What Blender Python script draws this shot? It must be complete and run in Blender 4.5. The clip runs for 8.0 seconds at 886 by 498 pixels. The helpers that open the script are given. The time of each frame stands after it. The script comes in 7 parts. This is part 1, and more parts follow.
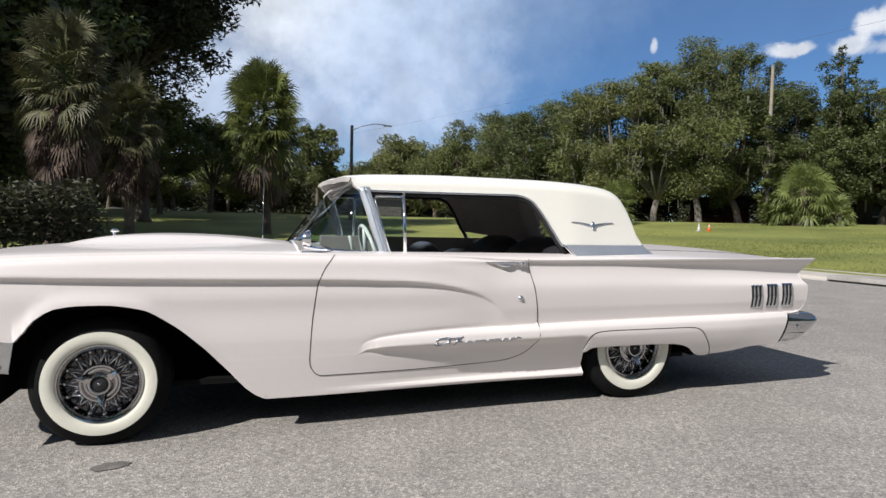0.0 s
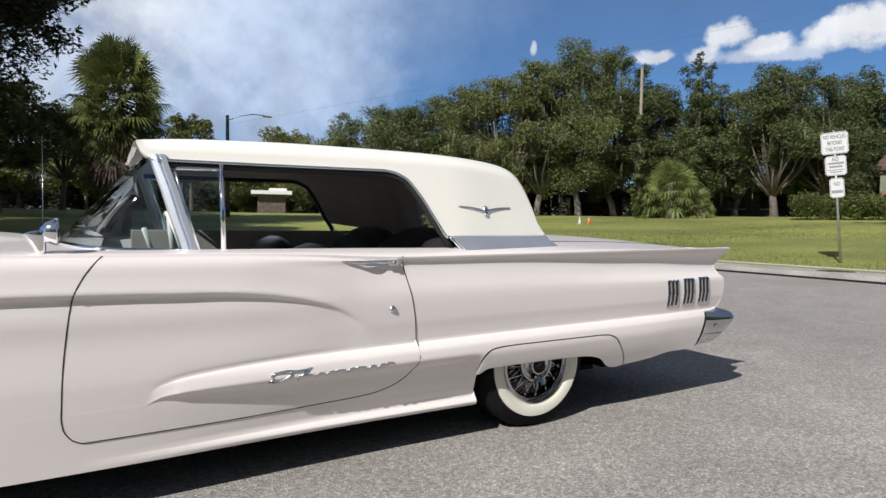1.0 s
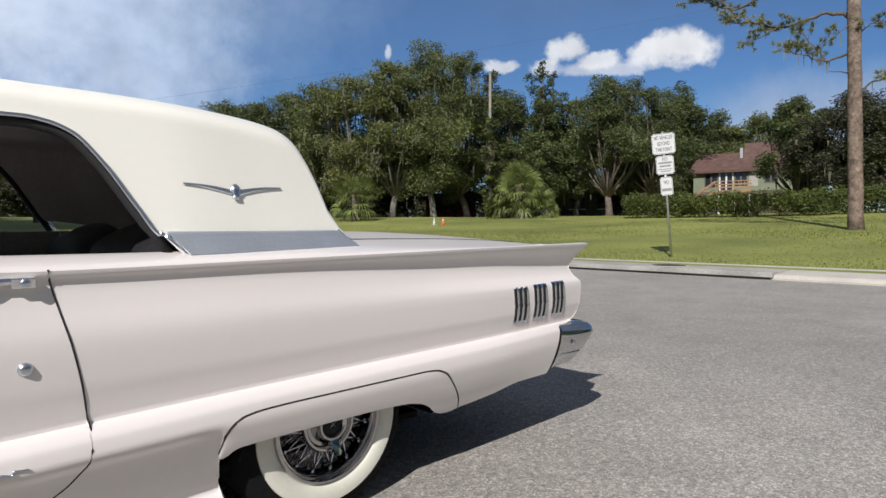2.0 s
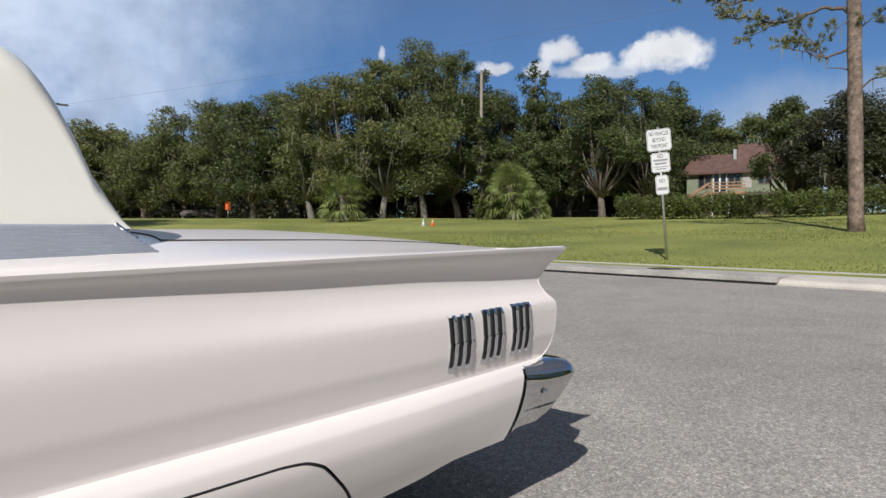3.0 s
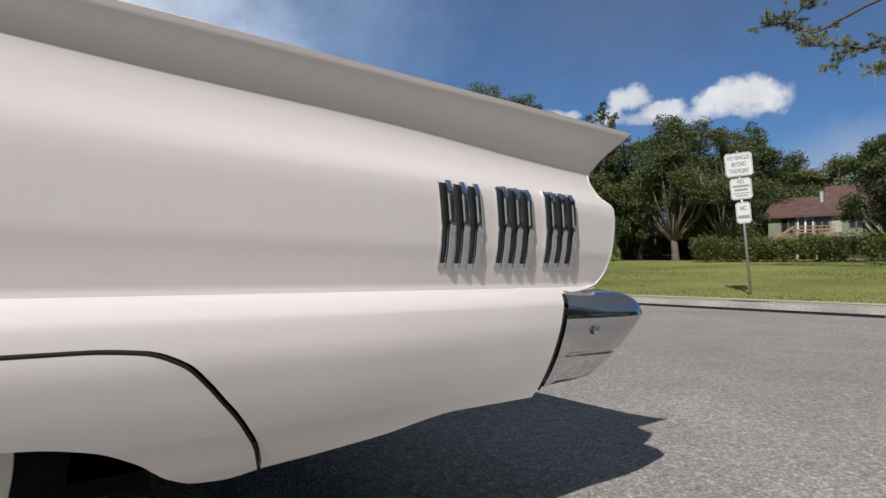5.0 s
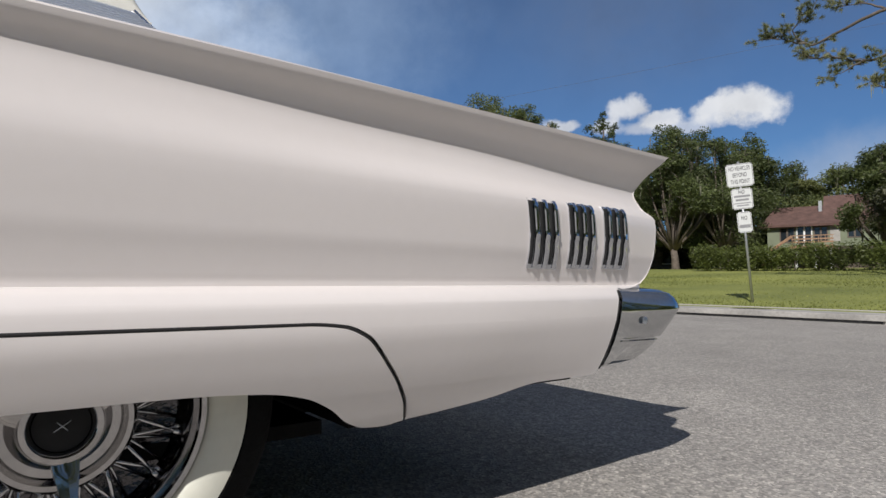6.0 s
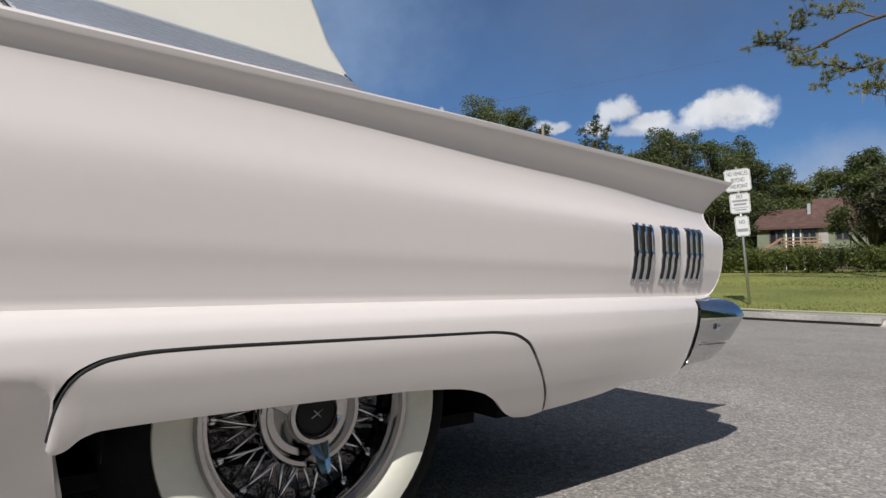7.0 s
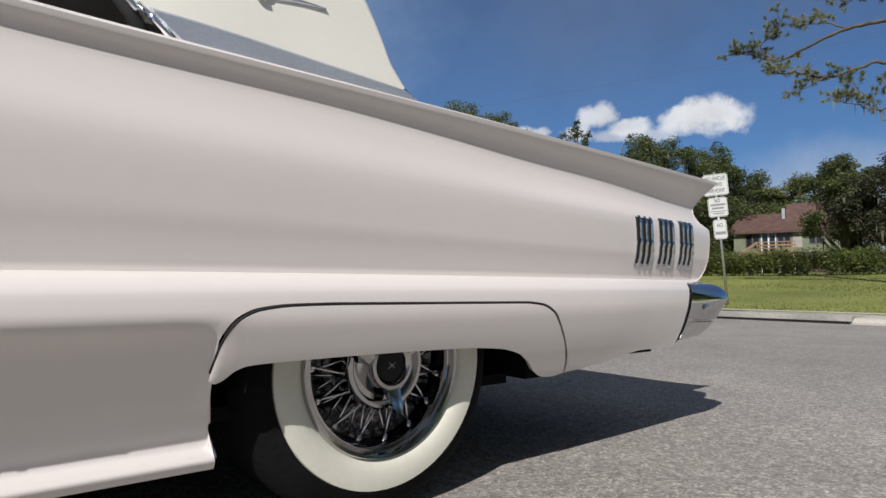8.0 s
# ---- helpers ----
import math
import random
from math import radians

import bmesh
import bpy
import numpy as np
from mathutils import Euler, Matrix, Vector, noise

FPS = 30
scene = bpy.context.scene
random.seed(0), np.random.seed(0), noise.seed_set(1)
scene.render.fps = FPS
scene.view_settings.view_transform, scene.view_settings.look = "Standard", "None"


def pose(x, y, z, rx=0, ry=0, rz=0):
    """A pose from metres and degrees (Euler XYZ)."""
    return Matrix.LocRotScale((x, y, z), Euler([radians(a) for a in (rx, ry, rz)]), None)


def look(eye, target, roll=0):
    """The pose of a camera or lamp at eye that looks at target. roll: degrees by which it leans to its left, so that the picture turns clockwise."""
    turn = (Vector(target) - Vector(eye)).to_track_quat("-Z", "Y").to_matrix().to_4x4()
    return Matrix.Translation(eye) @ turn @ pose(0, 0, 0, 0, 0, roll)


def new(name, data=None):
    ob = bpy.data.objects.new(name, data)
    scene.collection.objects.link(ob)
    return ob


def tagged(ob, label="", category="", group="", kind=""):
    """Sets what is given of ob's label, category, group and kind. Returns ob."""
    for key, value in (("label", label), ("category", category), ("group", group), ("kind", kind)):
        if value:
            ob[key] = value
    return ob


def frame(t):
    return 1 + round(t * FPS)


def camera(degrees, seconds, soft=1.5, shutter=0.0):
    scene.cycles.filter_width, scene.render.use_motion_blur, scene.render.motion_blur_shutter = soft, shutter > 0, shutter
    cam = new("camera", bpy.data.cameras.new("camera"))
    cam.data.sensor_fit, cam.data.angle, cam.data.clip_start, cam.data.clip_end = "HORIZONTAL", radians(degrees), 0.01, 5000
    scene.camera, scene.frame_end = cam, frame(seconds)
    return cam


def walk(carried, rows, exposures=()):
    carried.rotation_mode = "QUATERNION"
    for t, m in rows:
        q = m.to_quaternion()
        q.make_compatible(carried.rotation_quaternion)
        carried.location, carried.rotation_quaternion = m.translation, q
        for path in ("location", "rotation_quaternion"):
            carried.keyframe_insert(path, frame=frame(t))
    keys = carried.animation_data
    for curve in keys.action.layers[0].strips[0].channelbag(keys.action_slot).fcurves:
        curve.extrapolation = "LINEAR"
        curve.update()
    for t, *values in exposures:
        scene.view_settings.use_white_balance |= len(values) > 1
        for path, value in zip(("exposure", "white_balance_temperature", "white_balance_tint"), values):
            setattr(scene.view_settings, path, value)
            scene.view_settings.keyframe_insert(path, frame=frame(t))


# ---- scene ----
cam = camera(74.0, 8.0)

PATH = [
    (0, (0.595, -2.934, 1.036), (1.235, -1.04, 0.962), 1.3),
    (0.5, (0.756, -2.561, 1.051), (1.438, -0.682, 0.969), 1.1),
    (1, (1.058, -2.173, 0.997), (2.037, -0.431, 0.916), 0.6),
    (1.5, (1.475, -1.852, 0.979), (2.755, -0.318, 0.904), -0.2),
    (2, (1.854, -1.541, 0.956), (3.216, -0.079, 0.885), -0.3),
    (2.2, (2.005, -1.43, 0.951), (3.387, 0.014, 0.879), -0.1),
    (3.3, (2.802, -0.979, 0.921), (4.177, 0.472, 0.858), -0.2),
    (3.5, (2.881, -0.907, 0.875), (4.248, 0.552, 0.814), -0.0),
    (3.8, (3.001, -0.812, 0.758), (4.339, 0.674, 0.701), 0.1),
    (4, (3.08, -0.768, 0.69), (4.383, 0.749, 0.644), -0.2),
    (4.5, (3.164, -0.747, 0.572), (4.392, 0.831, 0.574), 0.5),
    (4.7, (3.157, -0.761, 0.556), (4.369, 0.829, 0.612), 0.6),
    (5.8, (2.871, -0.838, 0.522), (4.077, 0.753, 0.639), 0.7),
    (6, (2.798, -0.873, 0.517), (4.006, 0.717, 0.639), 0.6),
    (6.5, (2.612, -0.863, 0.524), (3.829, 0.719, 0.644), 0.9),
    (7, (2.413, -0.848, 0.542), (3.646, 0.722, 0.665), 0.8),
    (7.2, (2.365, -0.846, 0.536), (3.607, 0.717, 0.657), 1.1),
    (7.5, (2.296, -0.868, 0.504), (3.55, 0.686, 0.62), 1.0),
    (8, (2.154, -0.941, 0.478), (3.435, 0.588, 0.618), 0.6),
]
walk(cam, [(t, look(eye, target, roll)) for t, eye, target, roll in PATH],
     exposures=((0.0, 0.13), (1.0, 0.06), (2.2, -0.02), (3.5, -0.01), (4.0, -0.05), (4.7, -0.14), (5.8, -0.16), (8.0, -0.16)))

# ---- body ----
# ------------------------------------------------------------------ sky, sun
world = bpy.data.worlds.new("sky")
scene.world = world
world.use_nodes = True
SUN_DIR = Vector((-1.045, -0.55, 1.0)).normalized()
SUN_EL = math.asin(SUN_DIR.z)


def build_world():
    nt = world.node_tree
    nt.nodes.clear()
    N, L = nt.nodes.new, nt.links.new
    out = N("ShaderNodeOutputWorld")
    bg = N("ShaderNodeBackground")
    bg.inputs["Strength"].default_value = 0.060
    sky = N("ShaderNodeTexSky")
    sky.sky_type = "NISHITA"
    sky.sun_disc = False
    sky.sun_elevation = SUN_EL
    sky.sun_rotation = math.atan2(SUN_DIR.x, SUN_DIR.y)
    sky.air_density, sky.dust_density, sky.ozone_density = 1.0, 0.15, 3.0
    tc = N("ShaderNodeTexCoord")
    # soft, wind-drawn warp that all cloud outlines share
    warp = N("ShaderNodeTexNoise")
    warp.inputs["Scale"].default_value, warp.inputs["Detail"].default_value = 7.0, 9.0
    warp.inputs["Roughness"].default_value = 0.62
    L(tc.outputs["Generated"], warp.inputs["Vector"])
    half = N("ShaderNodeVectorMath")
    half.operation = "SUBTRACT"
    half.inputs[1].default_value = (0.5, 0.5, 0.5)
    L(warp.outputs["Color"], half.inputs[0])

    puff = N("ShaderNodeTexNoise")
    puff.inputs["Scale"].default_value, puff.inputs["Detail"].default_value = 24.0, 7.0
    puff.inputs["Roughness"].default_value = 0.6
    L(tc.outputs["Generated"], puff.inputs["Vector"])

    def cloud(az, el, wide, high, warp_by, soft, edge, billow):
        """one bank of cloud round a heading (degrees from +y towards +x) and elevation."""
        a, e = radians(az), radians(el)
        c = Vector((math.sin(a) * math.cos(e), math.cos(a) * math.cos(e), math.sin(e)))
        right = Vector((math.cos(a), -math.sin(a), 0))
        up = right.cross(c)
        w = N("ShaderNodeVectorMath")
        w.operation = "MULTIPLY_ADD"
        w.inputs[1].default_value = (warp_by,) * 3
        L(half.outputs[0], w.inputs[0])
        L(tc.outputs["Generated"], w.inputs[2])
        parts = []
        for axis, size in ((right, wide), (up, high)):
            d = N("ShaderNodeVectorMath")
            d.operation = "DOT_PRODUCT"
            d.inputs[1].default_value = axis
            L(w.outputs[0], d.inputs[0])
            s = N("ShaderNodeMath")
            s.operation = "SUBTRACT"
            L(d.outputs["Value"], s.inputs[0])
            s.inputs[1].default_value = c.dot(axis)
            m = N("ShaderNodeMath")
            m.operation = "DIVIDE"
            L(s.outputs[0], m.inputs[0])
            m.inputs[1].default_value = math.tan(radians(size))
            q = N("ShaderNodeMath")
            q.operation = "POWER"
            L(m.outputs[0], q.inputs[0])
            q.inputs[1].default_value = 2
            parts.append(q)
        add = N("ShaderNodeMath")
        L(parts[0].outputs[0], add.inputs[0])
        L(parts[1].outputs[0], add.inputs[1])
        front = N("ShaderNodeVectorMath")
        front.operation = "DOT_PRODUCT"
        front.inputs[1].default_value = c
        L(tc.outputs["Generated"], front.inputs[0])
        fr = N("ShaderNodeMapRange")
        fr.inputs["From Min"].default_value, fr.inputs["From Max"].default_value = 0.3, 0.5
        L(front.outputs["Value"], fr.inputs["Value"])
        mr = N("ShaderNodeMapRange")
        mr.interpolation_type = "SMOOTHSTEP"
        mr.inputs["From Min"].default_value, mr.inputs["From Max"].default_value = edge + soft, edge - soft
        lump = N("ShaderNodeMath")
        lump.operation = "MULTIPLY_ADD"
        lump.inputs[1].default_value = -billow
        L(puff.outputs["Fac"], lump.inputs[0])
        L(add.outputs[0], lump.inputs[2])
        rest = N("ShaderNodeMath")
        rest.inputs[1].default_value = billow * 0.5
        L(lump.outputs[0], rest.inputs[0])
        L(rest.outputs[0], mr.inputs["Value"])
        g = N("ShaderNodeMath")
        g.operation = "MULTIPLY"
        L(mr.outputs[0], g.inputs[0])
        L(fr.outputs[0], g.inputs[1])
        return g

    deep = N("ShaderNodeMixRGB")
    deep.blend_type = "MULTIPLY"
    deep.inputs[0].default_value = 1.0
    deep.inputs[2].default_value = (0.72, 1.02, 1.36, 1)
    L(sky.outputs["Color"], deep.inputs[1])
    last = deep.outputs[0]
    # heading, elevation, half width, half height, warp, softness, edge, cover, colour
    banks = CLOUDS
    shade = N("ShaderNodeTexNoise")
    shade.inputs["Scale"].default_value, shade.inputs["Detail"].default_value = 14.0, 6.0
    L(tc.outputs["Generated"], shade.inputs["Vector"])
    for az, el, wide, high, warp_by, soft, edge, billow, cover, colour in banks:
        g = cloud(az, el, wide, high, warp_by, soft, edge, billow)
        k = N("ShaderNodeMath")
        k.operation = "MULTIPLY"
        k.inputs[1].default_value = cover
        L(g.outputs[0], k.inputs[0])
        tone = N("ShaderNodeMixRGB")
        tone.inputs[1].default_value = (*[v * 0.80 for v in colour], 1)
        tone.inputs[2].default_value = (*colour, 1)
        mr = N("ShaderNodeMapRange")
        mr.inputs["From Min"].default_value, mr.inputs["From Max"].default_value = 0.32, 0.55
        L(shade.outputs["Fac"], mr.inputs["Value"])
        L(mr.outputs[0], tone.inputs[0])
        mix = N("ShaderNodeMixRGB")
        L(k.outputs[0], mix.inputs[0])
        L(last, mix.inputs[1])
        L(tone.outputs[0], mix.inputs[2])
        last = mix.outputs[0]
    L(last, bg.inputs["Color"])
    L(bg.outputs[0], out.inputs["Surface"])


WHITE = (14.6, 14.8, 15.3)
CLOUDS = [
    (3.0, 30.0, 14.0, 20.0, 0.16, 0.55, 0.55, 0.6, 0.97, (14.6, 15.4, 16.6)),
    (-6.0, 10.0, 13.0, 7.0, 0.12, 0.6, 0.5, 0.3, 0.85, (12.0, 13.4, 16.0)),
    (14.0, 15.0, 12.0, 13.0, 0.16, 0.7, 0.42, 0.8, 0.82, (11.2, 13.0, 16.2)),
    (7.2, 9.4, 1.6, 2.4, 0.08, 0.30, 0.65, 0.8, 0.6, (6.8, 8.2, 11.2)),
    (12.0, 8.0, 2.3, 1.8, 0.08, 0.30, 0.65, 0.8, 0.55, (6.8, 8.2, 11.2)),
    (-2.0, 9.5, 3.0, 3.4, 0.07, 0.30, 0.7, 0.8, 0.5, (6.5, 8.2, 11.4)),
    (58.6, 14.5, 6.6, 0.8, 0.06, 0.40, 0.6, 1.3, 0.75, (11.6, 12.4, 14.2)),
    (65.0, 15.7, 3.5, 1.9, 0.07, 0.42, 0.60, 1.9, 0.97, WHITE),
    (62.4, 15.3, 2.6, 1.2, 0.07, 0.42, 0.60, 1.9, 0.92, WHITE),
    (54.6, 16.4, 2.2, 1.7, 0.07, 0.34, 0.6, 1.7, 0.86, WHITE),
    (57.6, 15.2, 2.4, 1.0, 0.07, 0.34, 0.6, 1.7, 0.85, WHITE),
    (52.6, 15.0, 2.0, 0.8, 0.07, 0.40, 0.55, 1.5, 0.75, WHITE),
    (48.4, 15.3, 2.3, 0.75, 0.06, 0.40, 0.55, 1.4, 0.78, WHITE),
    (22.0, 25.0, 15.0, 13.0, 0.14, 0.85, 0.45, 0.6, 0.36, (9.2, 11.8, 15.6)),
    (38.0, 27.0, 34.0, 14.0, 0.10, 0.9, 0.6, 0.5, 0.10, (7.0, 9.6, 13.6)),
    # three grey banks added out of view to dim and neutralise blue skylight
    (190.0, 45.0, 50.0, 30.0, 0.25, 0.6, 0.6, 0.0, 0.74, (3.7, 3.6, 3.5)),
    (110.0, 52.0, 40.0, 26.0, 0.25, 0.6, 0.6, 0.0, 0.74, (3.7, 3.6, 3.5)),
    (285.0, 52.0, 40.0, 26.0, 0.25, 0.6, 0.6, 0.0, 0.74, (3.7, 3.6, 3.5)),
    (37.8, 16.4, 0.38, 0.85, 0.03, 0.4, 0.5, 1.2, 0.6, WHITE),
    (80.0, 7.0, 18.0, 6.5, 0.12, 0.7, 0.5, 0.3, 0.66, (8.4, 9.2, 11.0)),
]
build_world()

sun_data = bpy.data.lights.new("sun", "SUN")
sun_data.energy, sun_data.angle, sun_data.color = 5.0, radians(0.53), (1.0, 0.955, 0.915)
sun = new("sun", sun_data)
sun.matrix_world = look(SUN_DIR * 60, (0, 0, 0))
scene.view_settings.exposure = 0.0


# ------------------------------------------------------------------ materials
def mat(name, colour, rough=0.6, metal=0.0, vary=0.15, scale=6.0, fine=60.0, bump=0.0, bump_scale=None, coat=0.0,
        tint=None, island=0.0, spec=0.5, tone=None, translucent=0.0):
    m = bpy.data.materials.new(name)
    m.use_nodes = True
    nt = m.node_tree
    N, L = nt.nodes.new, nt.links.new
    b = nt.nodes["Principled BSDF"]
    b.inputs["Roughness"].default_value = rough
    b.inputs["Metallic"].default_value = metal
    b.inputs["Coat Weight"].default_value = coat
    b.inputs["Coat Roughness"].default_value = 0.06
    b.inputs["Specular IOR Level"].default_value = spec
    tc = N("ShaderNodeTexCoord")
    big, small = N("ShaderNodeTexNoise"), N("ShaderNodeTexNoise")
    for n, s, d in ((big, scale, 5), (small, fine, 4)):
        n.inputs["Scale"].default_value, n.inputs["Detail"].default_value = s, d
        L(tc.outputs["Object"], n.inputs["Vector"])
    dark = [c * (1 - vary) for c in colour]
    light = [min(1, c * (1 + vary)) for c in (tint or colour)]
    mix1 = N("ShaderNodeMixRGB")
    mix1.inputs[1].default_value, mix1.inputs[2].default_value = (*dark, 1), (*light, 1)
    mr = N("ShaderNodeMapRange")
    mr.inputs["From Min"].default_value, mr.inputs["From Max"].default_value = 0.3, 0.7
    L(big.outputs["Fac"], mr.inputs["Value"])
    L(mr.outputs[0], mix1.inputs[0])
    mix2 = N("ShaderNodeMixRGB")
    mix2.blend_type = "MULTIPLY"
    mix2.inputs[0].default_value = 1.0
    mr2 = N("ShaderNodeMapRange")
    mr2.inputs["From Min"].default_value, mr2.inputs["From Max"].default_value = 0.25, 0.75
    mr2.inputs["To Min"].default_value, mr2.inputs["To Max"].default_value = 1 - vary, 1 + vary * 0.6
    L(small.outputs["Fac"], mr2.inputs["Value"])
    L(mix1.outputs[0], mix2.inputs[1])
    L(mr2.outputs[0], mix2.inputs[2])
    last = mix2.outputs[0]
    if island:
        geo = N("ShaderNodeNewGeometry")
        hsv = N("ShaderNodeHueSaturation")
        mv = N("ShaderNodeMapRange")
        mv.inputs["To Min"].default_value, mv.inputs["To Max"].default_value = 1 - island, 1 + island
        L(geo.outputs["Random Per Island"], mv.inputs["Value"])
        L(mv.outputs[0], hsv.inputs["Value"])
        L(last, hsv.inputs["Color"])
        last = hsv.outputs[0]
    L(last, b.inputs["Base Color"])
    if bump:
        bp = N("ShaderNodeBump")
        bp.inputs["Strength"].default_value = bump
        bp.inputs["Distance"].default_value = 0.02
        src = small
        if bump_scale:
            src = N("ShaderNodeTexNoise")
            src.inputs["Scale"].default_value, src.inputs["Detail"].default_value = bump_scale, 5
            L(tc.outputs["Object"], src.inputs["Vector"])
        L(src.outputs["Fac"], bp.inputs["Height"])
        L(bp.outputs[0], b.inputs["Normal"])
    if translucent:
        tr = N("ShaderNodeBsdfTranslucent")
        L(last, tr.inputs["Color"])
        ms = N("ShaderNodeMixShader")
        ms.inputs[0].default_value = translucent
        L(b.outputs[0], ms.inputs[1])
        L(tr.outputs[0], ms.inputs[2])
        L(ms.outputs[0], nt.nodes["Material Output"].inputs["Surface"])
    return m


def glass_mat(name, tint, ior=1.5):
    m = bpy.data.materials.new(name)
    m.use_nodes = True
    nt = m.node_tree
    N, L = nt.nodes.new, nt.links.new
    nt.nodes.remove(nt.nodes["Principled BSDF"])
    t, g, mx, f = N("ShaderNodeBsdfTransparent"), N("ShaderNodeBsdfGlossy"), N("ShaderNodeMixShader"), N("ShaderNodeFresnel")
    t.inputs["Color"].default_value = (*tint, 1)
    g.inputs["Roughness"].default_value = 0.02
    f.inputs["IOR"].default_value = ior
    L(f.outputs[0], mx.inputs[0])
    L(t.outputs[0], mx.inputs[1])
    L(g.outputs[0], mx.inputs[2])
    L(mx.outputs[0], nt.nodes["Material Output"].inputs["Surface"])
    return m


M = {}
M["paint"] = mat("pale_paint", (0.765, 0.722, 0.706), 0.34, vary=0.012, scale=1.5, fine=40, coat=0.35)
M["roof"] = mat("cream_roof_paint", (0.88, 0.87, 0.80), 0.4, vary=0.012, scale=2, fine=50, coat=0.15)
M["chrome"] = mat("chrome", (0.92, 0.925, 0.935), 0.06, 1.0, vary=0.05, scale=8, fine=90)
M["satin"] = mat("brushed_bright_metal", (0.62, 0.66, 0.72), 0.28, 1.0, vary=0.08, scale=8, fine=120)
M["spoke"] = mat("aged_chrome_wire", (0.68, 0.68, 0.70), 0.12, 1.0, vary=0.12, scale=20, fine=120)
M["wheel_chrome"] = mat("wheel_chrome", (0.50, 0.49, 0.49), 0.10, 1.0, vary=0.10, scale=12, fine=110)
# pale blue cast in the colour stands in for reflected sky
M["pale_metal"] = mat("sky_tinted_trim", (0.74, 0.79, 0.86), 0.42, 0.85, vary=0.05, scale=8, fine=120)
M["louvre"] = mat("louvre_chrome", (0.68, 0.70, 0.74), 0.10, 1.0, vary=0.08, scale=14, fine=90)
M["mirror"] = mat("mirror_silver", (0.8, 0.8, 0.8), 0.01, 1.0, vary=0.01)
M["bumper"] = mat("weathered_chrome", (0.62, 0.63, 0.64), 0.06, 1.0, vary=0.06, scale=8, fine=90)
M["dish"] = mat("dark_chrome_dish", (0.11, 0.105, 0.11), 0.16, 1.0, vary=0.3, scale=9, fine=60, bump=0.9, bump_scale=16)
M["black"] = mat("black_void", (0.012, 0.012, 0.013), 0.8, vary=0.2)
M["rubber"] = mat("tyre_rubber", (0.008, 0.008, 0.0085), 0.8, vary=0.25, scale=9, fine=80, bump=0.15, spec=0.12)
M["whitewall"] = mat("whitewall_rubber", (0.74, 0.735, 0.64), 0.55, vary=0.04, scale=5, fine=60)
# near black that stands in for the deep shade under the car
M["under"] = mat("underbody_shade_black", (0.010, 0.010, 0.010), 0.9, vary=0.3, spec=0.05)
M["vinyl"] = mat("black_vinyl", (0.02, 0.02, 0.024), 0.38, vary=0.2, scale=6, bump=0.1)
M["lining"] = mat("grey_headlining", (0.52, 0.49, 0.46), 0.8, vary=0.1, scale=5)
M["panel_in"] = mat("beige_trim_panel", (0.36, 0.33, 0.30), 0.6, vary=0.1)
M["ivory"] = mat("ivory_plastic", (0.8, 0.8, 0.74), 0.3, vary=0.03)
M["glass"] = glass_mat("clear_glass", (0.86, 0.93, 0.91))
M["screen"] = glass_mat("tinted_glass", (0.64, 0.76, 0.78), 1.75)
M["concrete"] = mat("kerb_concrete", (0.50, 0.47, 0.42), 0.9, vary=0.14, scale=1.2, fine=30, bump=0.3)
M["old_concrete"] = mat("weathered_concrete", (0.37, 0.355, 0.33), 0.9, vary=0.2, scale=1.6, fine=26, bump=0.3)
M["iron"] = mat("cast_iron", (0.09, 0.08, 0.075), 0.7, 0.4, vary=0.25)
M["grass"] = mat("lawn", (0.168, 0.198, 0.046), 0.9, vary=0.2, scale=0.22, fine=9, bump=0.6, bump_scale=25, tint=(0.235, 0.25, 0.062))
M["bark"] = mat("bark", (0.13, 0.105, 0.085), 0.9, vary=0.35, scale=3, fine=22, bump=0.6)
M["bark_pale"] = mat("pale_lichened_bark", (0.20, 0.185, 0.16), 0.9, vary=0.3, scale=3, fine=22, bump=0.5)
M["pinebark"] = mat("pine_bark", (0.20, 0.148, 0.118), 0.9, vary=0.5, scale=3.5, fine=11, bump=1.0, bump_scale=9)
M["leaf"] = mat("oak_leaves", (0.106, 0.130, 0.041), 0.6, vary=0.22, scale=0.25, fine=3, island=0.32, tint=(0.165, 0.188, 0.061), translucent=0.3)
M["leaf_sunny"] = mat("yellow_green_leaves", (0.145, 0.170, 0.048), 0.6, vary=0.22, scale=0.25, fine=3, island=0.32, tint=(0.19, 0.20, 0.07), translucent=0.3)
M["leaf_deep"] = mat("deep_green_leaves", (0.070, 0.090, 0.029), 0.55, vary=0.22, scale=0.3, fine=3, island=0.35, tint=(0.102, 0.128, 0.04), translucent=0.25)
M["palm_bright"] = mat("sunlit_palmetto", (0.125, 0.17, 0.045), 0.45, vary=0.25, scale=1, fine=5, island=0.4, tint=(0.20, 0.23, 0.075), translucent=0.2)
M["blade"] = mat("grass_blades", (0.18, 0.21, 0.05), 0.7, vary=0.2, scale=0.3, fine=4, island=0.3, tint=(0.245, 0.26, 0.068), translucent=0.25)
M["oil"] = mat("oil_soaked_asphalt", (0.165, 0.155, 0.145), 0.7, vary=0.3, scale=9, fine=90, bump=0.3)
# darkened copy of the leaf colour that stands in for shade
M["leaf_dark"] = mat("shade_tinted_leaves", (0.044, 0.047, 0.02), 0.6, vary=0.25, scale=0.4, fine=3, island=0.35, translucent=0.2)
M["leaf_bright"] = mat("vine_leaves", (0.10, 0.125, 0.028), 0.55, vary=0.25, scale=0.6, fine=4, island=0.4, translucent=0.25)
M["moss"] = mat("hanging_moss", (0.13, 0.13, 0.085), 0.9, vary=0.25, scale=1, fine=6, island=0.3)
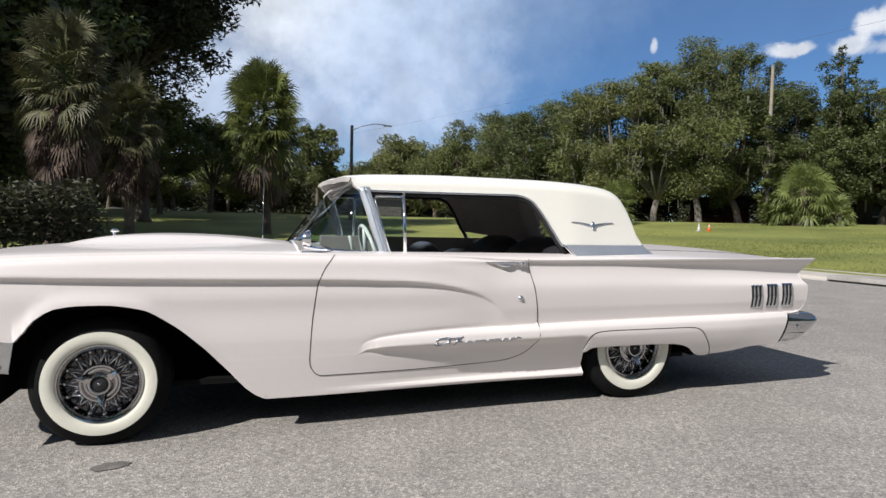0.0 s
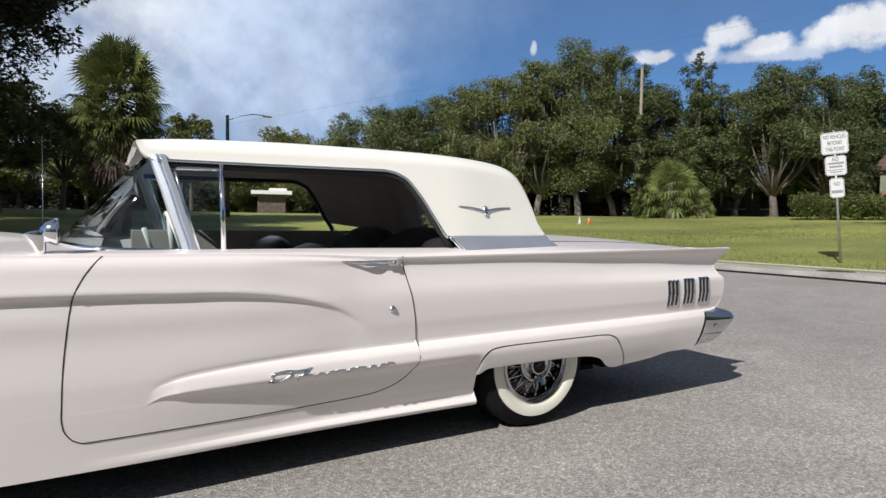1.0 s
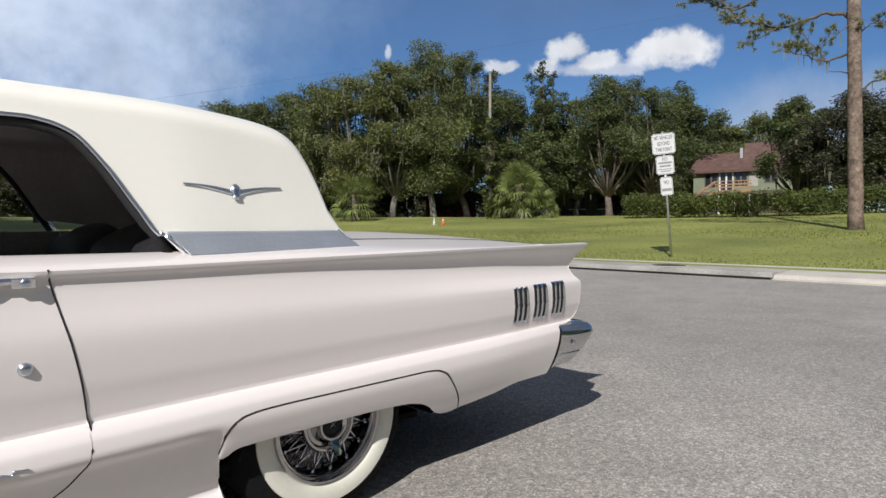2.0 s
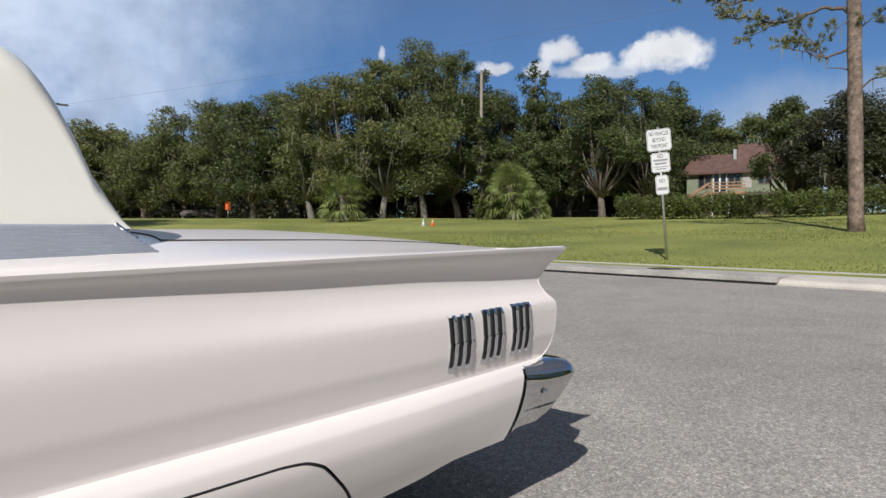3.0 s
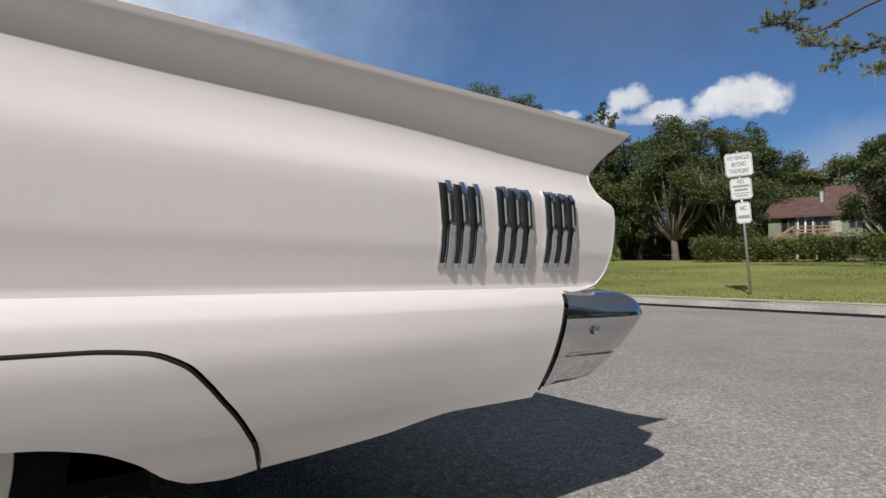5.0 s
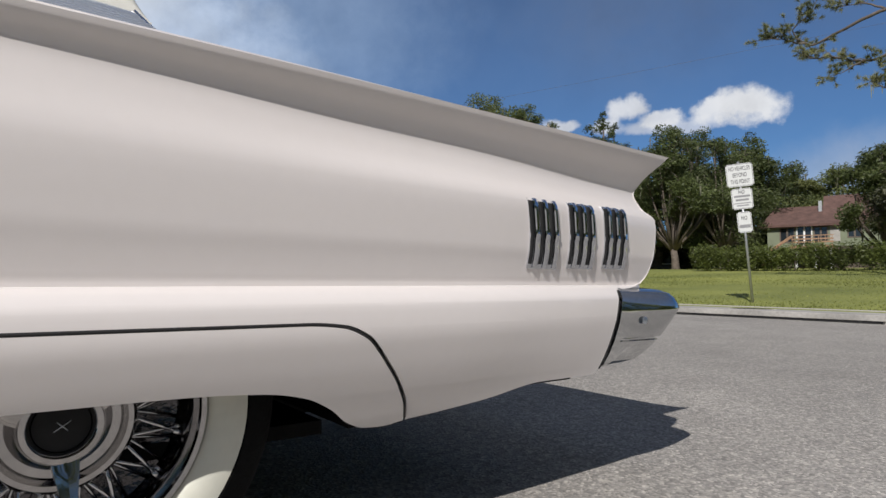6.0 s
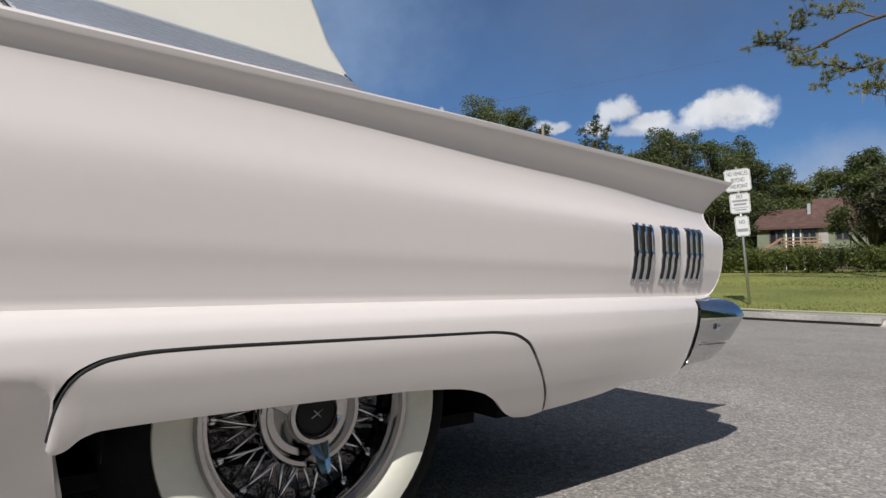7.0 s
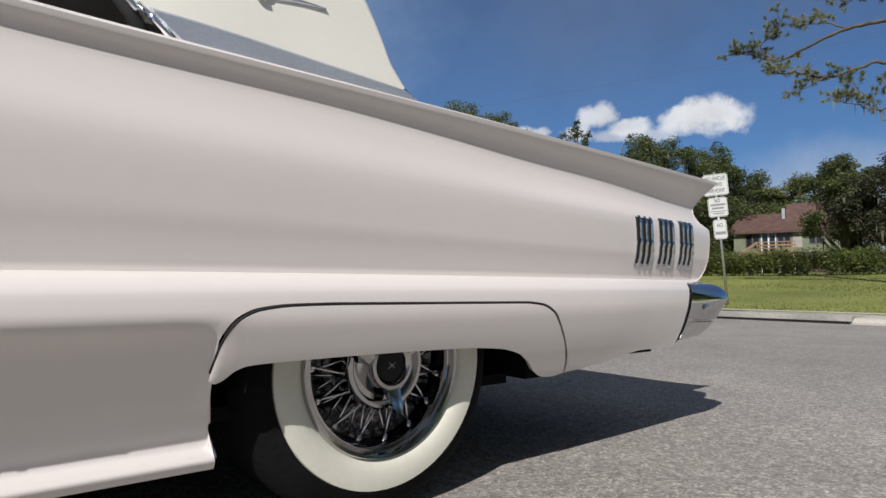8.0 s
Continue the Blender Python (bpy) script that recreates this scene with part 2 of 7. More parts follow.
M["palm"] = mat("palm_fronds", (0.12, 0.15, 0.042), 0.5, vary=0.25, scale=1, fine=5, island=0.35, tint=(0.13, 0.15, 0.04), translucent=0.15)
# frond colour darkened and browned to stand in for shade
M["palm_shade"] = mat("shade_tinted_palm_fronds", (0.085, 0.085, 0.036), 0.6, vary=0.3, scale=1, fine=5, island=0.4, translucent=0.1)
M["palm_dead"] = mat("dead_fronds", (0.085, 0.058, 0.042), 0.85, vary=0.35, scale=1, fine=5, island=0.4)
M["needles"] = mat("pine_needles", (0.125, 0.155, 0.06), 0.6, vary=0.25, scale=1, fine=5, island=0.35, tint=(0.215, 0.21, 0.09))
M["wood_pole"] = mat("grey_pole_wood", (0.25, 0.215, 0.17), 0.85, vary=0.2, scale=2, fine=18, bump=0.3)
M["steel"] = mat("galvanised_steel", (0.45, 0.46, 0.46), 0.45, 0.8, vary=0.12, scale=5, fine=40)
M["sign"] = mat("white_sign_sheeting", (0.62, 0.63, 0.62), 0.45, vary=0.03)
M["grey_ink"] = mat("worn_sign_print", (0.25, 0.25, 0.26), 0.5, vary=0.1)
M["ink"] = mat("black_sign_ink", (0.05, 0.05, 0.055), 0.5, vary=0.1)
M["shingle"] = mat("brown_shingles", (0.115, 0.066, 0.055), 0.9, vary=0.25, scale=1.5, fine=14, bump=0.3)
M["siding"] = mat("green_siding", (0.19, 0.215, 0.145), 0.8, vary=0.08, scale=1, fine=12)
M["trim_white"] = mat("white_trim", (0.78, 0.78, 0.76), 0.6, vary=0.05)
M["deck"] = mat("deck_timber", (0.33, 0.20, 0.12), 0.8, vary=0.2, scale=2, fine=20)
M["window_dark"] = mat("dark_window_glass", (0.02, 0.025, 0.03), 0.08, vary=0.1)
M["orange"] = mat("safety_orange", (0.85, 0.16, 0.03), 0.5, vary=0.08)
M["red"] = mat("dull_red_paint", (0.35, 0.05, 0.05), 0.6, vary=0.15)
M["wire"] = mat("black_cable", (0.10, 0.10, 0.11), 0.7, vary=0.1)


def asphalt_mat():
    """Weathered asphalt: pale stones in a darker binder, worn patches and a few oil marks."""
    m = bpy.data.materials.new("weathered_asphalt")
    m.use_nodes = True
    nt = m.node_tree
    N, L = nt.nodes.new, nt.links.new
    b = nt.nodes["Principled BSDF"]
    b.inputs["Roughness"].default_value = 0.88
    tc = N("ShaderNodeTexCoord")
    stones = N("ShaderNodeTexVoronoi")
    stones.inputs["Scale"].default_value = 135.0
    L(tc.outputs["Object"], stones.inputs["Vector"])
    sep = N("ShaderNodeSeparateColor")
    L(stones.outputs["Color"], sep.inputs[0])
    ramp = N("ShaderNodeValToRGB")
    ramp.color_ramp.elements[0].position, ramp.color_ramp.elements[0].color = 0.0, (0.188, 0.178, 0.166, 1)
    ramp.color_ramp.elements[1].position, ramp.color_ramp.elements[1].color = 1.0, (0.53, 0.495, 0.45, 1)
    e = ramp.color_ramp.elements.new(0.45)
    e.color = (0.282, 0.268, 0.248, 1)
    e = ramp.color_ramp.elements.new(0.86)
    e.color = (0.378, 0.354, 0.323, 1)
    L(sep.outputs[0], ramp.inputs[0])
    last = ramp.outputs[0]
    for scale, lo, hi, detail in ((0.32, 0.86, 1.13, 6), (2.3, 0.90, 1.09, 5), (28.0, 0.80, 1.16, 3)):
        n = N("ShaderNodeTexNoise")
        n.inputs["Scale"].default_value, n.inputs["Detail"].default_value = scale, detail
        L(tc.outputs["Object"], n.inputs["Vector"])
        mr = N("ShaderNodeMapRange")
        mr.inputs["From Min"].default_value, mr.inputs["From Max"].default_value = 0.3, 0.7
        mr.inputs["To Min"].default_value, mr.inputs["To Max"].default_value = lo, hi
        L(n.outputs["Fac"], mr.inputs["Value"])
        mx = N("ShaderNodeMixRGB")
        mx.blend_type = "MULTIPLY"
        mx.inputs[0].default_value = 1.0
        L(last, mx.inputs[1])
        L(mr.outputs[0], mx.inputs[2])
        last = mx.outputs[0]
    L(last, b.inputs["Base Color"])
    bp = N("ShaderNodeBump")
    bp.inputs["Strength"].default_value, bp.inputs["Distance"].default_value = 0.6, 0.004
    L(stones.outputs["Distance"], bp.inputs["Height"])
    L(bp.outputs[0], b.inputs["Normal"])
    return m


M["asphalt"] = asphalt_mat()


# ------------------------------------------------------------------ helpers
def pchip(pts):
    """Smooth curve through (x, value) pairs that never overshoots."""
    xs = np.array([p[0] for p in pts], float)
    ys = np.array([p[1] for p in pts], float)
    return lambda x: pchip_eval(xs, ys, x)


def pchip_eval(xs, ys, x):
    x = np.clip(np.asarray(x, float), xs[0], xs[-1])
    h, dl = np.diff(xs), np.diff(ys) / np.diff(xs)
    d = np.zeros_like(ys)
    for i in range(1, len(xs) - 1):
        if dl[i - 1] * dl[i] > 0:
            w1, w2 = 2 * h[i] + h[i - 1], h[i] + 2 * h[i - 1]
            d[i] = (w1 + w2) / (w1 / dl[i - 1] + w2 / dl[i])
    d[0], d[-1] = dl[0], dl[-1]
    i = np.clip(np.searchsorted(xs, x) - 1, 0, len(xs) - 2)
    t = (x - xs[i]) / h[i]
    return ((1 + 2 * t) * (1 - t) ** 2 * ys[i] + t * (1 - t) ** 2 * h[i] * d[i]
            + t * t * (3 - 2 * t) * ys[i + 1] + t * t * (t - 1) * h[i] * d[i + 1])


def link(name, verts, faces, material, parent=None, label="", smooth=True, merge=0.0, angle=None):
    me = bpy.data.meshes.new(name)
    me.from_pydata([tuple(v) for v in verts], [], faces)
    bm = bmesh.new()
    bm.from_mesh(me)
    if merge:
        bmesh.ops.remove_doubles(bm, verts=bm.verts, dist=merge)
        bmesh.ops.dissolve_degenerate(bm, edges=bm.edges, dist=merge)
        bmesh.ops.recalc_face_normals(bm, faces=bm.faces)
    for f in bm.faces:
        f.smooth = smooth
    if angle:
        for e in bm.edges:
            if len(e.link_faces) != 2 or e.calc_face_angle(0) > radians(angle):
                e.smooth = False
    bm.to_mesh(me)
    bm.free()
    me.materials.append(material)
    ob = new(name, me)
    if parent:
        ob.parent = parent
    if label:
        ob["label"] = label
    return ob


def part(name, bm, material, parent, label="", smooth=False, angle=None):
    me = bpy.data.meshes.new(name)
    for f in bm.faces:
        f.smooth = smooth
    if angle:
        for e in bm.edges:
            if len(e.link_faces) == 2 and e.calc_face_angle(0) > radians(angle):
                e.smooth = False
    bm.to_mesh(me)
    bm.free()
    me.materials.append(material)
    ob = new(name, me)
    if parent:
        ob.parent = parent
    if label:
        ob["label"] = label
    return ob


def box(bm, x0, x1, y0, y1, z0, z1, bevel=0.0, m=None):
    r = bmesh.ops.create_cube(bm, size=1)
    mt = Matrix.Translation(((x0 + x1) / 2, (y0 + y1) / 2, (z0 + z1) / 2)) @ Matrix.Diagonal((x1 - x0, y1 - y0, z1 - z0, 1))
    bmesh.ops.transform(bm, matrix=(m @ mt) if m else mt, verts=r["verts"])
    if bevel:
        es = {e for v in r["verts"] for e in v.link_edges}
        bmesh.ops.bevel(bm, geom=list(es), offset=bevel, segments=2, affect="EDGES", profile=0.6)
    return bm


def boxed(name, dims, material, parent, label="", bevel=0.0, m=None):
    bm = bmesh.new()
    box(bm, *dims, bevel=bevel, m=m)
    return part(name, bm, material, parent, label)


def tube(path, radii, sides=8, close=True):
    """vertices and faces of a tapered tube along points."""
    path = [Vector(p) for p in path]
    verts, faces = [], []
    ref = Vector((0.3, 0.2, 0.93)).normalized()
    for i, p in enumerate(path):
        d = (path[min(i + 1, len(path) - 1)] - path[max(i - 1, 0)]).normalized()
        a = d.cross(ref)
        if a.length < 0.05:
            a = d.cross(Vector((1, 0, 0)))
        a.normalize()
        b = d.cross(a)
        r = radii[i] if hasattr(radii, "__len__") else radii
        for k in range(sides):
            t = 2 * math.pi * k / sides
            verts.append(p + a * (r * math.cos(t)) + b * (r * math.sin(t)))
    for i in range(len(path) - 1):
        for k in range(sides):
            faces.append((i * sides + k, i * sides + (k + 1) % sides, (i + 1) * sides + (k + 1) % sides, (i + 1) * sides + k))
    if close:
        faces.append(tuple(range(sides))[::-1])
        faces.append(tuple(range((len(path) - 1) * sides, len(path) * sides)))
    return verts, faces


def join(chunks):
    verts, faces = [], []
    for v, f in chunks:
        o = len(verts)
        verts += v
        faces += [tuple(i + o for i in q) for q in f]
    return verts, faces


def lathe(profile, centre, n=64, axis="y"):
    """Turn (radius, along) pairs round the y axis through centre."""
    verts, faces = [], []
    for r, a in profile:
        for k in range(n):
            t = 2 * math.pi * k / n
            verts.append((centre[0] + r * math.cos(t), centre[1] + a, centre[2] + r * math.sin(t)))
    for i in range(len(profile) - 1):
        for k in range(n):
            faces.append((i * n + k, i * n + (k + 1) % n, (i + 1) * n + (k + 1) % n, (i + 1) * n + k))
    return verts, faces


def empty(name, label, category, group="", kind="", at=(0, 0, 0)):
    e = new(name)
    e.location = at
    return tagged(e, label, category, group, kind)


# ------------------------------------------------------------------ ground
KERB_X, BACK_Y, TURN_R = 13.3, 16.0, 8.0


def past_kerb(x, y):
    """Signed distance beyond the outer edge of the paved court (positive on the lawn)."""
    cx, cy = KERB_X - TURN_R, BACK_Y - TURN_R
    dx, dy = x - cx, y - cy
    if dx > 0 and dy > 0:
        return math.hypot(dx, dy) - TURN_R
    return max(dx, dy) - TURN_R


def lawn_z(x, y):
    d = past_kerb(x, y) - 1.7
    if d <= 0:
        return 0.14
    rise = 0.055 * min(d, 32) + 0.012 * max(0, min(d - 32, 30))
    return 0.14 + rise


def build_ground():
    # road: one flat paved sheet
    # the ground: lawn sheet from the kerb to the horizon
    xs = np.concatenate([np.linspace(-900, -90, 8), np.linspace(-80, 12, 47), np.linspace(13, 40, 55), np.linspace(43, 100, 20), np.linspace(120, 900, 8)])
    ys = np.concatenate([np.linspace(-900, -70, 8), np.linspace(-60, 12, 30), np.linspace(13, 40, 55), np.linspace(43, 100, 20), np.linspace(120, 900, 8)])
    verts, faces = [], []
    for x in xs:
        for y in ys:
            d = past_kerb(x, y)
            z = lawn_z(x, y) if d > 1.0 else (-0.12 if d < 0.5 else 0.10)
            if d > 2.5:
                z += 0.05 * noise.noise((x * 0.12, y * 0.12, 0))
            verts.append((x, y, z))
    n = len(ys)
    for i in range(len(xs) - 1):
        for j in range(n - 1):
            faces.append((i * n + j, (i + 1) * n + j, (i + 1) * n + j + 1, i * n + j + 1))
    tagged(link("ground", verts, faces, M["grass"]), "mown green lawn rising gently from the kerb", "lawn", kind="structure")


def kerb_path(step=0.5):
    """Points and outward normals along the gutter line, from the south to the west."""
    pts = []
    y = -60.0
    while y < BACK_Y - TURN_R:
        pts.append((KERB_X, y, 1.0, 0.0))
        y += step
    cx, cy = KERB_X - TURN_R, BACK_Y - TURN_R
    for k in range(25):
        a = k / 24 * math.pi / 2
        pts.append((cx + TURN_R * math.cos(a), cy + TURN_R * math.sin(a), math.cos(a), math.sin(a)))
    x = cx - step
    while x > -80:
        pts.append((x, BACK_Y, 0.0, 1.0))
        x -= step * 4
    return pts


def swept(profile, pts):
    verts, faces = [], []
    n = len(profile)
    for x, y, nx, ny in pts:
        for o, z in profile:
            verts.append((x + nx * o, y + ny * o, z))
    for i in range(len(pts) - 1):
        for k in range(n - 1):
            faces.append((i * n + k, (i + 1) * n + k, (i + 1) * n + k + 1, i * n + k + 1))
    return verts, faces


build_ground()


def build_road():
    verts = [(x, y, 0.0) for x, y in ((-85, -62), (KERB_X + 0.02, -62), (KERB_X + 0.02, BACK_Y - TURN_R))]
    cx, cy = KERB_X - TURN_R, BACK_Y - TURN_R
    for k in range(1, 25):
        a = k / 24 * math.pi / 2
        verts.append((cx + (TURN_R + 0.02) * math.cos(a), cy + (TURN_R + 0.02) * math.sin(a), 0.0))
    verts.append((-85, BACK_Y + 0.02, 0.0))
    top = len(verts)
    verts += [(x, y, -0.1) for x, y, _ in verts]
    faces = [tuple(range(top))] + [(i, i + top, (i + 1) % top + top, (i + 1) % top) for i in range(top)]
    ob = link("road", verts, faces, M["asphalt"], smooth=False)
    tagged(ob, "sunlit grey weathered asphalt with fine stone grain", "asphalt", kind="structure")
    # kerb and apron in concrete
    pts = kerb_path()
    prof = [(-0.0, -0.05), (0.0, 0.03), (0.06, 0.085), (0.12, 0.10), (1.0, 0.125), (1.72, 0.15), (1.74, 0.10)]
    v, f = swept(prof, pts)
    ob = link("kerb", v, f, M["concrete"], smooth=False)
    tagged(ob, "pale sun-bleached concrete kerb and apron along the lawn", "kerb", kind="structure")


build_road()


def verge():
    """Grass across the road, raised behind its own kerb."""
    verts = [(-85, -61, -0.1), (KERB_X - 0.2, -61, -0.1), (KERB_X - 0.2, -15, -0.1), (-85, -15, -0.1)]
    verts += [(x, y, 0.13) for x, y, _ in verts]
    faces = [(4, 5, 6, 7), (3, 2, 6, 7), (0, 3, 7, 4), (1, 0, 4, 5), (2, 1, 5, 6)]
    tagged(link("verge", verts, faces, M["grass"], smooth=False), "grass verge across the road", "verge", kind="structure")


verge()
# ------------------------------------------------------------------ the car: lines of its side
YC = 0.955                                   # centre plane of the car; the near side lies at y = 0
fin_z = pchip([(-0.95, 0.80), (-0.7, 0.835), (-0.38, 0.866), (0.03, 0.883), (0.5, 0.892), (0.95, 0.888), (1.35, 0.887), (1.7, 0.880), (2.1, 0.864), (2.7, 0.869), (3.5, 0.876), (4.3, 0.880)])
fin_y = pchip([(-0.95, 0.20), (-0.7, 0.09), (-0.38, 0.055), (0.9, 0.045), (1.6, 0.040), (2.1, 0.022), (3.0, 0.022), (3.7, 0.030), (4.3, 0.044)])
val_z = pchip([(-0.95, 0.77), (-0.38, 0.825), (0.03, 0.835), (1.45, 0.842), (1.7, 0.838), (2.1, 0.829), (2.7, 0.824), (3.0, 0.817), (3.3, 0.804), (3.65, 0.795), (4.17, 0.777), (4.3, 0.773)])
val_y = pchip([(-0.95, 0.15), (-0.7, 0.05), (-0.38, 0.015), (0.0, 0.006), (1.45, 0.004), (1.7, 0.018), (2.1, 0.038), (2.7, 0.043), (3.0, 0.049), (3.3, 0.058), (3.65, 0.068), (4.17, 0.089), (4.3, 0.094)])
crs_z = pchip([(-0.95, 0.735), (-0.38, 0.777), (0.04, 0.770), (0.51, 0.764), (0.93, 0.760), (1.33, 0.751), (1.50, 0.740), (1.63, 0.722), (1.745, 0.696), (1.813, 0.673), (1.884, 0.635), (1.93, 0.598), (1.96, 0.568), (1.99, 0.545), (4.3, 0.545)])
crs_y = pchip([(-0.95, 0.14), (-0.7, 0.035), (-0.38, 0.002), (0.0, -0.004), (1.4, -0.004), (1.7, 0.002), (1.93, 0.012), (2.4, 0.014), (3.2, 0.022), (3.7, 0.026), (4.05, 0.038), (4.3, 0.055)])
rec_d = pchip([(-0.95, 0.014), (0.0, 0.020), (1.2, 0.020), (1.55, 0.017), (1.75, 0.012), (1.88, 0.006), (1.97, 0.0), (4.3, 0.0)])
pan_y = pchip([(-0.95, 0.15), (-0.7, 0.05), (-0.38, 0.022), (0.0, 0.022), (1.0, 0.030), (1.8, 0.030), (2.4, 0.030), (3.6, 0.036), (4.05, 0.050), (4.3, 0.062)])
spr_z = pchip([(-0.95, 0.412), (1.10, 0.412), (1.15, 0.414), (1.20, 0.439), (1.28, 0.458), (1.46, 0.475), (1.64, 0.485), (1.97, 0.494), (2.7, 0.507), (3.35, 0.514), (4.3, 0.522)])
spb_z = pchip([(-0.95, 0.372), (1.0, 0.372), (1.10, 0.372), (1.15, 0.374), (1.20, 0.386), (1.28, 0.376), (1.46, 0.356), (1.65, 0.343), (2.0, 0.335), (2.5, 0.33), (4.3, 0.33)])
spr_a = pchip([(-0.95, 0.0), (1.14, 0.0), (1.20, 0.15), (1.30, 0.30), (1.5, 0.52), (1.8, 0.80), (2.1, 1.0), (4.3, 1.0)])
low_y = pchip([(-0.95, 0.14), (-0.6, 0.06), (0.0, 0.026), (0.6, 0.032), (1.0, 0.040), (1.4, 0.044), (1.8, 0.052), (2.2, 0.066), (2.46, 0.068), (2.50, 0.048), (2.6, 0.040), (3.4, 0.037), (4.0, 0.044), (4.3, 0.052)])
is_rear = lambda x: 1.0 / (1.0 + math.exp(-(x - 2.485) / 0.012))


def section(x):
    """Outline (z falling, y) of the near side at x, without the fender crease, and extra levels along that crease."""
    a, r = float(spr_a(x)), is_rear(x)
    fz, fy, vz, vy = float(fin_z(x)), float(fin_y(x)), float(val_z(x)), float(val_y(x))
    cy, py = float(crs_y(x)), float(pan_y(x))
    sz, bz, ly = float(spr_z(x)), float(spb_z(x)), float(low_y(x))
    back = max(0.0, min(1.0, (x - 1.5) / 0.5))
    rows = [(fz, fy), (fz - 0.010, fy - 0.004 + 0.007 * back),
            (fz - 0.02 * (1 - back) - 0.6 * (fz - vz) * back, (1 - back) * (fy * 0.55 + vy * 0.45 - 0.010) + back * (fy + 0.79 * (vy - fy))),
            (vz, vy), (vz - 0.028 - 0.012 * back, vy * (0.6 + 0.15 * back) + cy * (0.4 - 0.15 * back)), (0.70, cy), (0.60, cy * 0.5 + py * 0.5)]
    sill = [(0.268, 0.098, 0.068), (0.240, 0.108, 0.085), (0.218, 0.114, 0.10), (0.206, 0.111, 0.11), (0.197, 0.097, 0.12), (0.186, 0.088, 0.13), (0.168, 0.102, 0.15)]
    k = max(0.0, min(1.0, (x - 0.85) / 1.25))
    k = k * k * (3 - 2 * k)
    tail = 1.0 / (1.0 + math.exp(-(x - 2.80) / 0.05))
    rocker = [(z, (1 - tail) * ((ly + 0.12 * (0.335 - z)) * (1 - k) + y1 * k) + tail * y2) for z, y1, y2 in sill]
    # the plain door skin, from which the spear swells towards the rear
    y60, y0 = (cy + py) / 2, rocker[0][1]
    w = max(0.0, min(1.0, (x - 1.4) / 0.6))
    w = w * w * (3 - 2 * w)
    g = max(0.0, min(1.0, (x - 1.150) / 0.10))

    def plain(z):
        t = max(0.0, min(1.0, (0.60 - z) / 0.332))
        return y60 + (y0 - y60) * t ** 1.4

    def skinned(z, y):
        return (z, (1 - w) * plain(z) + w * y)

    lip = (1 - w) * (plain(sz) + 0.004 * a) + w * (py + 0.012 * a)
    h = sz - 0.035 - bz
    foot = (1 - w) * plain(bz) + w * ly
    rows += [skinned(sz + f, y60 + (lip - y60) * (0.60 - sz - f) / (0.594 - sz)) for f in (0.055, 0.020)]
    spear = [(sz + 0.006, lip), (sz, lip), (sz - 0.0022, lip - 0.010 * a), (sz - 0.012, lip - 0.026 * a), (sz - 0.035, lip - 0.040 * a - 0.002 * w),
             (sz - 0.035 - 0.25 * h, lip - 0.045 * a), (sz - 0.035 - 0.6 * h, (0.44 + 0.22 * r) * (lip - 0.045 * a) + (0.56 - 0.22 * r) * foot), (bz, foot)]
    rows += [(z, (1 - g) * plain(z) + g * y) for z, y in spear]
    rows += [skinned(bz - f, ly + (y0 - ly) * f / (bz - 0.268)) for f in (0.014, 0.034)]
    front = max(0.0, min(1.0, (-0.3 - x) / 0.5)) * 0.08
    rows += [(z, y + front) for z, y in rocker]
    z = np.array([p[0] for p in rows])
    for i in range(1, len(z)):
        z[i] = min(z[i], z[i - 1] - 0.002)
    return z, np.array([p[1] for p in rows])


arch = pchip([(-0.95, 0.62), (-0.60, 0.57), (-0.345, 0.50), (-0.312, 0.53), (-0.262, 0.594), (-0.178, 0.643), (-0.092, 0.655), (-0.005, 0.656), (0.154, 0.633), (0.271, 0.568), (0.392, 0.468), (0.517, 0.336), (0.62, 0.222), (0.66, 0.192), (0.71, 0.172), (2.49, 0.168)])
SECTIONS = {}


def side_y(x, z):
    """The near side's surface at x and height z: smooth outline plus the crease of the front fender and door."""
    k = round(x * 500)
    if k not in SECTIONS:
        zz, yy = section(k / 500)
        SECTIONS[k] = (-zz, yy)
    z = np.asarray(z, float)
    y = pchip_eval(*SECTIONS[k], -z)
    d, c = float(rec_d(x)), float(crs_z(x))
    t = np.clip((c + 0.004 - z) / 0.020, 0, 1)
    fade = np.clip(1 - (c - z) / 0.30, 0, 1)
    if x < 0.5:                                # flared lip of the front wheel arch
        y = y - 0.016 * np.exp(-((z - float(arch(x))) / 0.040) ** 2) * min(1.0, (0.5 - x) / 0.3) * (1.0 if x > -0.34 else 0.0)
    lift = 0.35 * d * np.clip(1 - np.abs(z - c - 0.01) / 0.06, 0, 1) ** 2
    return y + d * t * t * (3 - 2 * t) * fade ** 1.2 - lift


def levels_at(x, per):
    """Heights at which a panel is sampled: all lines of the outline, and the crease."""
    z, _ = section(x)
    c = float(crs_z(x))
    extra = [c + 0.06, c + 0.03, c + 0.015, c + 0.006, c, c - 0.005, c - 0.010, c - 0.015, c - 0.022, c - 0.035, c - 0.06, c - 0.1]
    out = [z[0]]
    for a, b in zip(z[:-1], z[1:]):
        out += [a + (b - a) * k / per for k in range(1, per + 1)]
    return sorted(out + extra, reverse=True)


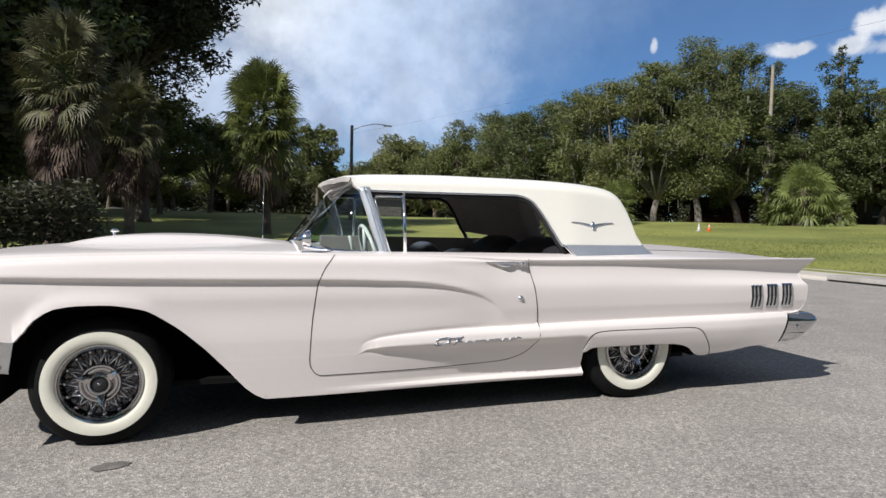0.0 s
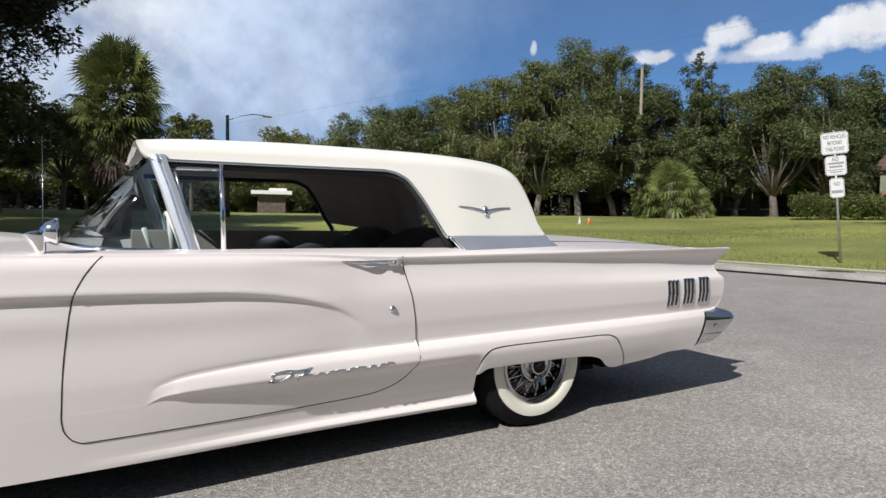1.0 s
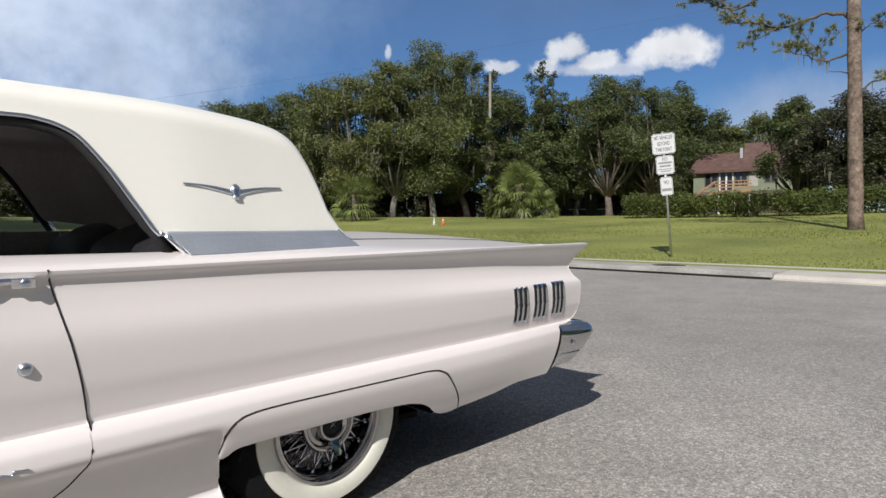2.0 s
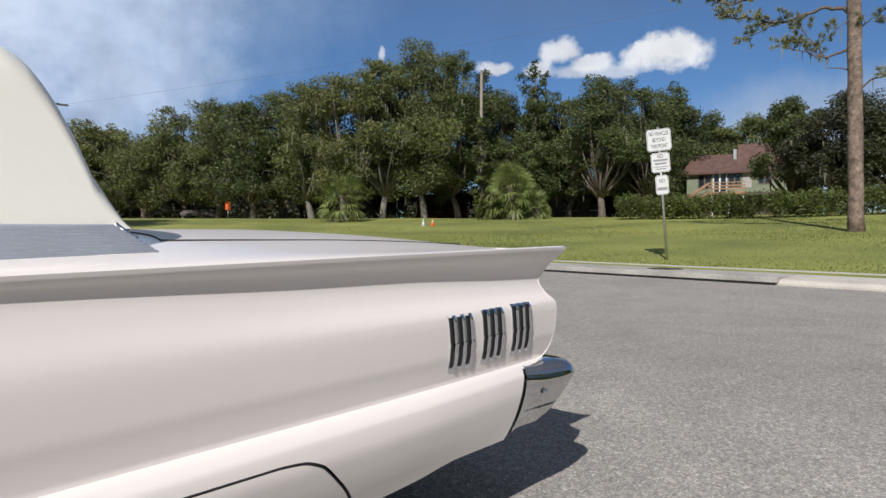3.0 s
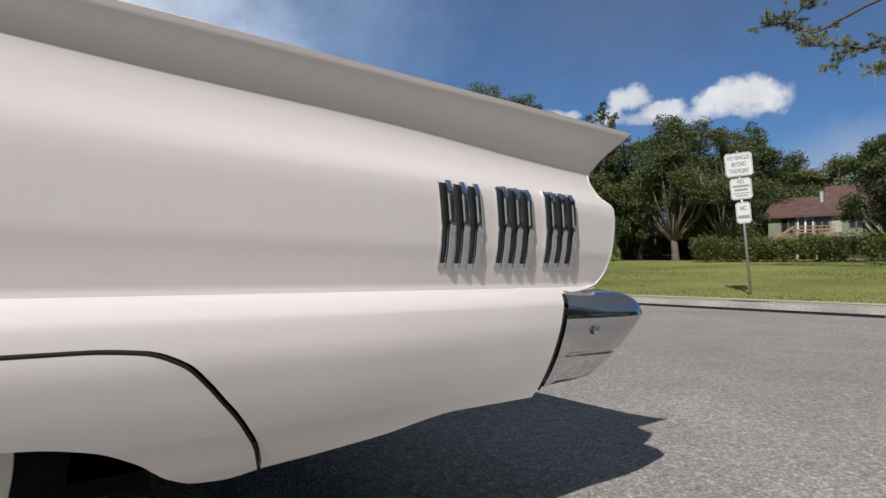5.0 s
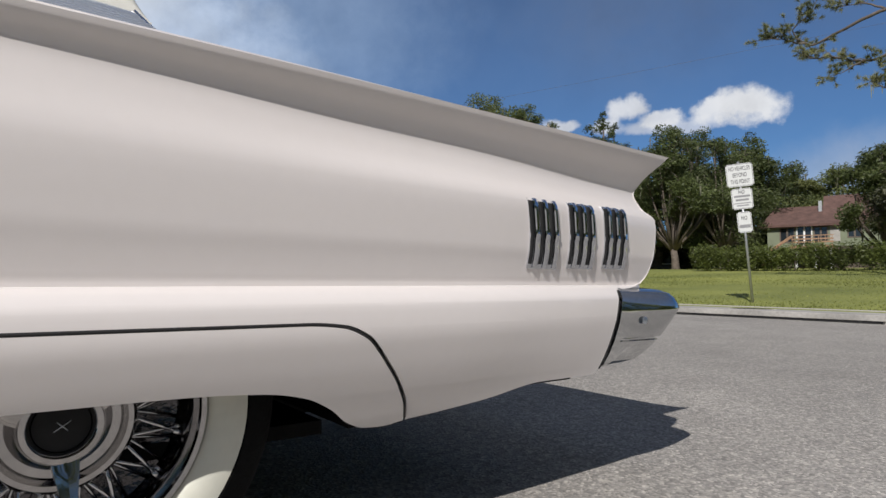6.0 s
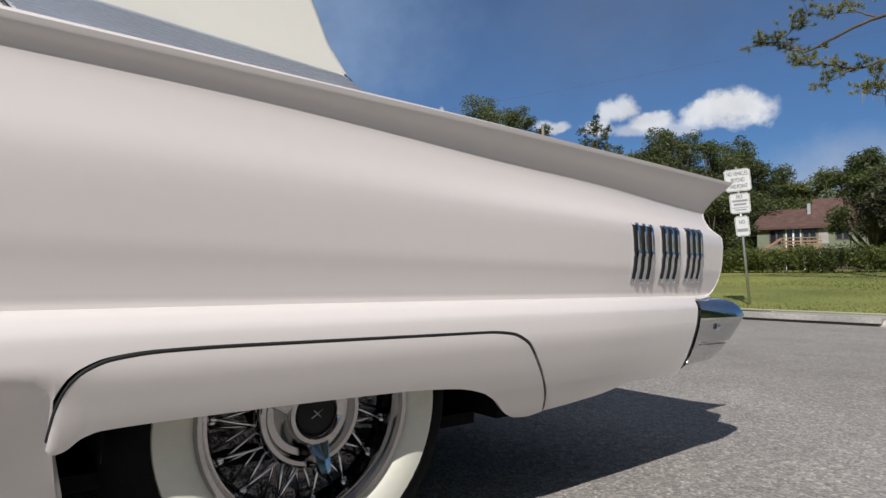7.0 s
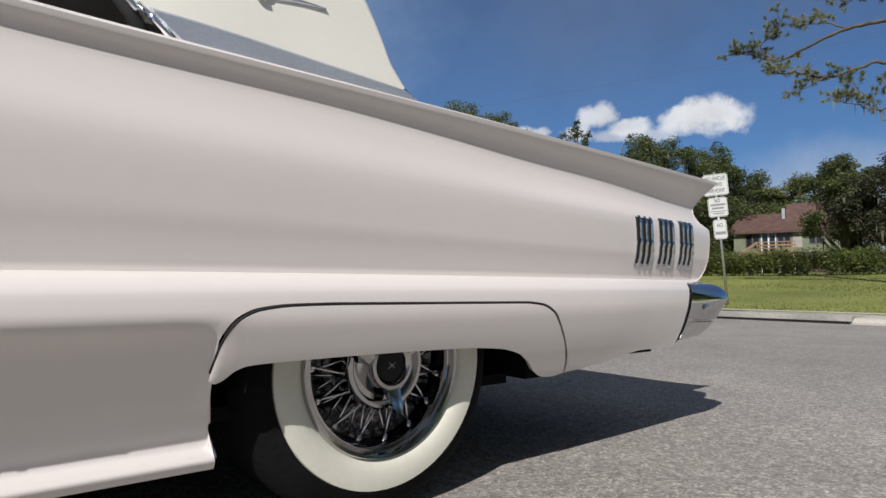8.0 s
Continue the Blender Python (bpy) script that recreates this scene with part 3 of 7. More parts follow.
tail_x = pchip([(0.16, 3.89), (0.28, 3.955), (0.33, 3.992), (0.48, 4.036), (0.503, 4.044), (0.510, 4.07), (0.522, 4.183), (0.585, 4.228), (0.68, 4.238), (0.735, 4.212), (0.772, 4.192), (0.80, 4.212), (0.885, 4.288)])
skirt_top = pchip([(2.488, 0.322), (2.491, 0.360), (2.498, 0.395), (2.509, 0.417), (2.525, 0.430), (2.55, 0.440), (2.61, 0.447), (2.72, 0.449), (3.19, 0.449), (3.255, 0.444), (3.303, 0.425), (3.332, 0.398), (3.354, 0.373), (3.376, 0.348), (3.396, 0.321), (3.412, 0.296), (3.424, 0.262)])
skirt_low = pchip([(2.488, 0.326), (2.498, 0.319), (2.508, 0.323), (2.525, 0.340), (2.545, 0.348), (2.60, 0.351), (2.80, 0.353), (3.00, 0.352), (3.14, 0.344), (3.21, 0.329), (3.262, 0.303), (3.303, 0.272), (3.34, 0.258), (3.38, 0.255), (3.423, 0.261)])
rear_low = pchip([(3.424, 0.261), (3.46, 0.264), (3.716, 0.280), (3.98, 0.303), (4.3, 0.303)])


def body_low(x):
    if x < 2.484:
        return float(arch(x))
    if x < 2.490:
        return 0.168 + (x - 2.484) / 0.006 * 0.20
    if x < 3.429:
        return max(float(skirt_top(x - 0.006)), float(skirt_top(x + 0.006)), float(skirt_top(x))) + 0.0055
    return float(rear_low(x))


def face_out(ob, way):
    """Turn a shell so that its faces look the given way on the whole."""
    way = Vector(way)
    if sum(p.normal.dot(way) * p.area for p in ob.data.polygons) < 0:
        ob.data.flip_normals()
    return ob


def aim_out(ob):
    """Turn a shell so that its faces look away from the car's middle."""
    c = Vector((1.7, YC, 0.45))
    if sum(p.normal.dot(p.center - c) * p.area for p in ob.data.polygons) < 0:
        ob.data.flip_normals()
    return ob


def skin(name, stations, low, high, out, material, parent, label="", warp_tail=False, solid=0.012, rows_per=3, mirror=False):
    """A panel of the car's side: the side surface between two lines, out metres proud of it."""
    verts, faces, count = [], [], None
    for x in stations:
        levels = levels_at(x, rows_per + 1)
        count = count or len(levels)
        lo, hi = low(x), min(high(x), float(fin_z(x)))
        lv = np.clip(np.array(levels), lo, max(hi, lo))
        ys = side_y(x, lv) - out
        for yy, zz in zip(ys, lv):
            xx = x
            if warp_tail and x > 3.5:
                xx = 3.5 + (x - 3.5) / 0.8 * (float(tail_x(zz)) - 3.5)
            if warp_tail and 2.3 < x < 2.491 and zz < 0.36:
                xx += (x - 2.3) / 0.19 * 0.034 * (0.36 - zz) / 0.18
            verts.append((xx, (2 * YC - yy) if mirror else yy, zz))
    for i in range(len(stations) - 1):
        for k in range(count - 1):
            q = (i * count + k, i * count + k + 1, (i + 1) * count + k + 1, (i + 1) * count + k)
            faces.append(q[::-1] if mirror else q)
    ob = link(name, verts, faces, material, parent, label, merge=0.0004, angle=50)
    face_out(ob, (0, 1 if mirror else -1, 0))
    if solid:
        md = ob.modifiers.new("thickness", "SOLIDIFY")
        md.thickness, md.offset = solid, -1
    return ob


def xs_between(a, b, step=0.02, extra=()):
    s = set(np.round(np.linspace(a, b, max(2, int((b - a) / step) + 1)), 5)) | {e for e in extra if a <= e <= b}
    return sorted(s)


big = lambda x: 9.0
car = empty("car", "pale pinkish-white vintage hardtop with tail fins, parked on grey asphalt", "car")

fine_front = list(np.arange(-0.35, 0.80, 0.008))
fine_skirt = [2.484, 2.486, 2.488, 2.490] + list(np.arange(2.492, 2.56, 0.003)) + list(np.arange(2.56, 2.76, 0.01)) + list(np.arange(3.18, 3.424, 0.004)) + [3.424, 3.4285, 3.429, 3.4295]
body_st = xs_between(-0.95, 4.3, 0.022, fine_front + fine_skirt + list(np.arange(1.1, 1.3, 0.01)) + list(np.arange(1.6, 2.0, 0.01)))
for side in (False, True):
    skin("body_side", body_st, body_low, big, 0.0, M["paint"], car, warp_tail=True, mirror=side)

# doors
door_low = pchip([(0.908, 0.36), (0.912, 0.33), (0.922, 0.308), (0.940, 0.286), (0.972, 0.273), (1.40, 0.272), (1.815, 0.282), (1.984, 0.293), (2.06, 0.312), (2.121, 0.345), (2.155, 0.385), (2.172, 0.425), (2.177, 0.49)])
door_high = pchip([(0.908, 0.361), (0.914, 0.50), (0.925, 0.62), (0.945, 0.752), (0.965, 0.80), (0.985, 0.835), (1.04, 0.890), (1.1, 0.9), (2.095, 0.9), (2.106, 0.842), (2.128, 0.75), (2.146, 0.678), (2.165, 0.58), (2.177, 0.491)])
door_st = xs_between(0.908, 2.177, 0.016, list(np.arange(0.908, 1.05, 0.004)) + list(np.arange(2.09, 2.177, 0.004)) + list(np.arange(1.1, 1.3, 0.01)))


def seam(name, pts, parent, width=0.0023, out=0.0008, mirror=False):
    """A dark rubber-lined gap following the side surface."""
    path = []
    for x, z in pts:
        y = float(side_y(x, z)) - out
        path.append((x, (2 * YC - y) if mirror else y, z))
    v, f = tube(path, width, 5)
    return link(name, v, f, M["black"], parent, "dark panel gap")


for side in (False, True):
    rim_line = [(x, float(skirt_top(x)) + 0.0028) for x in xs_between(2.489, 3.4235, 0.015, list(np.arange(2.489, 2.55, 0.003)) + list(np.arange(3.24, 3.4235, 0.006)))]
    d = skin("door", door_st, lambda x: float(door_low(x)), lambda x: float(door_high(x)), 0.0012, M["paint"], car, mirror=side, solid=0.004)
    outline = [(x, float(door_high(x))) for x in door_st if x < 1.04][::-1] + [(x, float(door_low(x))) for x in door_st] + [(x, float(door_high(x))) for x in door_st if x > 2.1][::-1]
    outline = [p for p in outline if p[1] < 0.885]
    seam("door_gap", outline, d, mirror=side)
    sk = skin("fender_skirt", xs_between(2.488, 3.423, 0.02, list(np.arange(2.490, 2.56, 0.003)) + list(np.arange(3.2, 3.423, 0.005))),
              lambda x: float(skirt_low(x)), lambda x: float(skirt_top(x)), 0.002, M["paint"], car, mirror=side, solid=0.014)
    seam("skirt_gap", rim_line, sk, 0.0028, -0.0006, side)

# upper surfaces: hood, cowl, deck
scoop = pchip([(-0.95, 0.0), (-0.36, 0.0), (-0.24, 0.022), (-0.10, 0.040), (0.1, 0.046), (0.4, 0.036), (0.60, 0.022), (0.745, 0.008), (0.90, 0.0)])
top_mid = pchip([(-0.95, 0.80), (-0.7, 0.86), (-0.38, 0.893), (0.0, 0.912), (0.7, 0.925), (1.0, 0.915), (2.6, 0.930), (3.0, 0.944), (3.5, 0.942), (3.8, 0.930), (4.08, 0.908), (4.3, 0.880)])
top_edge = pchip([(-0.95, 0.80), (-0.38, 0.880), (0.5, 0.903), (1.0, 0.899), (1.8, 0.899), (2.4, 0.896), (3.0, 0.896), (3.5, 0.888), (4.0, 0.874), (4.3, 0.862)])


def top_z(x, y):
    """Height of hood and deck at distance y from the near side."""
    v = abs(y - YC)
    half = YC - 0.13
    t = min(1, v / half)
    z = float(top_mid(x)) + (float(top_edge(x)) - float(top_mid(x))) * t * t
    w = max(0, min(1, (0.36 - v) / 0.05))
    z += float(scoop(x)) * w * w * (3 - 2 * w)
    return z


def top_sheet(name, stations, inner, material, label=""):
    verts, faces = [], []
    for x in stations:
        fy, fz = float(fin_y(x)), float(fin_z(x))
        ys = [fy, fy + 0.006, fy + 0.02, fy + 0.05, 0.13] + list(np.linspace(0.18, YC, 22))
        row = []
        for y in ys:
            if y <= 0.13:
                t = min(1, (y - fy) / (0.13 - fy))
                e = top_z(x, 0.13)
                z = fz + (e - fz) * (t ** (0.55 if e > fz else 0.6))
            else:
                z = top_z(x, y)
            row.append((y, z))
        row += [(2 * YC - y, z) for y, z in row[-2::-1]]
        xw = x if x < 3.5 else 3.5 + (x - 3.5) / 0.8 * (4.288 - 3.5)
        for y, z in row:
            back = 0.0
            if x > 3.9:
                t = min(1, max(0, (min(y, 2 * YC - y) - fy) / 0.12))
                back = t * (xw - 3.9) * 0.12
            verts.append((xw - back, y, z))
        n = len(row)
    for i in range(len(stations) - 1):
        for k in range(n - 1):
            faces.append((i * n + k, (i + 1) * n + k, (i + 1) * n + k + 1, i * n + k + 1))
    return link(name, verts, faces, material, car, label, merge=0.0003, angle=45)


top_sheet("hood", xs_between(-0.95, 0.74, 0.025), None, M["paint"])
top_sheet("cowl", xs_between(0.74, 1.02, 0.03), None, M["paint"])
top_sheet("rear_deck", xs_between(2.86, 4.3, 0.025), None, M["paint"])


def shoulder(x0, x1, mirror):
    """The door-top ledge beside the windows."""
    verts, faces = [], []
    st = xs_between(x0, x1, 0.04)
    for x in st:
        fy, fz = float(fin_y(x)), float(fin_z(x))
        e = top_z(x, 0.13)
        prof = [(fy + (0.13 - fy) * t, fz + (e - fz) * t ** 0.55) for t in (0, 0.06, 0.2, 0.45, 0.75, 1.0)] + [(0.165, e - 0.004), (0.17, e - 0.06), (0.19, 0.55)]
        for y, z in prof:
            verts.append((x, 2 * YC - y if mirror else y, z))
    n = len(prof)
    for i in range(len(st) - 1):
        for k in range(n - 1):
            q = (i * n + k, (i + 1) * n + k, (i + 1) * n + k + 1, i * n + k + 1)
            faces.append(q[::-1] if mirror else q)
    return link("belt_ledge", verts, faces, M["paint"], car, angle=45)


for side in (False, True):
    shoulder(1.0, 2.90, side)

# tail and nose panels between the two sides
for name, fx in (("tail_panel", lambda z: float(tail_x(z)) - 0.004), ("nose_panel", lambda z: -0.944)):
    rear = name == "tail_panel"
    zs = np.linspace(0.515, 0.872, 30) if rear else np.linspace(0.58, 0.80, 20)
    verts, faces = [], []
    for z in zs:
        x = fx(z)
        y0 = float(side_y(min(4.3, x + 0.06) if rear else -0.944, z))
        for t in np.linspace(0, 1, 25):
            y = y0 + (2 * YC - 2 * y0) * t
            s = math.sin(math.pi * t)
            verts.append((x + (0.0 if rear else -0.05 * s) - (0.03 * min(1, s * 4) if rear else 0), y, min(z, top_z(4.15, y) + 0.02 if rear and 0.06 < t < 0.94 else z)))
    for i in range(len(zs) - 1):
        for k in range(24):
            faces.append((i * 25 + k, i * 25 + k + 1, (i + 1) * 25 + k + 1, (i + 1) * 25 + k))
    link(name, verts, faces, M["paint"], car)


def bumper(name, levels, front_edge, rear_x, corner, sign, flush, proud):
    """A wrap-round chrome bumper: levels of (z, set back, set in)."""
    verts, faces = [], []
    prof = []
    for z, back, inn in levels:
        x_end, y_side = rear_x - back, proud + inn
        r = corner * (1 - 0.3 * back)
        xs0 = front_edge(z)
        row = []
        for t in np.linspace(0, 1, 8):
            row.append((xs0 + (x_end - r - xs0) * t, y_side + (flush(z) - y_side) * (1 - t) ** 1.5))
        for k in range(1, 13):
            a = k / 12 * math.pi / 2
            row.append((x_end - r + r * math.sin(a) ** 0.9, y_side + r * 1.1 * (1 - math.cos(a) ** 0.9)))
        y1 = row[-1][1]
        for t in np.linspace(0, 1, 9)[1:]:
            row.append((x_end + 0.05 * (1 - (1 - t) ** 2), y1 + (YC - y1) * t))
        row += [(x, 2 * YC - y) for x, y in row[-2::-1]]
        prof.append([(sign(x), y, z) for x, y in row])
    n = len(prof[0])
    for row in prof:
        verts += row
    for i in range(len(prof) - 1):
        for k in range(n - 1):
            faces.append((i * n + k, i * n + k + 1, (i + 1) * n + k + 1, (i + 1) * n + k))
    ob = link(name, verts, faces, M["bumper"], car, "bright chrome wrap-round bumper", merge=0.0003, angle=28)
    aim_out(ob)
    md = ob.modifiers.new("thickness", "SOLIDIFY")
    md.thickness, md.offset = 0.008, -1
    return ob


rear_edge = pchip([(0.28, 3.95), (0.305, 3.976), (0.33, 4.002), (0.48, 4.046), (0.52, 4.056)])
rear_bumper = bumper("rear_bumper", [(0.516, 0.11, 0.100), (0.515, 0.07, 0.066), (0.510, 0.036, 0.040), (0.501, 0.016, 0.022), (0.489, 0.006, 0.011), (0.474, 0.001, 0.004), (0.462, 0.0, 0.0), (0.456, 0.006, 0.000),
                                     (0.43, 0.030, 0.004), (0.394, 0.072, 0.009), (0.389, 0.078, 0.010), (0.3865, 0.084, 0.022), (0.383, 0.084, 0.022), (0.380, 0.088, 0.012),
                                     (0.355, 0.118, 0.022), (0.332, 0.150, 0.036), (0.322, 0.170, 0.06)],
                     lambda z: float(rear_edge(z)), 4.312, 0.055, lambda x: x, lambda z: float(side_y(4.3, z)) - 0.004, 0.010)
bumper("front_bumper", [(0.552, 0.10, 0.06), (0.548, 0.05, 0.02), (0.53, 0.02, 0.004), (0.505, 0.0, 0.0), (0.48, 0.012, 0.004), (0.44, 0.03, 0.02), (0.40, 0.03, 0.02), (0.385, 0.05, 0.01), (0.365, 0.09, 0.03), (0.36, 0.12, 0.08)],
       lambda z: 0.336 + 0.14 * (0.53 - z), 0.84, 0.30, lambda x: -x, lambda z: 0.02, 0.024)
gap = [(float(tail_x(z)) + 0.004, float(side_y(4.3, z)) + 0.006, z) for z in np.linspace(0.318, 0.505, 16)]
for side in (False, True):
    v, f = tube([(x, 2 * YC - y if side else y, z) for x, y, z in gap], 0.007, 6)
    link("bumper_gap", v, f, M["black"], car, "dark gap before the bumper")
# ------------------------------------------------------------------ the car: greenhouse
belt_in = pchip([(1.1, 0.155), (1.4, 0.145), (2.0, 0.125), (2.42, 0.117), (2.7, 0.138), (3.03, 0.172)])


def lean_y(x, z):
    """The side of the greenhouse: it leans inwards, and draws in towards the rear."""
    return float(belt_in(x)) + 0.2 * (z - 0.9)


def far_lift(y):
    """Rise of the far side of the greenhouse: the car stands on the camber of the road."""
    return 0.06 * max(0.0, (y - YC) / 0.8)


roof_top = pchip([(1.135, 1.294), (1.16, 1.305), (1.43, 1.327), (1.8, 1.337), (2.2, 1.337), (2.5, 1.331), (2.7, 1.319), (2.79, 1.304), (2.83, 1.283), (2.86, 1.245), (2.90, 1.165), (2.94, 1.055), (2.978, 0.955), (2.985, 0.944)])
roof_low = pchip([(1.135, 1.285), (1.15, 1.252), (1.175, 1.232), (1.21, 1.228), (1.45, 1.229), (1.9, 1.233), (2.08, 1.235), (2.13, 1.228), (2.185, 1.205), (2.245, 1.138), (2.32, 1.02), (2.372, 0.945), (2.38, 0.942), (2.99, 0.942)])


def roof_section(x):
    zt, zl = float(roof_top(x)), float(roof_low(x))
    zt = max(zt, zl + 0.004)
    corner = min(0.075 + 0.02 * max(0, min(1, (x - 2.4) / 0.4)), (zt - zl) * 0.7)
    pts = []
    for t in np.linspace(0, 1, 12):
        z = zl + (zt - corner - zl) * t
        pts.append((lean_y(x, z), z))
    y0, z0 = pts[-1]
    yt = y0 + corner * 1.9
    for k in range(1, 9):
        a = k / 8 * math.pi / 2
        pts.append((y0 + (yt - y0) * (1 - math.cos(a)), z0 + corner * math.sin(a)))
    crown = 0.035 * max(0, min(1, (2.84 - x) / 0.3))
    for t in np.linspace(0, 1, 13)[1:]:
        pts.append((yt + (YC - yt) * t, zt + crown * (1 - (1 - t) ** 2)))
    return pts + [(2 * YC - y, z) for y, z in pts[-2::-1]]


def build_roof():
    st = xs_between(1.135, 2.985, 0.03, [1.14, 1.15, 1.165, 1.18, 1.2] + list(np.arange(2.1, 2.39, 0.007)) + list(np.arange(2.75, 2.985, 0.008)))
    verts, faces = [], []
    for x in st:
        row = roof_section(x)
        for y, z in row:
            verts.append((x, y, z + far_lift(y) * max(0.0, min(1.0, (2.9 - x) / 0.5))))
        n = len(row)
    for i in range(len(st) - 1):
        for k in range(n - 1):
            q = (i * n + k, i * n + k + 1, (i + 1) * n + k + 1, (i + 1) * n + k)
            c = sum((Vector(verts[j]) for j in q), Vector()) / 4
            if c.x > 2.85 and abs(c.y - YC) < 0.50 and 0.99 < c.z < 1.22:
                continue                       # opening of the rear window
            faces.append(q)
    ob = link("roof", verts, faces, M["roof"], car, "cream painted steel roof", merge=0.0004, angle=48)
    face_out(ob, (0, 0, 1))
    ob.data.materials.append(M["lining"])
    md = ob.modifiers.new("thickness", "SOLIDIFY")
    md.thickness, md.offset, md.material_offset = 0.028, -1, 1
    md.material_offset_rim = 1


build_roof()


def strip(name, pts, width, depth, material, label="", mirror=False, parent=None):
    v, f = tube([(x, 2 * YC - y if mirror else y, z + (far_lift(2 * YC - y) * max(0.0, min(1.0, (2.9 - x) / 0.5)) if mirror else 0)) for x, y, z in pts], width, 8)
    return link(name, v, f, material, parent or car, label)


def leaning(x, z, out=0.0):
    return (x, lean_y(x, z) - out, z)


for side in (False, True):
    my = (lambda y: 2 * YC - y) if side else (lambda y: y)
    # bright drip rail round the opening
    rail = [leaning(x, float(roof_low(x)) - 0.004, 0.006) for x in xs_between(1.18, 2.372, 0.03, list(np.arange(2.08, 2.372, 0.008)))]
    strip("drip_rail", rail, 0.006, 0, M["satin"], "bright metal drip rail", side)
    gasket = [leaning(x, float(roof_low(x)) - 0.018, -0.012) for x in xs_between(1.22, 2.34, 0.03, list(np.arange(2.08, 2.34, 0.008)))]
    gasket += [leaning(2.36, 0.945, -0.012), leaning(2.395, 0.89, -0.012)]
    strip("window_gasket", gasket, 0.013, 0, M["black"], "black rubber window seal", side)
    # ribbed bright panel at the foot of the sail panel
    prof = [(0.886, 0.020), (0.890, 0.020)] + [(0.890 + 0.0055 * k + d, 0.0195 - 0.0011 * k - e) for k in range(9) for d, e in ((0.001, 0.0012), (0.004, 0.0), (0.005, 0.0))] + [(0.942, 0.009), (0.946, 0.004)]
    verts, faces = [], []
    st = np.linspace(0, 1, 12)
    for t in st:
        for z, o in prof:
            x = 2.432 - (z - 0.888) * 0.75 + t * (0.60 - (z - 0.888) * 0.6)
            verts.append((x, my(lean_y(x, z) - o - 0.30 * max(0.0, 0.94 - z)), z))
    n = len(prof)
    for i in range(len(st) - 1):
        for k in range(n - 1):
            q = (i * n + k, (i + 1) * n + k, (i + 1) * n + k + 1, i * n + k + 1)
            faces.append(q[::-1] if side else q)
    base = link("ribbed_panel", verts, faces, M["pale_metal"], car, "ribbed bright metal trim panel", angle=20)
    md = base.modifiers.new("thickness", "SOLIDIFY")
    md.thickness, md.offset = 0.006, 1
    strip("trim_edge", [leaning(2.372, 0.95, 0.010), leaning(2.40, 0.92, 0.018), leaning(2.430, 0.887, 0.022)], 0.006, 0, M["chrome"], "chrome edge", side)
    strip("trim_edge", [leaning(2.956, 0.952, 0.006), leaning(2.99, 0.92, 0.014), leaning(3.033, 0.886, 0.02)], 0.005, 0, M["chrome"], "chrome edge", side)
    # windscreen pillar, double bright strip
    verts, faces = [], []
    pil = [(1.206, 1.245), (1.214, 1.215), (1.247, 1.11), (1.274, 1.01), (1.298, 0.93), (1.310, 0.884)]
    for x, z in pil:
        for dx, o in ((-0.040, -0.02), (-0.034, 0.006), (-0.012, 0.012), (-0.006, 0.004), (0.0, 0.004), (0.006, 0.014), (0.026, 0.014), (0.032, -0.02)):
            verts.append((x + dx * 0.85, my(lean_y(x, z) - o), z + (far_lift(my(lean_y(x, z))) if side else 0)))
    for i in range(len(pil) - 1):
        for k in range(7):
            faces.append((i * 8 + k, i * 8 + k + 1, (i + 1) * 8 + k + 1, (i + 1) * 8 + k))
    link("windscreen_pillar", verts, faces, M["pale_metal"], car, "bright metal windscreen pillar", angle=25)
    # quarter vent frame
    fr = [leaning(1.335, 0.888), leaning(1.285, 1.07), leaning(1.258, 1.18), leaning(1.262, 1.194), leaning(1.28, 1.197), leaning(1.418, 1.199)]
    strip("vent_frame", fr, 0.0075, 0, M["chrome"], "chrome quarter-vent frame", side)
    strip("vent_frame", [leaning(1.421, 1.222), leaning(1.421, 1.05), leaning(1.419, 0.886)], 0.010, 0, M["chrome"], "chrome quarter-vent post", side)
    vent = [leaning(1.335, 0.888), leaning(1.419, 0.886), leaning(1.421, 1.197), leaning(1.260, 1.194)]
    bm = bmesh.new()
    bm.faces.new([bm.verts.new((x, my(y), z)) for x, y, z in vent])
    bmesh.ops.solidify(bm, geom=bm.faces[:], thickness=0.004)
    g = part("vent_glass", bm, M["screen"], car, "pale green tinted glass")
    g.visible_shadow = False
    # emblem: bird with spread wings
    bm = bmesh.new()
    for s in (-1, 1):
        wing = []
        for t in np.linspace(0, 1, 7):
            x = 2.597 + s * (0.012 + t * 0.142)
            z = 1.064 + t * 0.021 + 0.004 * math.sin(t * 3)
            h = 0.0065 * (1 - t) + 0.0024
            wing.append((x, z, h))
        rows = []
        for x, z, h in wing:
            rows.append([bm.verts.new((x, my(lean_y(x, z + dz) - o), z + dz)) for dz, o in ((-h, 0.001), (-h * 0.4, 0.006), (h * 0.5, 0.005), (h, 0.001))])
        for a, b in zip(rows[:-1], rows[1:]):
            for k in range(3):
                bm.faces.new((a[k], a[k + 1], b[k + 1], b[k]))
    body = [(1.042, 0.005), (1.050, 0.012), (1.060, 0.010), (1.072, 0.016), (1.084, 0.012), (1.090, 0.004)]
    rings = []
    for z, r in body:
        rings.append([bm.verts.new((2.597 + r * math.cos(a), my(lean_y(2.597, z) - 0.004 - 0.7 * r * max(0, math.sin(a))), z)) for a in np.linspace(0, math.pi, 9)])
    for a, b in zip(rings[:-1], rings[1:]):
        for k in range(8):
            bm.faces.new((a[k], a[k + 1], b[k + 1], b[k]))
    bmesh.ops.recalc_face_normals(bm, faces=bm.faces[:])
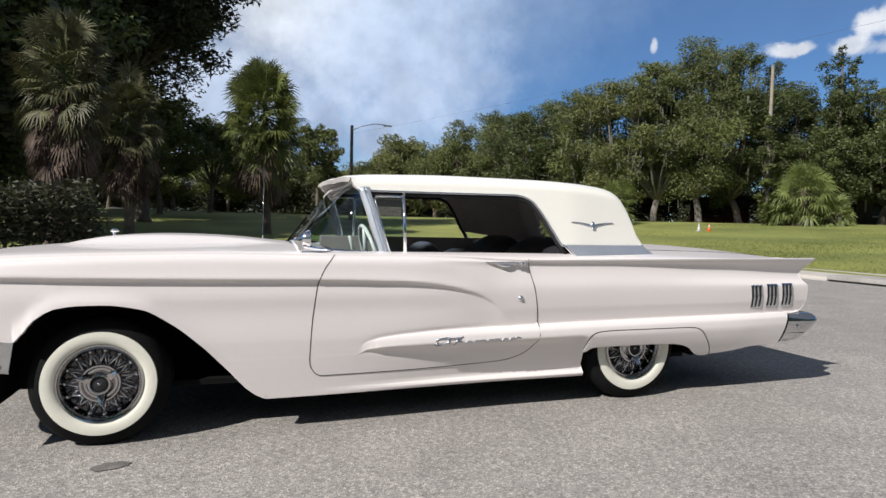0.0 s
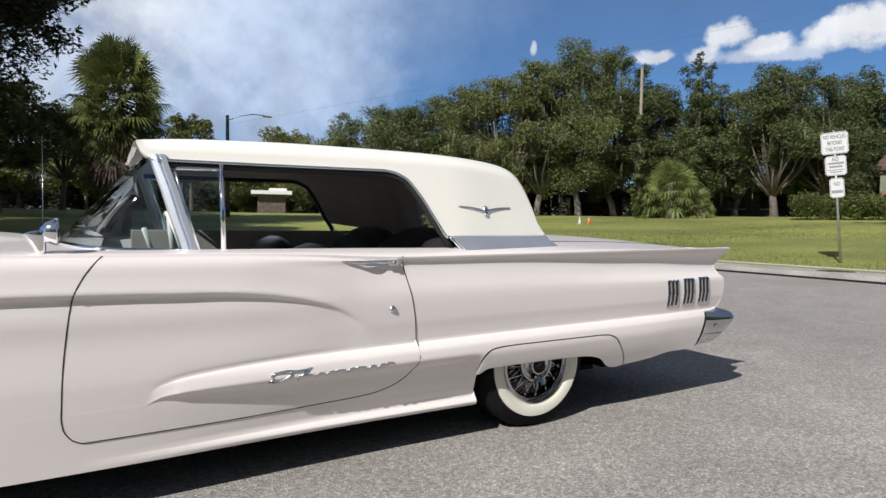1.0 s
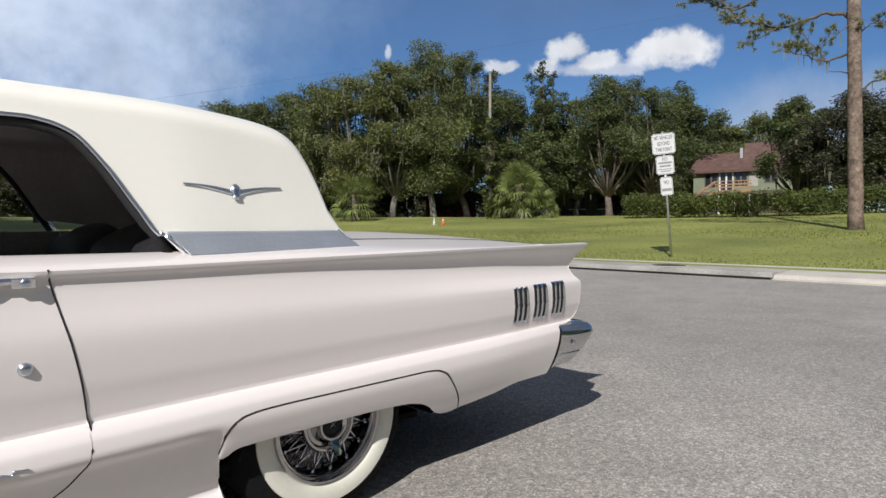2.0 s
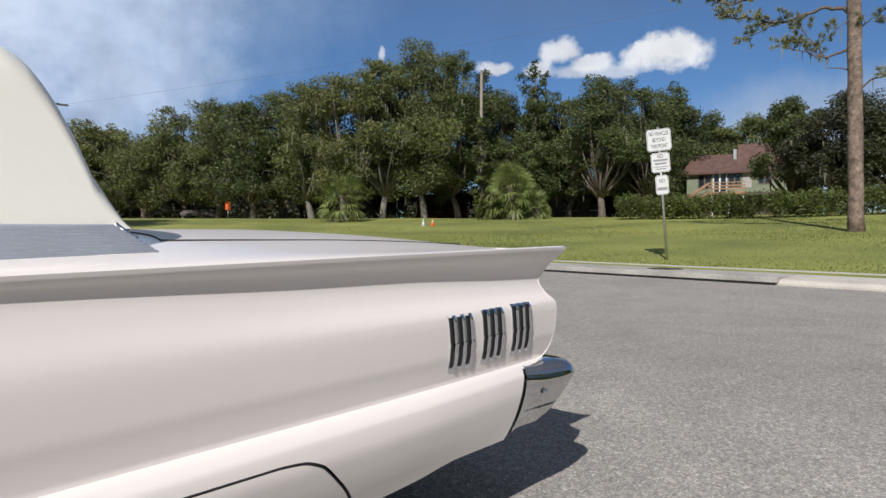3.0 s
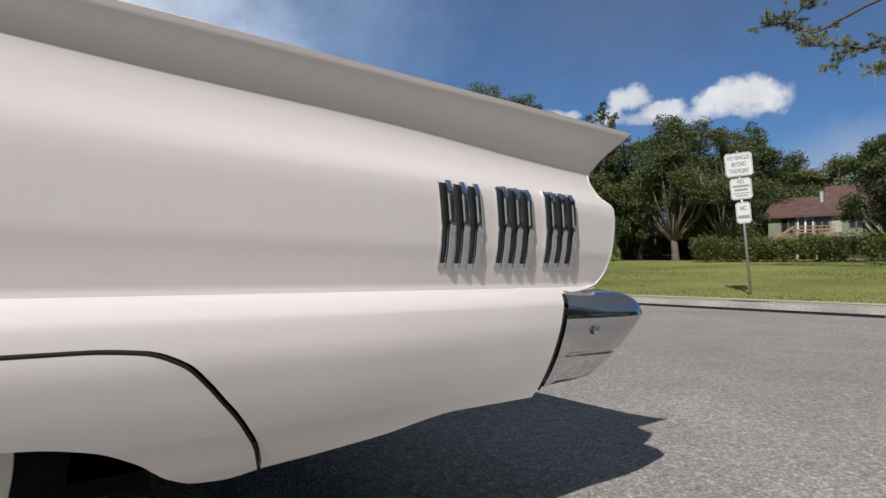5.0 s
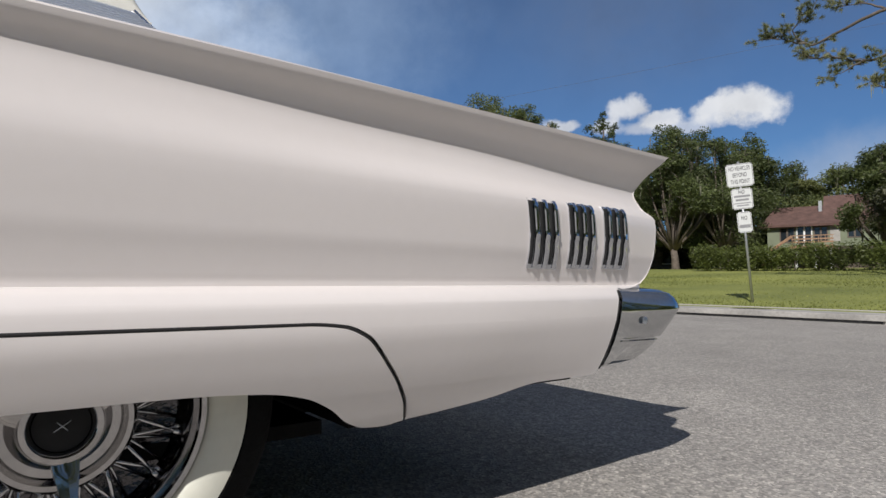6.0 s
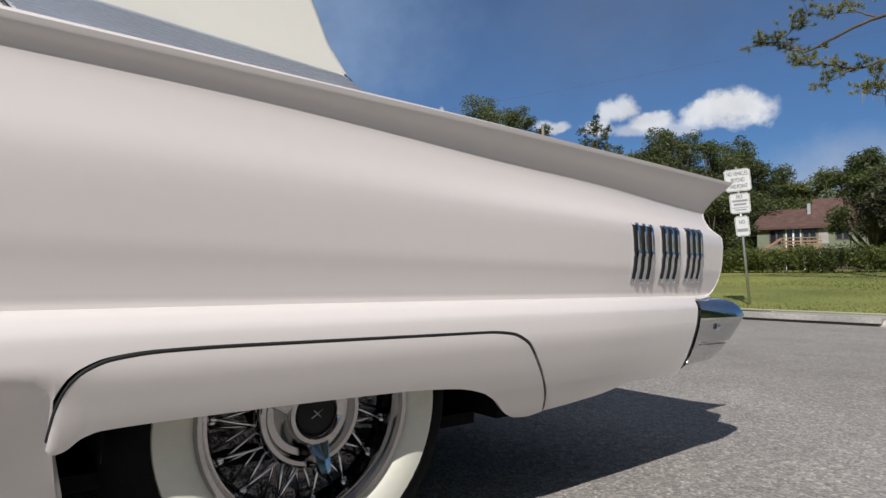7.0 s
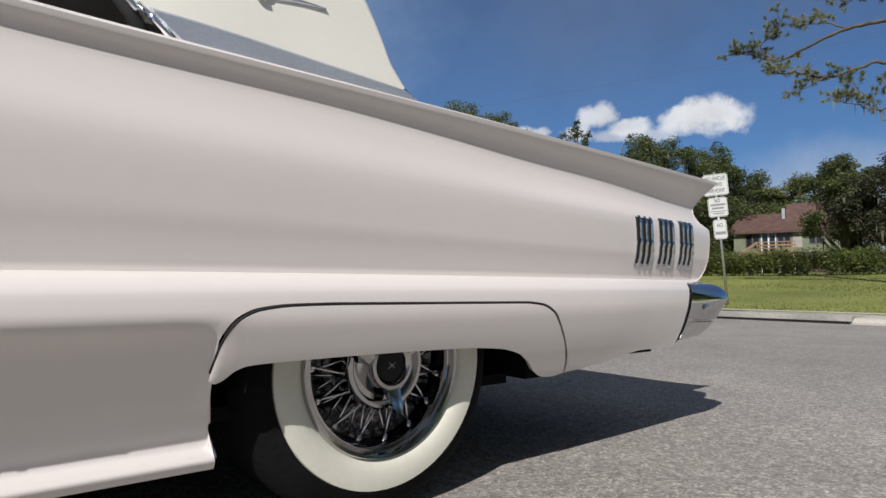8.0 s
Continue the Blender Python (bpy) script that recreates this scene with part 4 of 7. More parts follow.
    part("roof_emblem", bm, M["satin"], car, "satin silver winged emblem", smooth=True, angle=40)

# windscreen: wraps from pillar to pillar
base = pchip([(0.0, 1.285), (0.06, 1.11), (0.13, 0.985), (0.22, 0.915), (0.36, 0.865), (0.5, 0.845)])
base_y = pchip([(0.0, 0.150), (0.06, 0.158), (0.13, 0.205), (0.22, 0.36), (0.36, 0.67), (0.5, YC)])
topx = pchip([(0.0, 1.178), (0.06, 1.172), (0.13, 1.175), (0.22, 1.185), (0.36, 1.20), (0.5, 1.21)])
topy = pchip([(0.0, 0.225), (0.06, 0.29), (0.13, 0.37), (0.22, 0.48), (0.36, 0.72), (0.5, YC)])
verts, faces = [], []
us = np.linspace(0, 1, 57)
for u in us:
    m = min(u, 1 - u)
    flip = u > 0.5
    for t in np.linspace(0, 1, 9):
        x = float(base(m)) * (1 - t) + float(topx(m)) * t - 0.02 * math.sin(math.pi * t)
        y = float(base_y(m)) * (1 - t) + float(topy(m)) * t
        z = (0.893 + 0.022 * min(1, m / 0.2)) * (1 - t) + (1.235 + 0.05 * min(1, m / 0.25)) * t
        verts.append((x, 2 * YC - y if flip else y, z))
for i in range(len(us) - 1):
    for k in range(8):
        faces.append((i * 9 + k, i * 9 + k + 1, (i + 1) * 9 + k + 1, (i + 1) * 9 + k))
ws = link("windscreen", verts, faces, M["screen"], car, "green-tinted wrap-round windscreen")
ws.visible_shadow = False
rim = [verts[i * 9] for i in range(len(us))]
v, f = tube([(x, y, z - 0.002) for x, y, z in rim], 0.009, 6)
link("windscreen_trim", v, f, M["chrome"], car, "chrome windscreen surround")
rim = [verts[i * 9 + 8] for i in range(len(us))]
v, f = tube(rim, 0.010, 6)
link("windscreen_trim", v, f, M["lining"], car, "dark header trim")
bm = bmesh.new()
vs = [bm.verts.new(p) for p in ((2.868, YC - 0.5, 1.225), (2.868, YC + 0.5, 1.225), (2.964, YC + 0.5, 0.985), (2.964, YC - 0.5, 0.985))]
bm.faces.new(vs)
bmesh.ops.solidify(bm, geom=bm.faces[:], thickness=0.004)
g = part("rear_window", bm, M["glass"], car, "clear rear window")
g.visible_shadow = False

# cream valance that carries the roof's foot out over the deck below the rear window
verts, faces = [], []
for t in np.linspace(0, 1, 33):
    y = 0.300 + (2 * YC - 0.60) * t
    reach = 0.12 * max(0.0, math.sin(math.pi * t)) ** 0.2
    for dx, z in ((-0.05, 0.952), (reach * 0.5, 0.946), (reach - 0.012, 0.943), (reach, 0.939), (reach + 0.002, 0.905), (-0.05, 0.900)):
        verts.append((2.972 + dx, y, z - 0.008 - 0.010 * (1 - max(0.0, math.sin(math.pi * t)) ** 0.3)))
for i in range(32):
    for k in range(5):
        faces.append((i * 6 + k, i * 6 + k + 1, (i + 1) * 6 + k + 1, (i + 1) * 6 + k))
aim_out(link("roof_foot", verts, faces, M["roof"], car, "cream valance below the rear window", merge=0.0003, angle=40))

# interior
boxed("floor_pan", (0.2, 3.3, 0.16, 2 * YC - 0.16, 0.235, 0.26), M["under"], car)
boxed("firewall", (0.80, 0.84, 0.16, 2 * YC - 0.16, 0.26, 0.86), M["under"], car)
boxed("dashboard", (0.90, 1.10, 0.20, 2 * YC - 0.20, 0.70, 0.90), M["vinyl"], car, "black padded dashboard", 0.03)
boxed("parcel_shelf", (2.55, 2.92, 0.2, 2 * YC - 0.2, 0.86, 0.89), M["vinyl"], car, bevel=0.008)
for side in (False, True):
    my = (lambda y: 2 * YC - y) if side else (lambda y: y)
    y0, y1 = sorted((my(0.185), my(0.205)))
    top = 0.952 if side else 0.875
    boxed("door_trim_panel", (1.15, 2.42, y0, y1, 0.26, top), M["panel_in"], car, "beige interior trim panel", 0.006)
    boxed("quarter_trim_panel", (2.424, 2.75, y0, y1, 0.56, top), M["panel_in"], car, "beige interior trim panel", 0.006)


def seat_back(name, x, y0, y1, z0, z1, lean, rear=False):
    """A padded seat back with a rounded top."""
    verts, faces = [], []
    ys = np.linspace(y0, y1, 15)
    for y in ys:
        e = abs((y - (y0 + y1) / 2) / ((y1 - y0) / 2))
        h = z1 - (0.07 if not rear else 0.06) * e ** 4
        prof = [(-0.06, z0), (-0.075, z0 + 0.2), (-0.06 + lean * 0.6, h - 0.06), (-0.03 + lean, h - 0.015), (0.01 + lean, h), (0.05 + lean, h - 0.02), (0.075 + lean * 0.8, h - 0.08), (0.09, z0 + 0.15), (0.09, z0)]
        for dx, z in prof:
            verts.append((x + dx, y, z))
    n = len(prof)
    for i in range(len(ys) - 1):
        for k in range(n - 1):
            faces.append((i * n + k, (i + 1) * n + k, (i + 1) * n + k + 1, i * n + k + 1))
    faces += [tuple(range(n)), tuple(range((len(ys) - 1) * n, len(ys) * n))[::-1]]
    return link(name, verts, faces, M["vinyl"], car, "black vinyl seat back", angle=60)


seat_back("front_seat", 1.78, 0.27, 0.85, 0.45, 0.905, 0.10)
seat_back("front_seat", 1.78, 1.06, 1.64, 0.45, 0.925, 0.10)
seat_back("rear_seat", 2.36, 0.24, 0.93, 0.45, 0.985, 0.12, True)
seat_back("rear_seat", 2.36, 0.98, 1.67, 0.45, 0.985, 0.12, True)
for y0 in (0.27, 1.06):
    boxed("seat_cushion", (1.22, 1.78, y0, y0 + 0.58, 0.38, 0.52), M["vinyl"], car, "black vinyl seat cushion", 0.04)
boxed("seat_cushion", (1.98, 2.42, 0.24, 1.67, 0.38, 0.52), M["vinyl"], car, "black vinyl rear cushion", 0.04)
boxed("console", (1.0, 2.0, 0.88, 1.03, 0.26, 0.56), M["vinyl"], car, "black centre console", 0.02)


def steering():
    c = Vector((1.315, 0.55, 0.842))
    ax = Vector((0.956, 0.0, 0.292)).normalized()
    a = ax.cross(Vector((0, 1, 0))).normalized()
    b = ax.cross(a)
    ring = [c + a * (0.20 * math.cos(t)) + b * (0.20 * math.sin(t)) for t in np.linspace(0, 2 * math.pi, 41)]
    v, f = tube(ring, 0.012, 8, False)
    sw = link("steering_wheel", v, f, M["ivory"], car, "ivory steering wheel with chrome horn ring")
    for t in (0.25, math.pi - 0.25):
        p = c + a * (0.19 * math.cos(t)) + b * (0.19 * math.sin(t))
        v, f = tube([c - ax * 0.03, p], [0.014, 0.011], 8)
        link("spoke", v, f, M["ivory"], sw)
    v, f = tube([c, c - ax * 0.45], [0.03, 0.035], 10)
    link("steering_column", v, f, M["ivory"], car, "ivory steering column")
    v, f = tube([c - ax * 0.10 - Vector((0, 0.03, 0)), c + Vector((-0.15, -0.12, 0.13))], [0.008, 0.010], 6)
    link("turn_signal_lever", v, f, M["ivory"], car)


steering()
# ------------------------------------------------------------------ the car: wheels and small trim
def wheel(cx, cy, mirror, k):
    """Tyre with a wide white band, chrome wire cover and three-eared hub cap. cy: plane of the outer face."""
    R, Z = 0.318, 0.314 * k
    s = -1 if not mirror else 1                 # outward direction in y
    w = empty("wheel", "", "", at=(cx, cy, Z))
    w.parent = car
    w["label"] = "whitewall tyre on a chrome wire wheel"

    def turned(name, prof, material, label="", angle=35):
        v, f = lathe([(r, a * s) for r, a in prof], (0, 0, 0), 72)
        return link(name, v, f, material, w, label, merge=0.0003, angle=angle)

    turned("tyre", [(0.175, -0.02), (0.185, 0.012), (0.215, 0.022), (0.256, 0.020), (0.2575, 0.024), (0.270, 0.020), (0.290, 0.010), (0.303, -0.004), (0.313, -0.018), (R, -0.035), (R, -0.16), (0.305, -0.185), (0.26, -0.205), (0.18, -0.20)], M["rubber"], "black tyre")
    turned("whitewall", [(0.191, 0.010), (0.194, 0.0145), (0.204, 0.0215), (0.219, 0.0255), (0.239, 0.0265), (0.254, 0.0245), (0.256, 0.0195)], M["whitewall"], "wide white sidewall band")
    turned("rim", [(0.195, 0.006), (0.196, 0.016), (0.191, 0.0225), (0.184, 0.021), (0.179, 0.010), (0.174, 0.012), (0.170, 0.006), (0.168, 0.000)], M["wheel_chrome"], "polished chrome rim", 50)
    turned("barrel", [(0.1685, 0.001), (0.163, -0.02), (0.161, -0.036)], M["dish"], "dark wheel barrel")
    turned("backing_dish", [(0.162, -0.035), (0.12, -0.048), (0.06, -0.03), (0.0, -0.03)], M["dish"])
    turned("hub_ring", [(0.074, 0.000), (0.078, 0.012), (0.083, 0.018), (0.090, 0.018), (0.095, 0.012), (0.096, -0.004), (0.090, -0.012)], M["wheel_chrome"], "chrome hub ring", 40)
    turned("hub_dish", [(0.076, 0.004), (0.064, 0.004), (0.055, 0.012), (0.050, 0.026)], M["wheel_chrome"], "chrome hub cone", 40)
    turned("cap_ring", [(0.052, 0.020), (0.052, 0.034), (0.049, 0.040), (0.042, 0.041), (0.037, 0.036), (0.035, 0.030)], M["wheel_chrome"], "chrome cap ring", 40)
    turned("cap_badge", [(0.0345, 0.031), (0.028, 0.034), (0.0, 0.0355)], M["black"], "black enamel hub badge")
    for tilt, reach in ((0.6, 0.012), (-0.75, 0.009)):
        c, d = math.cos(tilt) * reach, math.sin(tilt) * reach
        v, f = tube([(-c, s * 0.0362, -d), (c, s * 0.0362, d)], 0.0007, 5)
        link("badge_mark", v, f, M["satin"], w, "thin silver mark")
    # wire spokes, crossing in pairs, each with its nipple at the rim
    for n in range(15):
        a = 2 * math.pi * n / 15
        for d, o in ((-0.24, 0.0), (0.24, -0.006)):
            p0 = (0.082 * math.cos(a), s * (0.004 + o), 0.082 * math.sin(a))
            p1 = (0.166 * math.cos(a + d), s * (-0.008 + o), 0.166 * math.sin(a + d))
            q = tuple(p0[i] + (p1[i] - p0[i]) * 0.86 for i in range(3))
            v, f = join([tube([p0, p1], 0.0028, 6), tube([q, p1], 0.0050, 8)])
            link("spoke", v, f, M["spoke"], w)
    for n in range(30):
        a = 2 * math.pi * (n + 0.5) / 30
        p0 = (0.070 * math.cos(a), s * -0.020, 0.070 * math.sin(a))
        b = a + (0.22 if n % 2 else -0.22)
        p1 = (0.160 * math.cos(b), s * -0.030, 0.160 * math.sin(b))
        v, f = tube([p0, p1], 0.0026, 4)
        link("inner_spoke", v, f, M["spoke"], w)
    # three-eared knock-off
    for n in range(3):
        bm = bmesh.new()
        a = -math.pi / 2 + 0.12 + n * 2 * math.pi / 3
        ca, sa = math.cos(a), math.sin(a)
        rows = []
        for r, h, o in ((0.040, 0.0190, 0.034), (0.060, 0.0165, 0.040), (0.080, 0.0130, 0.047), (0.097, 0.0095, 0.053)):
            rows.append([bm.verts.new((r * ca - h * t * sa, s * (o + e), r * sa + h * t * ca)) for t, e in ((-1, -0.014), (-0.92, -0.002), (0.0, 0.004), (0.92, -0.002), (1, -0.014))])
        for p, q in zip(rows[:-1], rows[1:]):
            for j in range(4):
                bm.faces.new((p[j], p[j + 1], q[j + 1], q[j]))
        bm.faces.new(rows[-1])
        bmesh.ops.recalc_face_normals(bm, faces=bm.faces[:])
        part("knock_off_ear", bm, M["wheel_chrome"], w, "chrome knock-off ear", smooth=True, angle=40)
    w.scale = (k, k, k)
    return w


for side in (False, True):
    my = (lambda y: 2 * YC - y) if side else (lambda y: y)
    wheel(-0.020, my(0.078), side, 0.928)
    wheel(2.880, my(0.126), side, 1.015)

# wheel houses and underside, blackened to carry the shade under the car
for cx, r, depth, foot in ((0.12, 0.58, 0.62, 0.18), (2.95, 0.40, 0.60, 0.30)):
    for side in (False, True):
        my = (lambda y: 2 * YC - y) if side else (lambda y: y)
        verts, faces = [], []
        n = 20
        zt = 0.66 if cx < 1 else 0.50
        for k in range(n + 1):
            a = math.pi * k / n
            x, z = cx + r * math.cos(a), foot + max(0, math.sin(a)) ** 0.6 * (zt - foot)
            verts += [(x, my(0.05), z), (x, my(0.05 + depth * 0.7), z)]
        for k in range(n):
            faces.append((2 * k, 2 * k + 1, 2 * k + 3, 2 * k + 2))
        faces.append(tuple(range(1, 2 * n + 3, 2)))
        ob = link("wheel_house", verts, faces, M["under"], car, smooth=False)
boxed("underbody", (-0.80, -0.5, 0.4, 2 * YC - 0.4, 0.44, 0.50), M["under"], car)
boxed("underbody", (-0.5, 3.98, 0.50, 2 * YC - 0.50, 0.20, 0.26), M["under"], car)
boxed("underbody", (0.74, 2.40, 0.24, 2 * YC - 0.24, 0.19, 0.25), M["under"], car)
# added black boxes that fill the shade in the wheel wells
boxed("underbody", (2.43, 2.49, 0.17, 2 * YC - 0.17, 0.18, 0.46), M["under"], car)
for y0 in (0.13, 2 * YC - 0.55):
    boxed("inner_fender", (3.34, 3.40, y0, y0 + 0.42, 0.245, 0.47), M["under"], car, "rear wall of the wheel well, coloured black as shade")
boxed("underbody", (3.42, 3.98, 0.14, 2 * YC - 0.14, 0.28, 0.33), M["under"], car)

for side in (False, True):
    mir = (lambda y: 2 * YC - y) if side else (lambda y: y)
    on = lambda x, z, o=0.0: (x, mir(float(side_y(x, z)) - o), z)
    # louvre ornaments: three groups of three
    for g in range(3):
        for k in range(3):
            x0 = 3.7235 + g * 0.1355 + k * 0.0325
            drop = 0.005 - 0.003 * g
            bend = lambda z: x0 + 0.0115 * min(1, (0.714 - z) / 0.080) + 0.002 * max(0, (0.634 - z) / 0.072)
            verts, faces = [], []
            zs = np.concatenate([np.linspace(0.714, 0.640, 7), [0.636, 0.629], np.linspace(0.625, 0.560, 6)])
            # convex chrome bar, stepped at the knuckle, falling away into the slot before it
            ribs = ((-0.0145, -0.004), (-0.0142, 0.0018), (-0.0136, 0.0020), (-0.0132, 0.0002), (0.0008, 0.0002), (0.0016, 0.0040), (0.0040, 0.0062), (0.0110, 0.0058), (0.0150, 0.0030), (0.0160, -0.004))
            for z in zs:
                lower = z < 0.633
                for dx, o in ribs:
                    p = on(min(4.2, bend(z)), z, o * (0.72 if lower and o > 0.003 else 1.0) + (0.0016 if abs(z - 0.6325) < 0.005 and o > 0.001 else 0.0))
                    verts.append((p[0] + dx, p[1], p[2] - drop))
            m = len(ribs)
            for i in range(len(zs) - 1):
                for j in range(m - 1):
                    faces.append((i * m + j, i * m + j + 1, (i + 1) * m + j + 1, (i + 1) * m + j))
            faces += [tuple(range(m)), tuple(range(len(verts) - m, len(verts)))[::-1]]
            lv = link("louvre", verts, faces, M["louvre"], car, "chrome fender louvre with dark slot", merge=0.0001, angle=30)
            verts, faces = [], []
            for z in np.linspace(0.7085, 0.570, 19):
                wd = 0.0060 if z > 0.634 else 0.0044 - 0.0010 * (0.634 - z) / 0.066
                for dx, o in ((-0.0062 - wd, 0.0004), (-0.0062 - wd, 0.0026), (-0.0062 + wd, 0.0026), (-0.0062 + wd, 0.0004)):
                    p = on(min(4.2, bend(z)), z, o)
                    verts.append((p[0] + dx, p[1], p[2] - drop))
            for i in range(18):
                for j in range(3):
                    faces.append((i * 4 + j, i * 4 + j + 1, (i + 1) * 4 + j + 1, (i + 1) * 4 + j))
            link("slot", verts, faces, M["black"], lv)
    # door handle: slim pointed blade, a grip bowed out beneath it, and a square push-button block
    verts, faces = [], []
    st = np.linspace(0, 1, 25)
    for t in st:
        x = 1.838 + t * 0.200
        top = 0.8515
        low = top - 0.002 - 0.011 * min(1, t * 3.0)
        o = 0.004 + 0.016 * min(1, t * 2.5) ** 0.8
        y = float(side_y(x, 0.845))
        for dy, z in ((0.0, top), (-o * 0.7, top + 0.001), (-o, (top + low) / 2), (-o * 0.75, low), (0.0, low + 0.001)):
            verts.append((x, mir(y + dy), z))
    for i in range(len(st) - 1):
        for k in range(4):
            faces.append((i * 5 + k, i * 5 + k + 1, (i + 1) * 5 + k + 1, (i + 1) * 5 + k))
    faces += [tuple(range(5)), tuple(range(120, 125))[::-1]]
    h = link("door_handle", verts, faces, M["chrome"], car, "chrome door handle with push button", angle=40)
    verts, faces = [], []
    for t in np.linspace(0, 1, 17):
        x, b = 1.900 + 0.125 * t, math.sin(math.pi * t)
        y = float(side_y(x, 0.835))
        for dy, z in ((-0.003, 0.842), (-0.010 - 0.010 * b, 0.843 - 0.002 * b), (-0.012 - 0.012 * b, 0.838 - 0.008 * b), (-0.007 - 0.010 * b, 0.836 - 0.013 * b), (-0.001, 0.836 - 0.013 * b)):
            verts.append((x, mir(y + dy), z))
    for i in range(16):
        for k in range(4):
            faces.append((i * 5 + k, i * 5 + k + 1, (i + 1) * 5 + k + 1, (i + 1) * 5 + k))
    link("grip", verts, faces, M["chrome"], h, "bowed chrome grip", angle=50)
    yb = float(side_y(2.055, 0.84))
    y0, y1 = sorted((mir(yb + 0.004), mir(yb - 0.022)))
    boxed("button_block", (2.033, 2.078, y0, y1, 0.829, 0.853), M["chrome"], h, "", 0.004)
    w = -1 if not side else 1
    v, f = lathe([(0.0, 0.030 * w), (0.008, 0.030 * w), (0.010, 0.027 * w), (0.010, 0.0)], (2.058, mir(yb), 0.841), 20)
    link("push_button", v, f, M["satin"], h)
    # lock
    s = 1 if side else -1
    v, f = lathe([(0.0, s * 0.010), (0.009, s * 0.010), (0.012, s * 0.007), (0.015, s * 0.003), (0.016, 0.0)], (2.054, mir(float(side_y(2.054, 0.652))), 0.652), 20)
    link("door_lock", v, f, M["satin"], car, "bright key lock")
    # flowing bright script on the door spear, as plain strokes
    def stroke(pts, r, parent=None):
        p = [on(x, z, 0.004) for x, z in pts]
        v, f = tube(p, r, 6)
        return link("script_stroke", v, f, M["satin"], parent or car, "bright metal script ornament")
    top = stroke([(1.56, 0.432), (1.575, 0.443), (1.62, 0.446), (1.66, 0.442), (1.70, 0.446), (1.715, 0.451)], [0.003, 0.0045, 0.0055, 0.005, 0.004, 0.002])
    stroke([(1.64, 0.444), (1.628, 0.425), (1.60, 0.408), (1.57, 0.404), (1.555, 0.412), (1.575, 0.421)], 0.0045, top)
    stroke([(1.700, 0.444), (1.675, 0.424), (1.662, 0.408)], 0.0042, top)
    wave = []
    for k in range(120):
        t = k / 119
        x = 1.664 + t * 0.385
        tall = 0.016 if int(t * 9) in (0, 3, 5, 8) else 0.0
        wave.append((x + 0.006 * math.sin(t * 57), 0.416 + 0.014 * t + 0.0075 * math.cos(t * 57) + tall * max(0, math.sin(t * 9 % 1 * math.pi)) ** 3))
    stroke(wave, 0.0026, top)
    if side:
        continue
    # wing mirror: long foot, flared stem, round head
    verts, faces = [], []
    foot = []
    for t in np.linspace(0, 1, 15):
        x = 0.815 + t * 0.16
        w = 0.022 * math.sin(math.pi * min(0.97, t + 0.03)) ** 0.6
        foot.append([(x, mir(0.075 + w * math.cos(a)), 0.884 + 0.010 * max(0, math.sin(a)) * math.sin(math.pi * t) ** 0.5) for a in np.linspace(0, math.pi, 9)])
    for row in foot:
        verts += row
    for i in range(14):
        for k in range(8):
            faces.append((i * 9 + k, i * 9 + k + 1, (i + 1) * 9 + k + 1, (i + 1) * 9 + k))
    wm = link("wing_mirror", verts, faces, M["chrome"], car, "chrome wing mirror")
    v, f = tube([(0.858, mir(0.075), 0.888), (0.858, mir(0.075), 0.905), (0.852, mir(0.075), 0.935), (0.846, mir(0.075), 0.962), (0.845, mir(0.075), 0.966)], [0.013, 0.016, 0.027, 0.037, 0.034], 18)
    link("stem", v, f, M["chrome"], wm, "flared chrome stem")
    v, f = tube([(0.858, mir(0.075), 0.962), (0.872, mir(0.075), 0.962), (0.898, mir(0.075), 0.963), (0.906, mir(0.075), 0.963)], [0.022, 0.034, 0.044, 0.043], 22)
    link("mirror_head", v, f, M["chrome"], wm)
    v, f = lathe([(0.0, 0.0), (0.040, 0.0)], (0, 0, 0), 22)
    v = [(0.9066, mir(0.075) + a, 0.963 + c) for a, _, c in v]
    link("mirror_glass", v, f, M["mirror"], wm, "silvered mirror glass")
# small bonnet ornament on the scoop
zt = top_z(-0.13, YC)
v, f = join([tube([(-0.13, YC, zt - 0.01), (-0.13, YC, zt + 0.020)], [0.010, 0.006], 10), tube([(-0.150, YC, zt + 0.024), (-0.140, YC, zt + 0.028), (-0.12, YC, zt + 0.028), (-0.105, YC, zt + 0.025)], [0.004, 0.011, 0.011, 0.004], 12)])
link("bonnet_ornament", v, f, M["chrome"], car, "small chrome bonnet ornament")
# radio aerial on the far fender
v, f = tube([(0.725, 2 * YC - 0.2, 0.90), (0.725, 2 * YC - 0.2, 0.95), (0.728, 2 * YC - 0.2, 1.47)], [0.006, 0.0022, 0.0010], 8)
link("aerial", v, f, M["spoke"], car, "thin chrome radio aerial")
# boot lid gap
for side in (False, True):
    mir = (lambda y: 2 * YC - y) if side else (lambda y: y)
    path = [(3.085 + 0.02 * math.sin(t * 3), mir(0.62 - 0.30 * t), top_z(3.085, 0.62 - 0.30 * t) + 0.0005) for t in np.linspace(0, 1, 12)]
    path += [(3.12 + t * 0.95, mir(0.315 + 0.02 * t), top_z(3.12 + t * 0.95, 0.315) + 0.0005) for t in np.linspace(0, 1, 24)]
    v, f = tube(path, 0.0028, 5)
    link("boot_gap", v, f, M["black"], car, "dark boot lid gap")
v, f = lathe([(0.0, -0.004), (0.006, -0.004), (0.010, 0.0)], (4.120, 0.0135, 0.432), 16)
link("bumper_bolt", v, f, M["satin"], rear_bumper)
# ------------------------------------------------------------------ plants
EYE = Vector((2.88, -0.90, 0.876))            # a vantage by the tail, from which headings are given


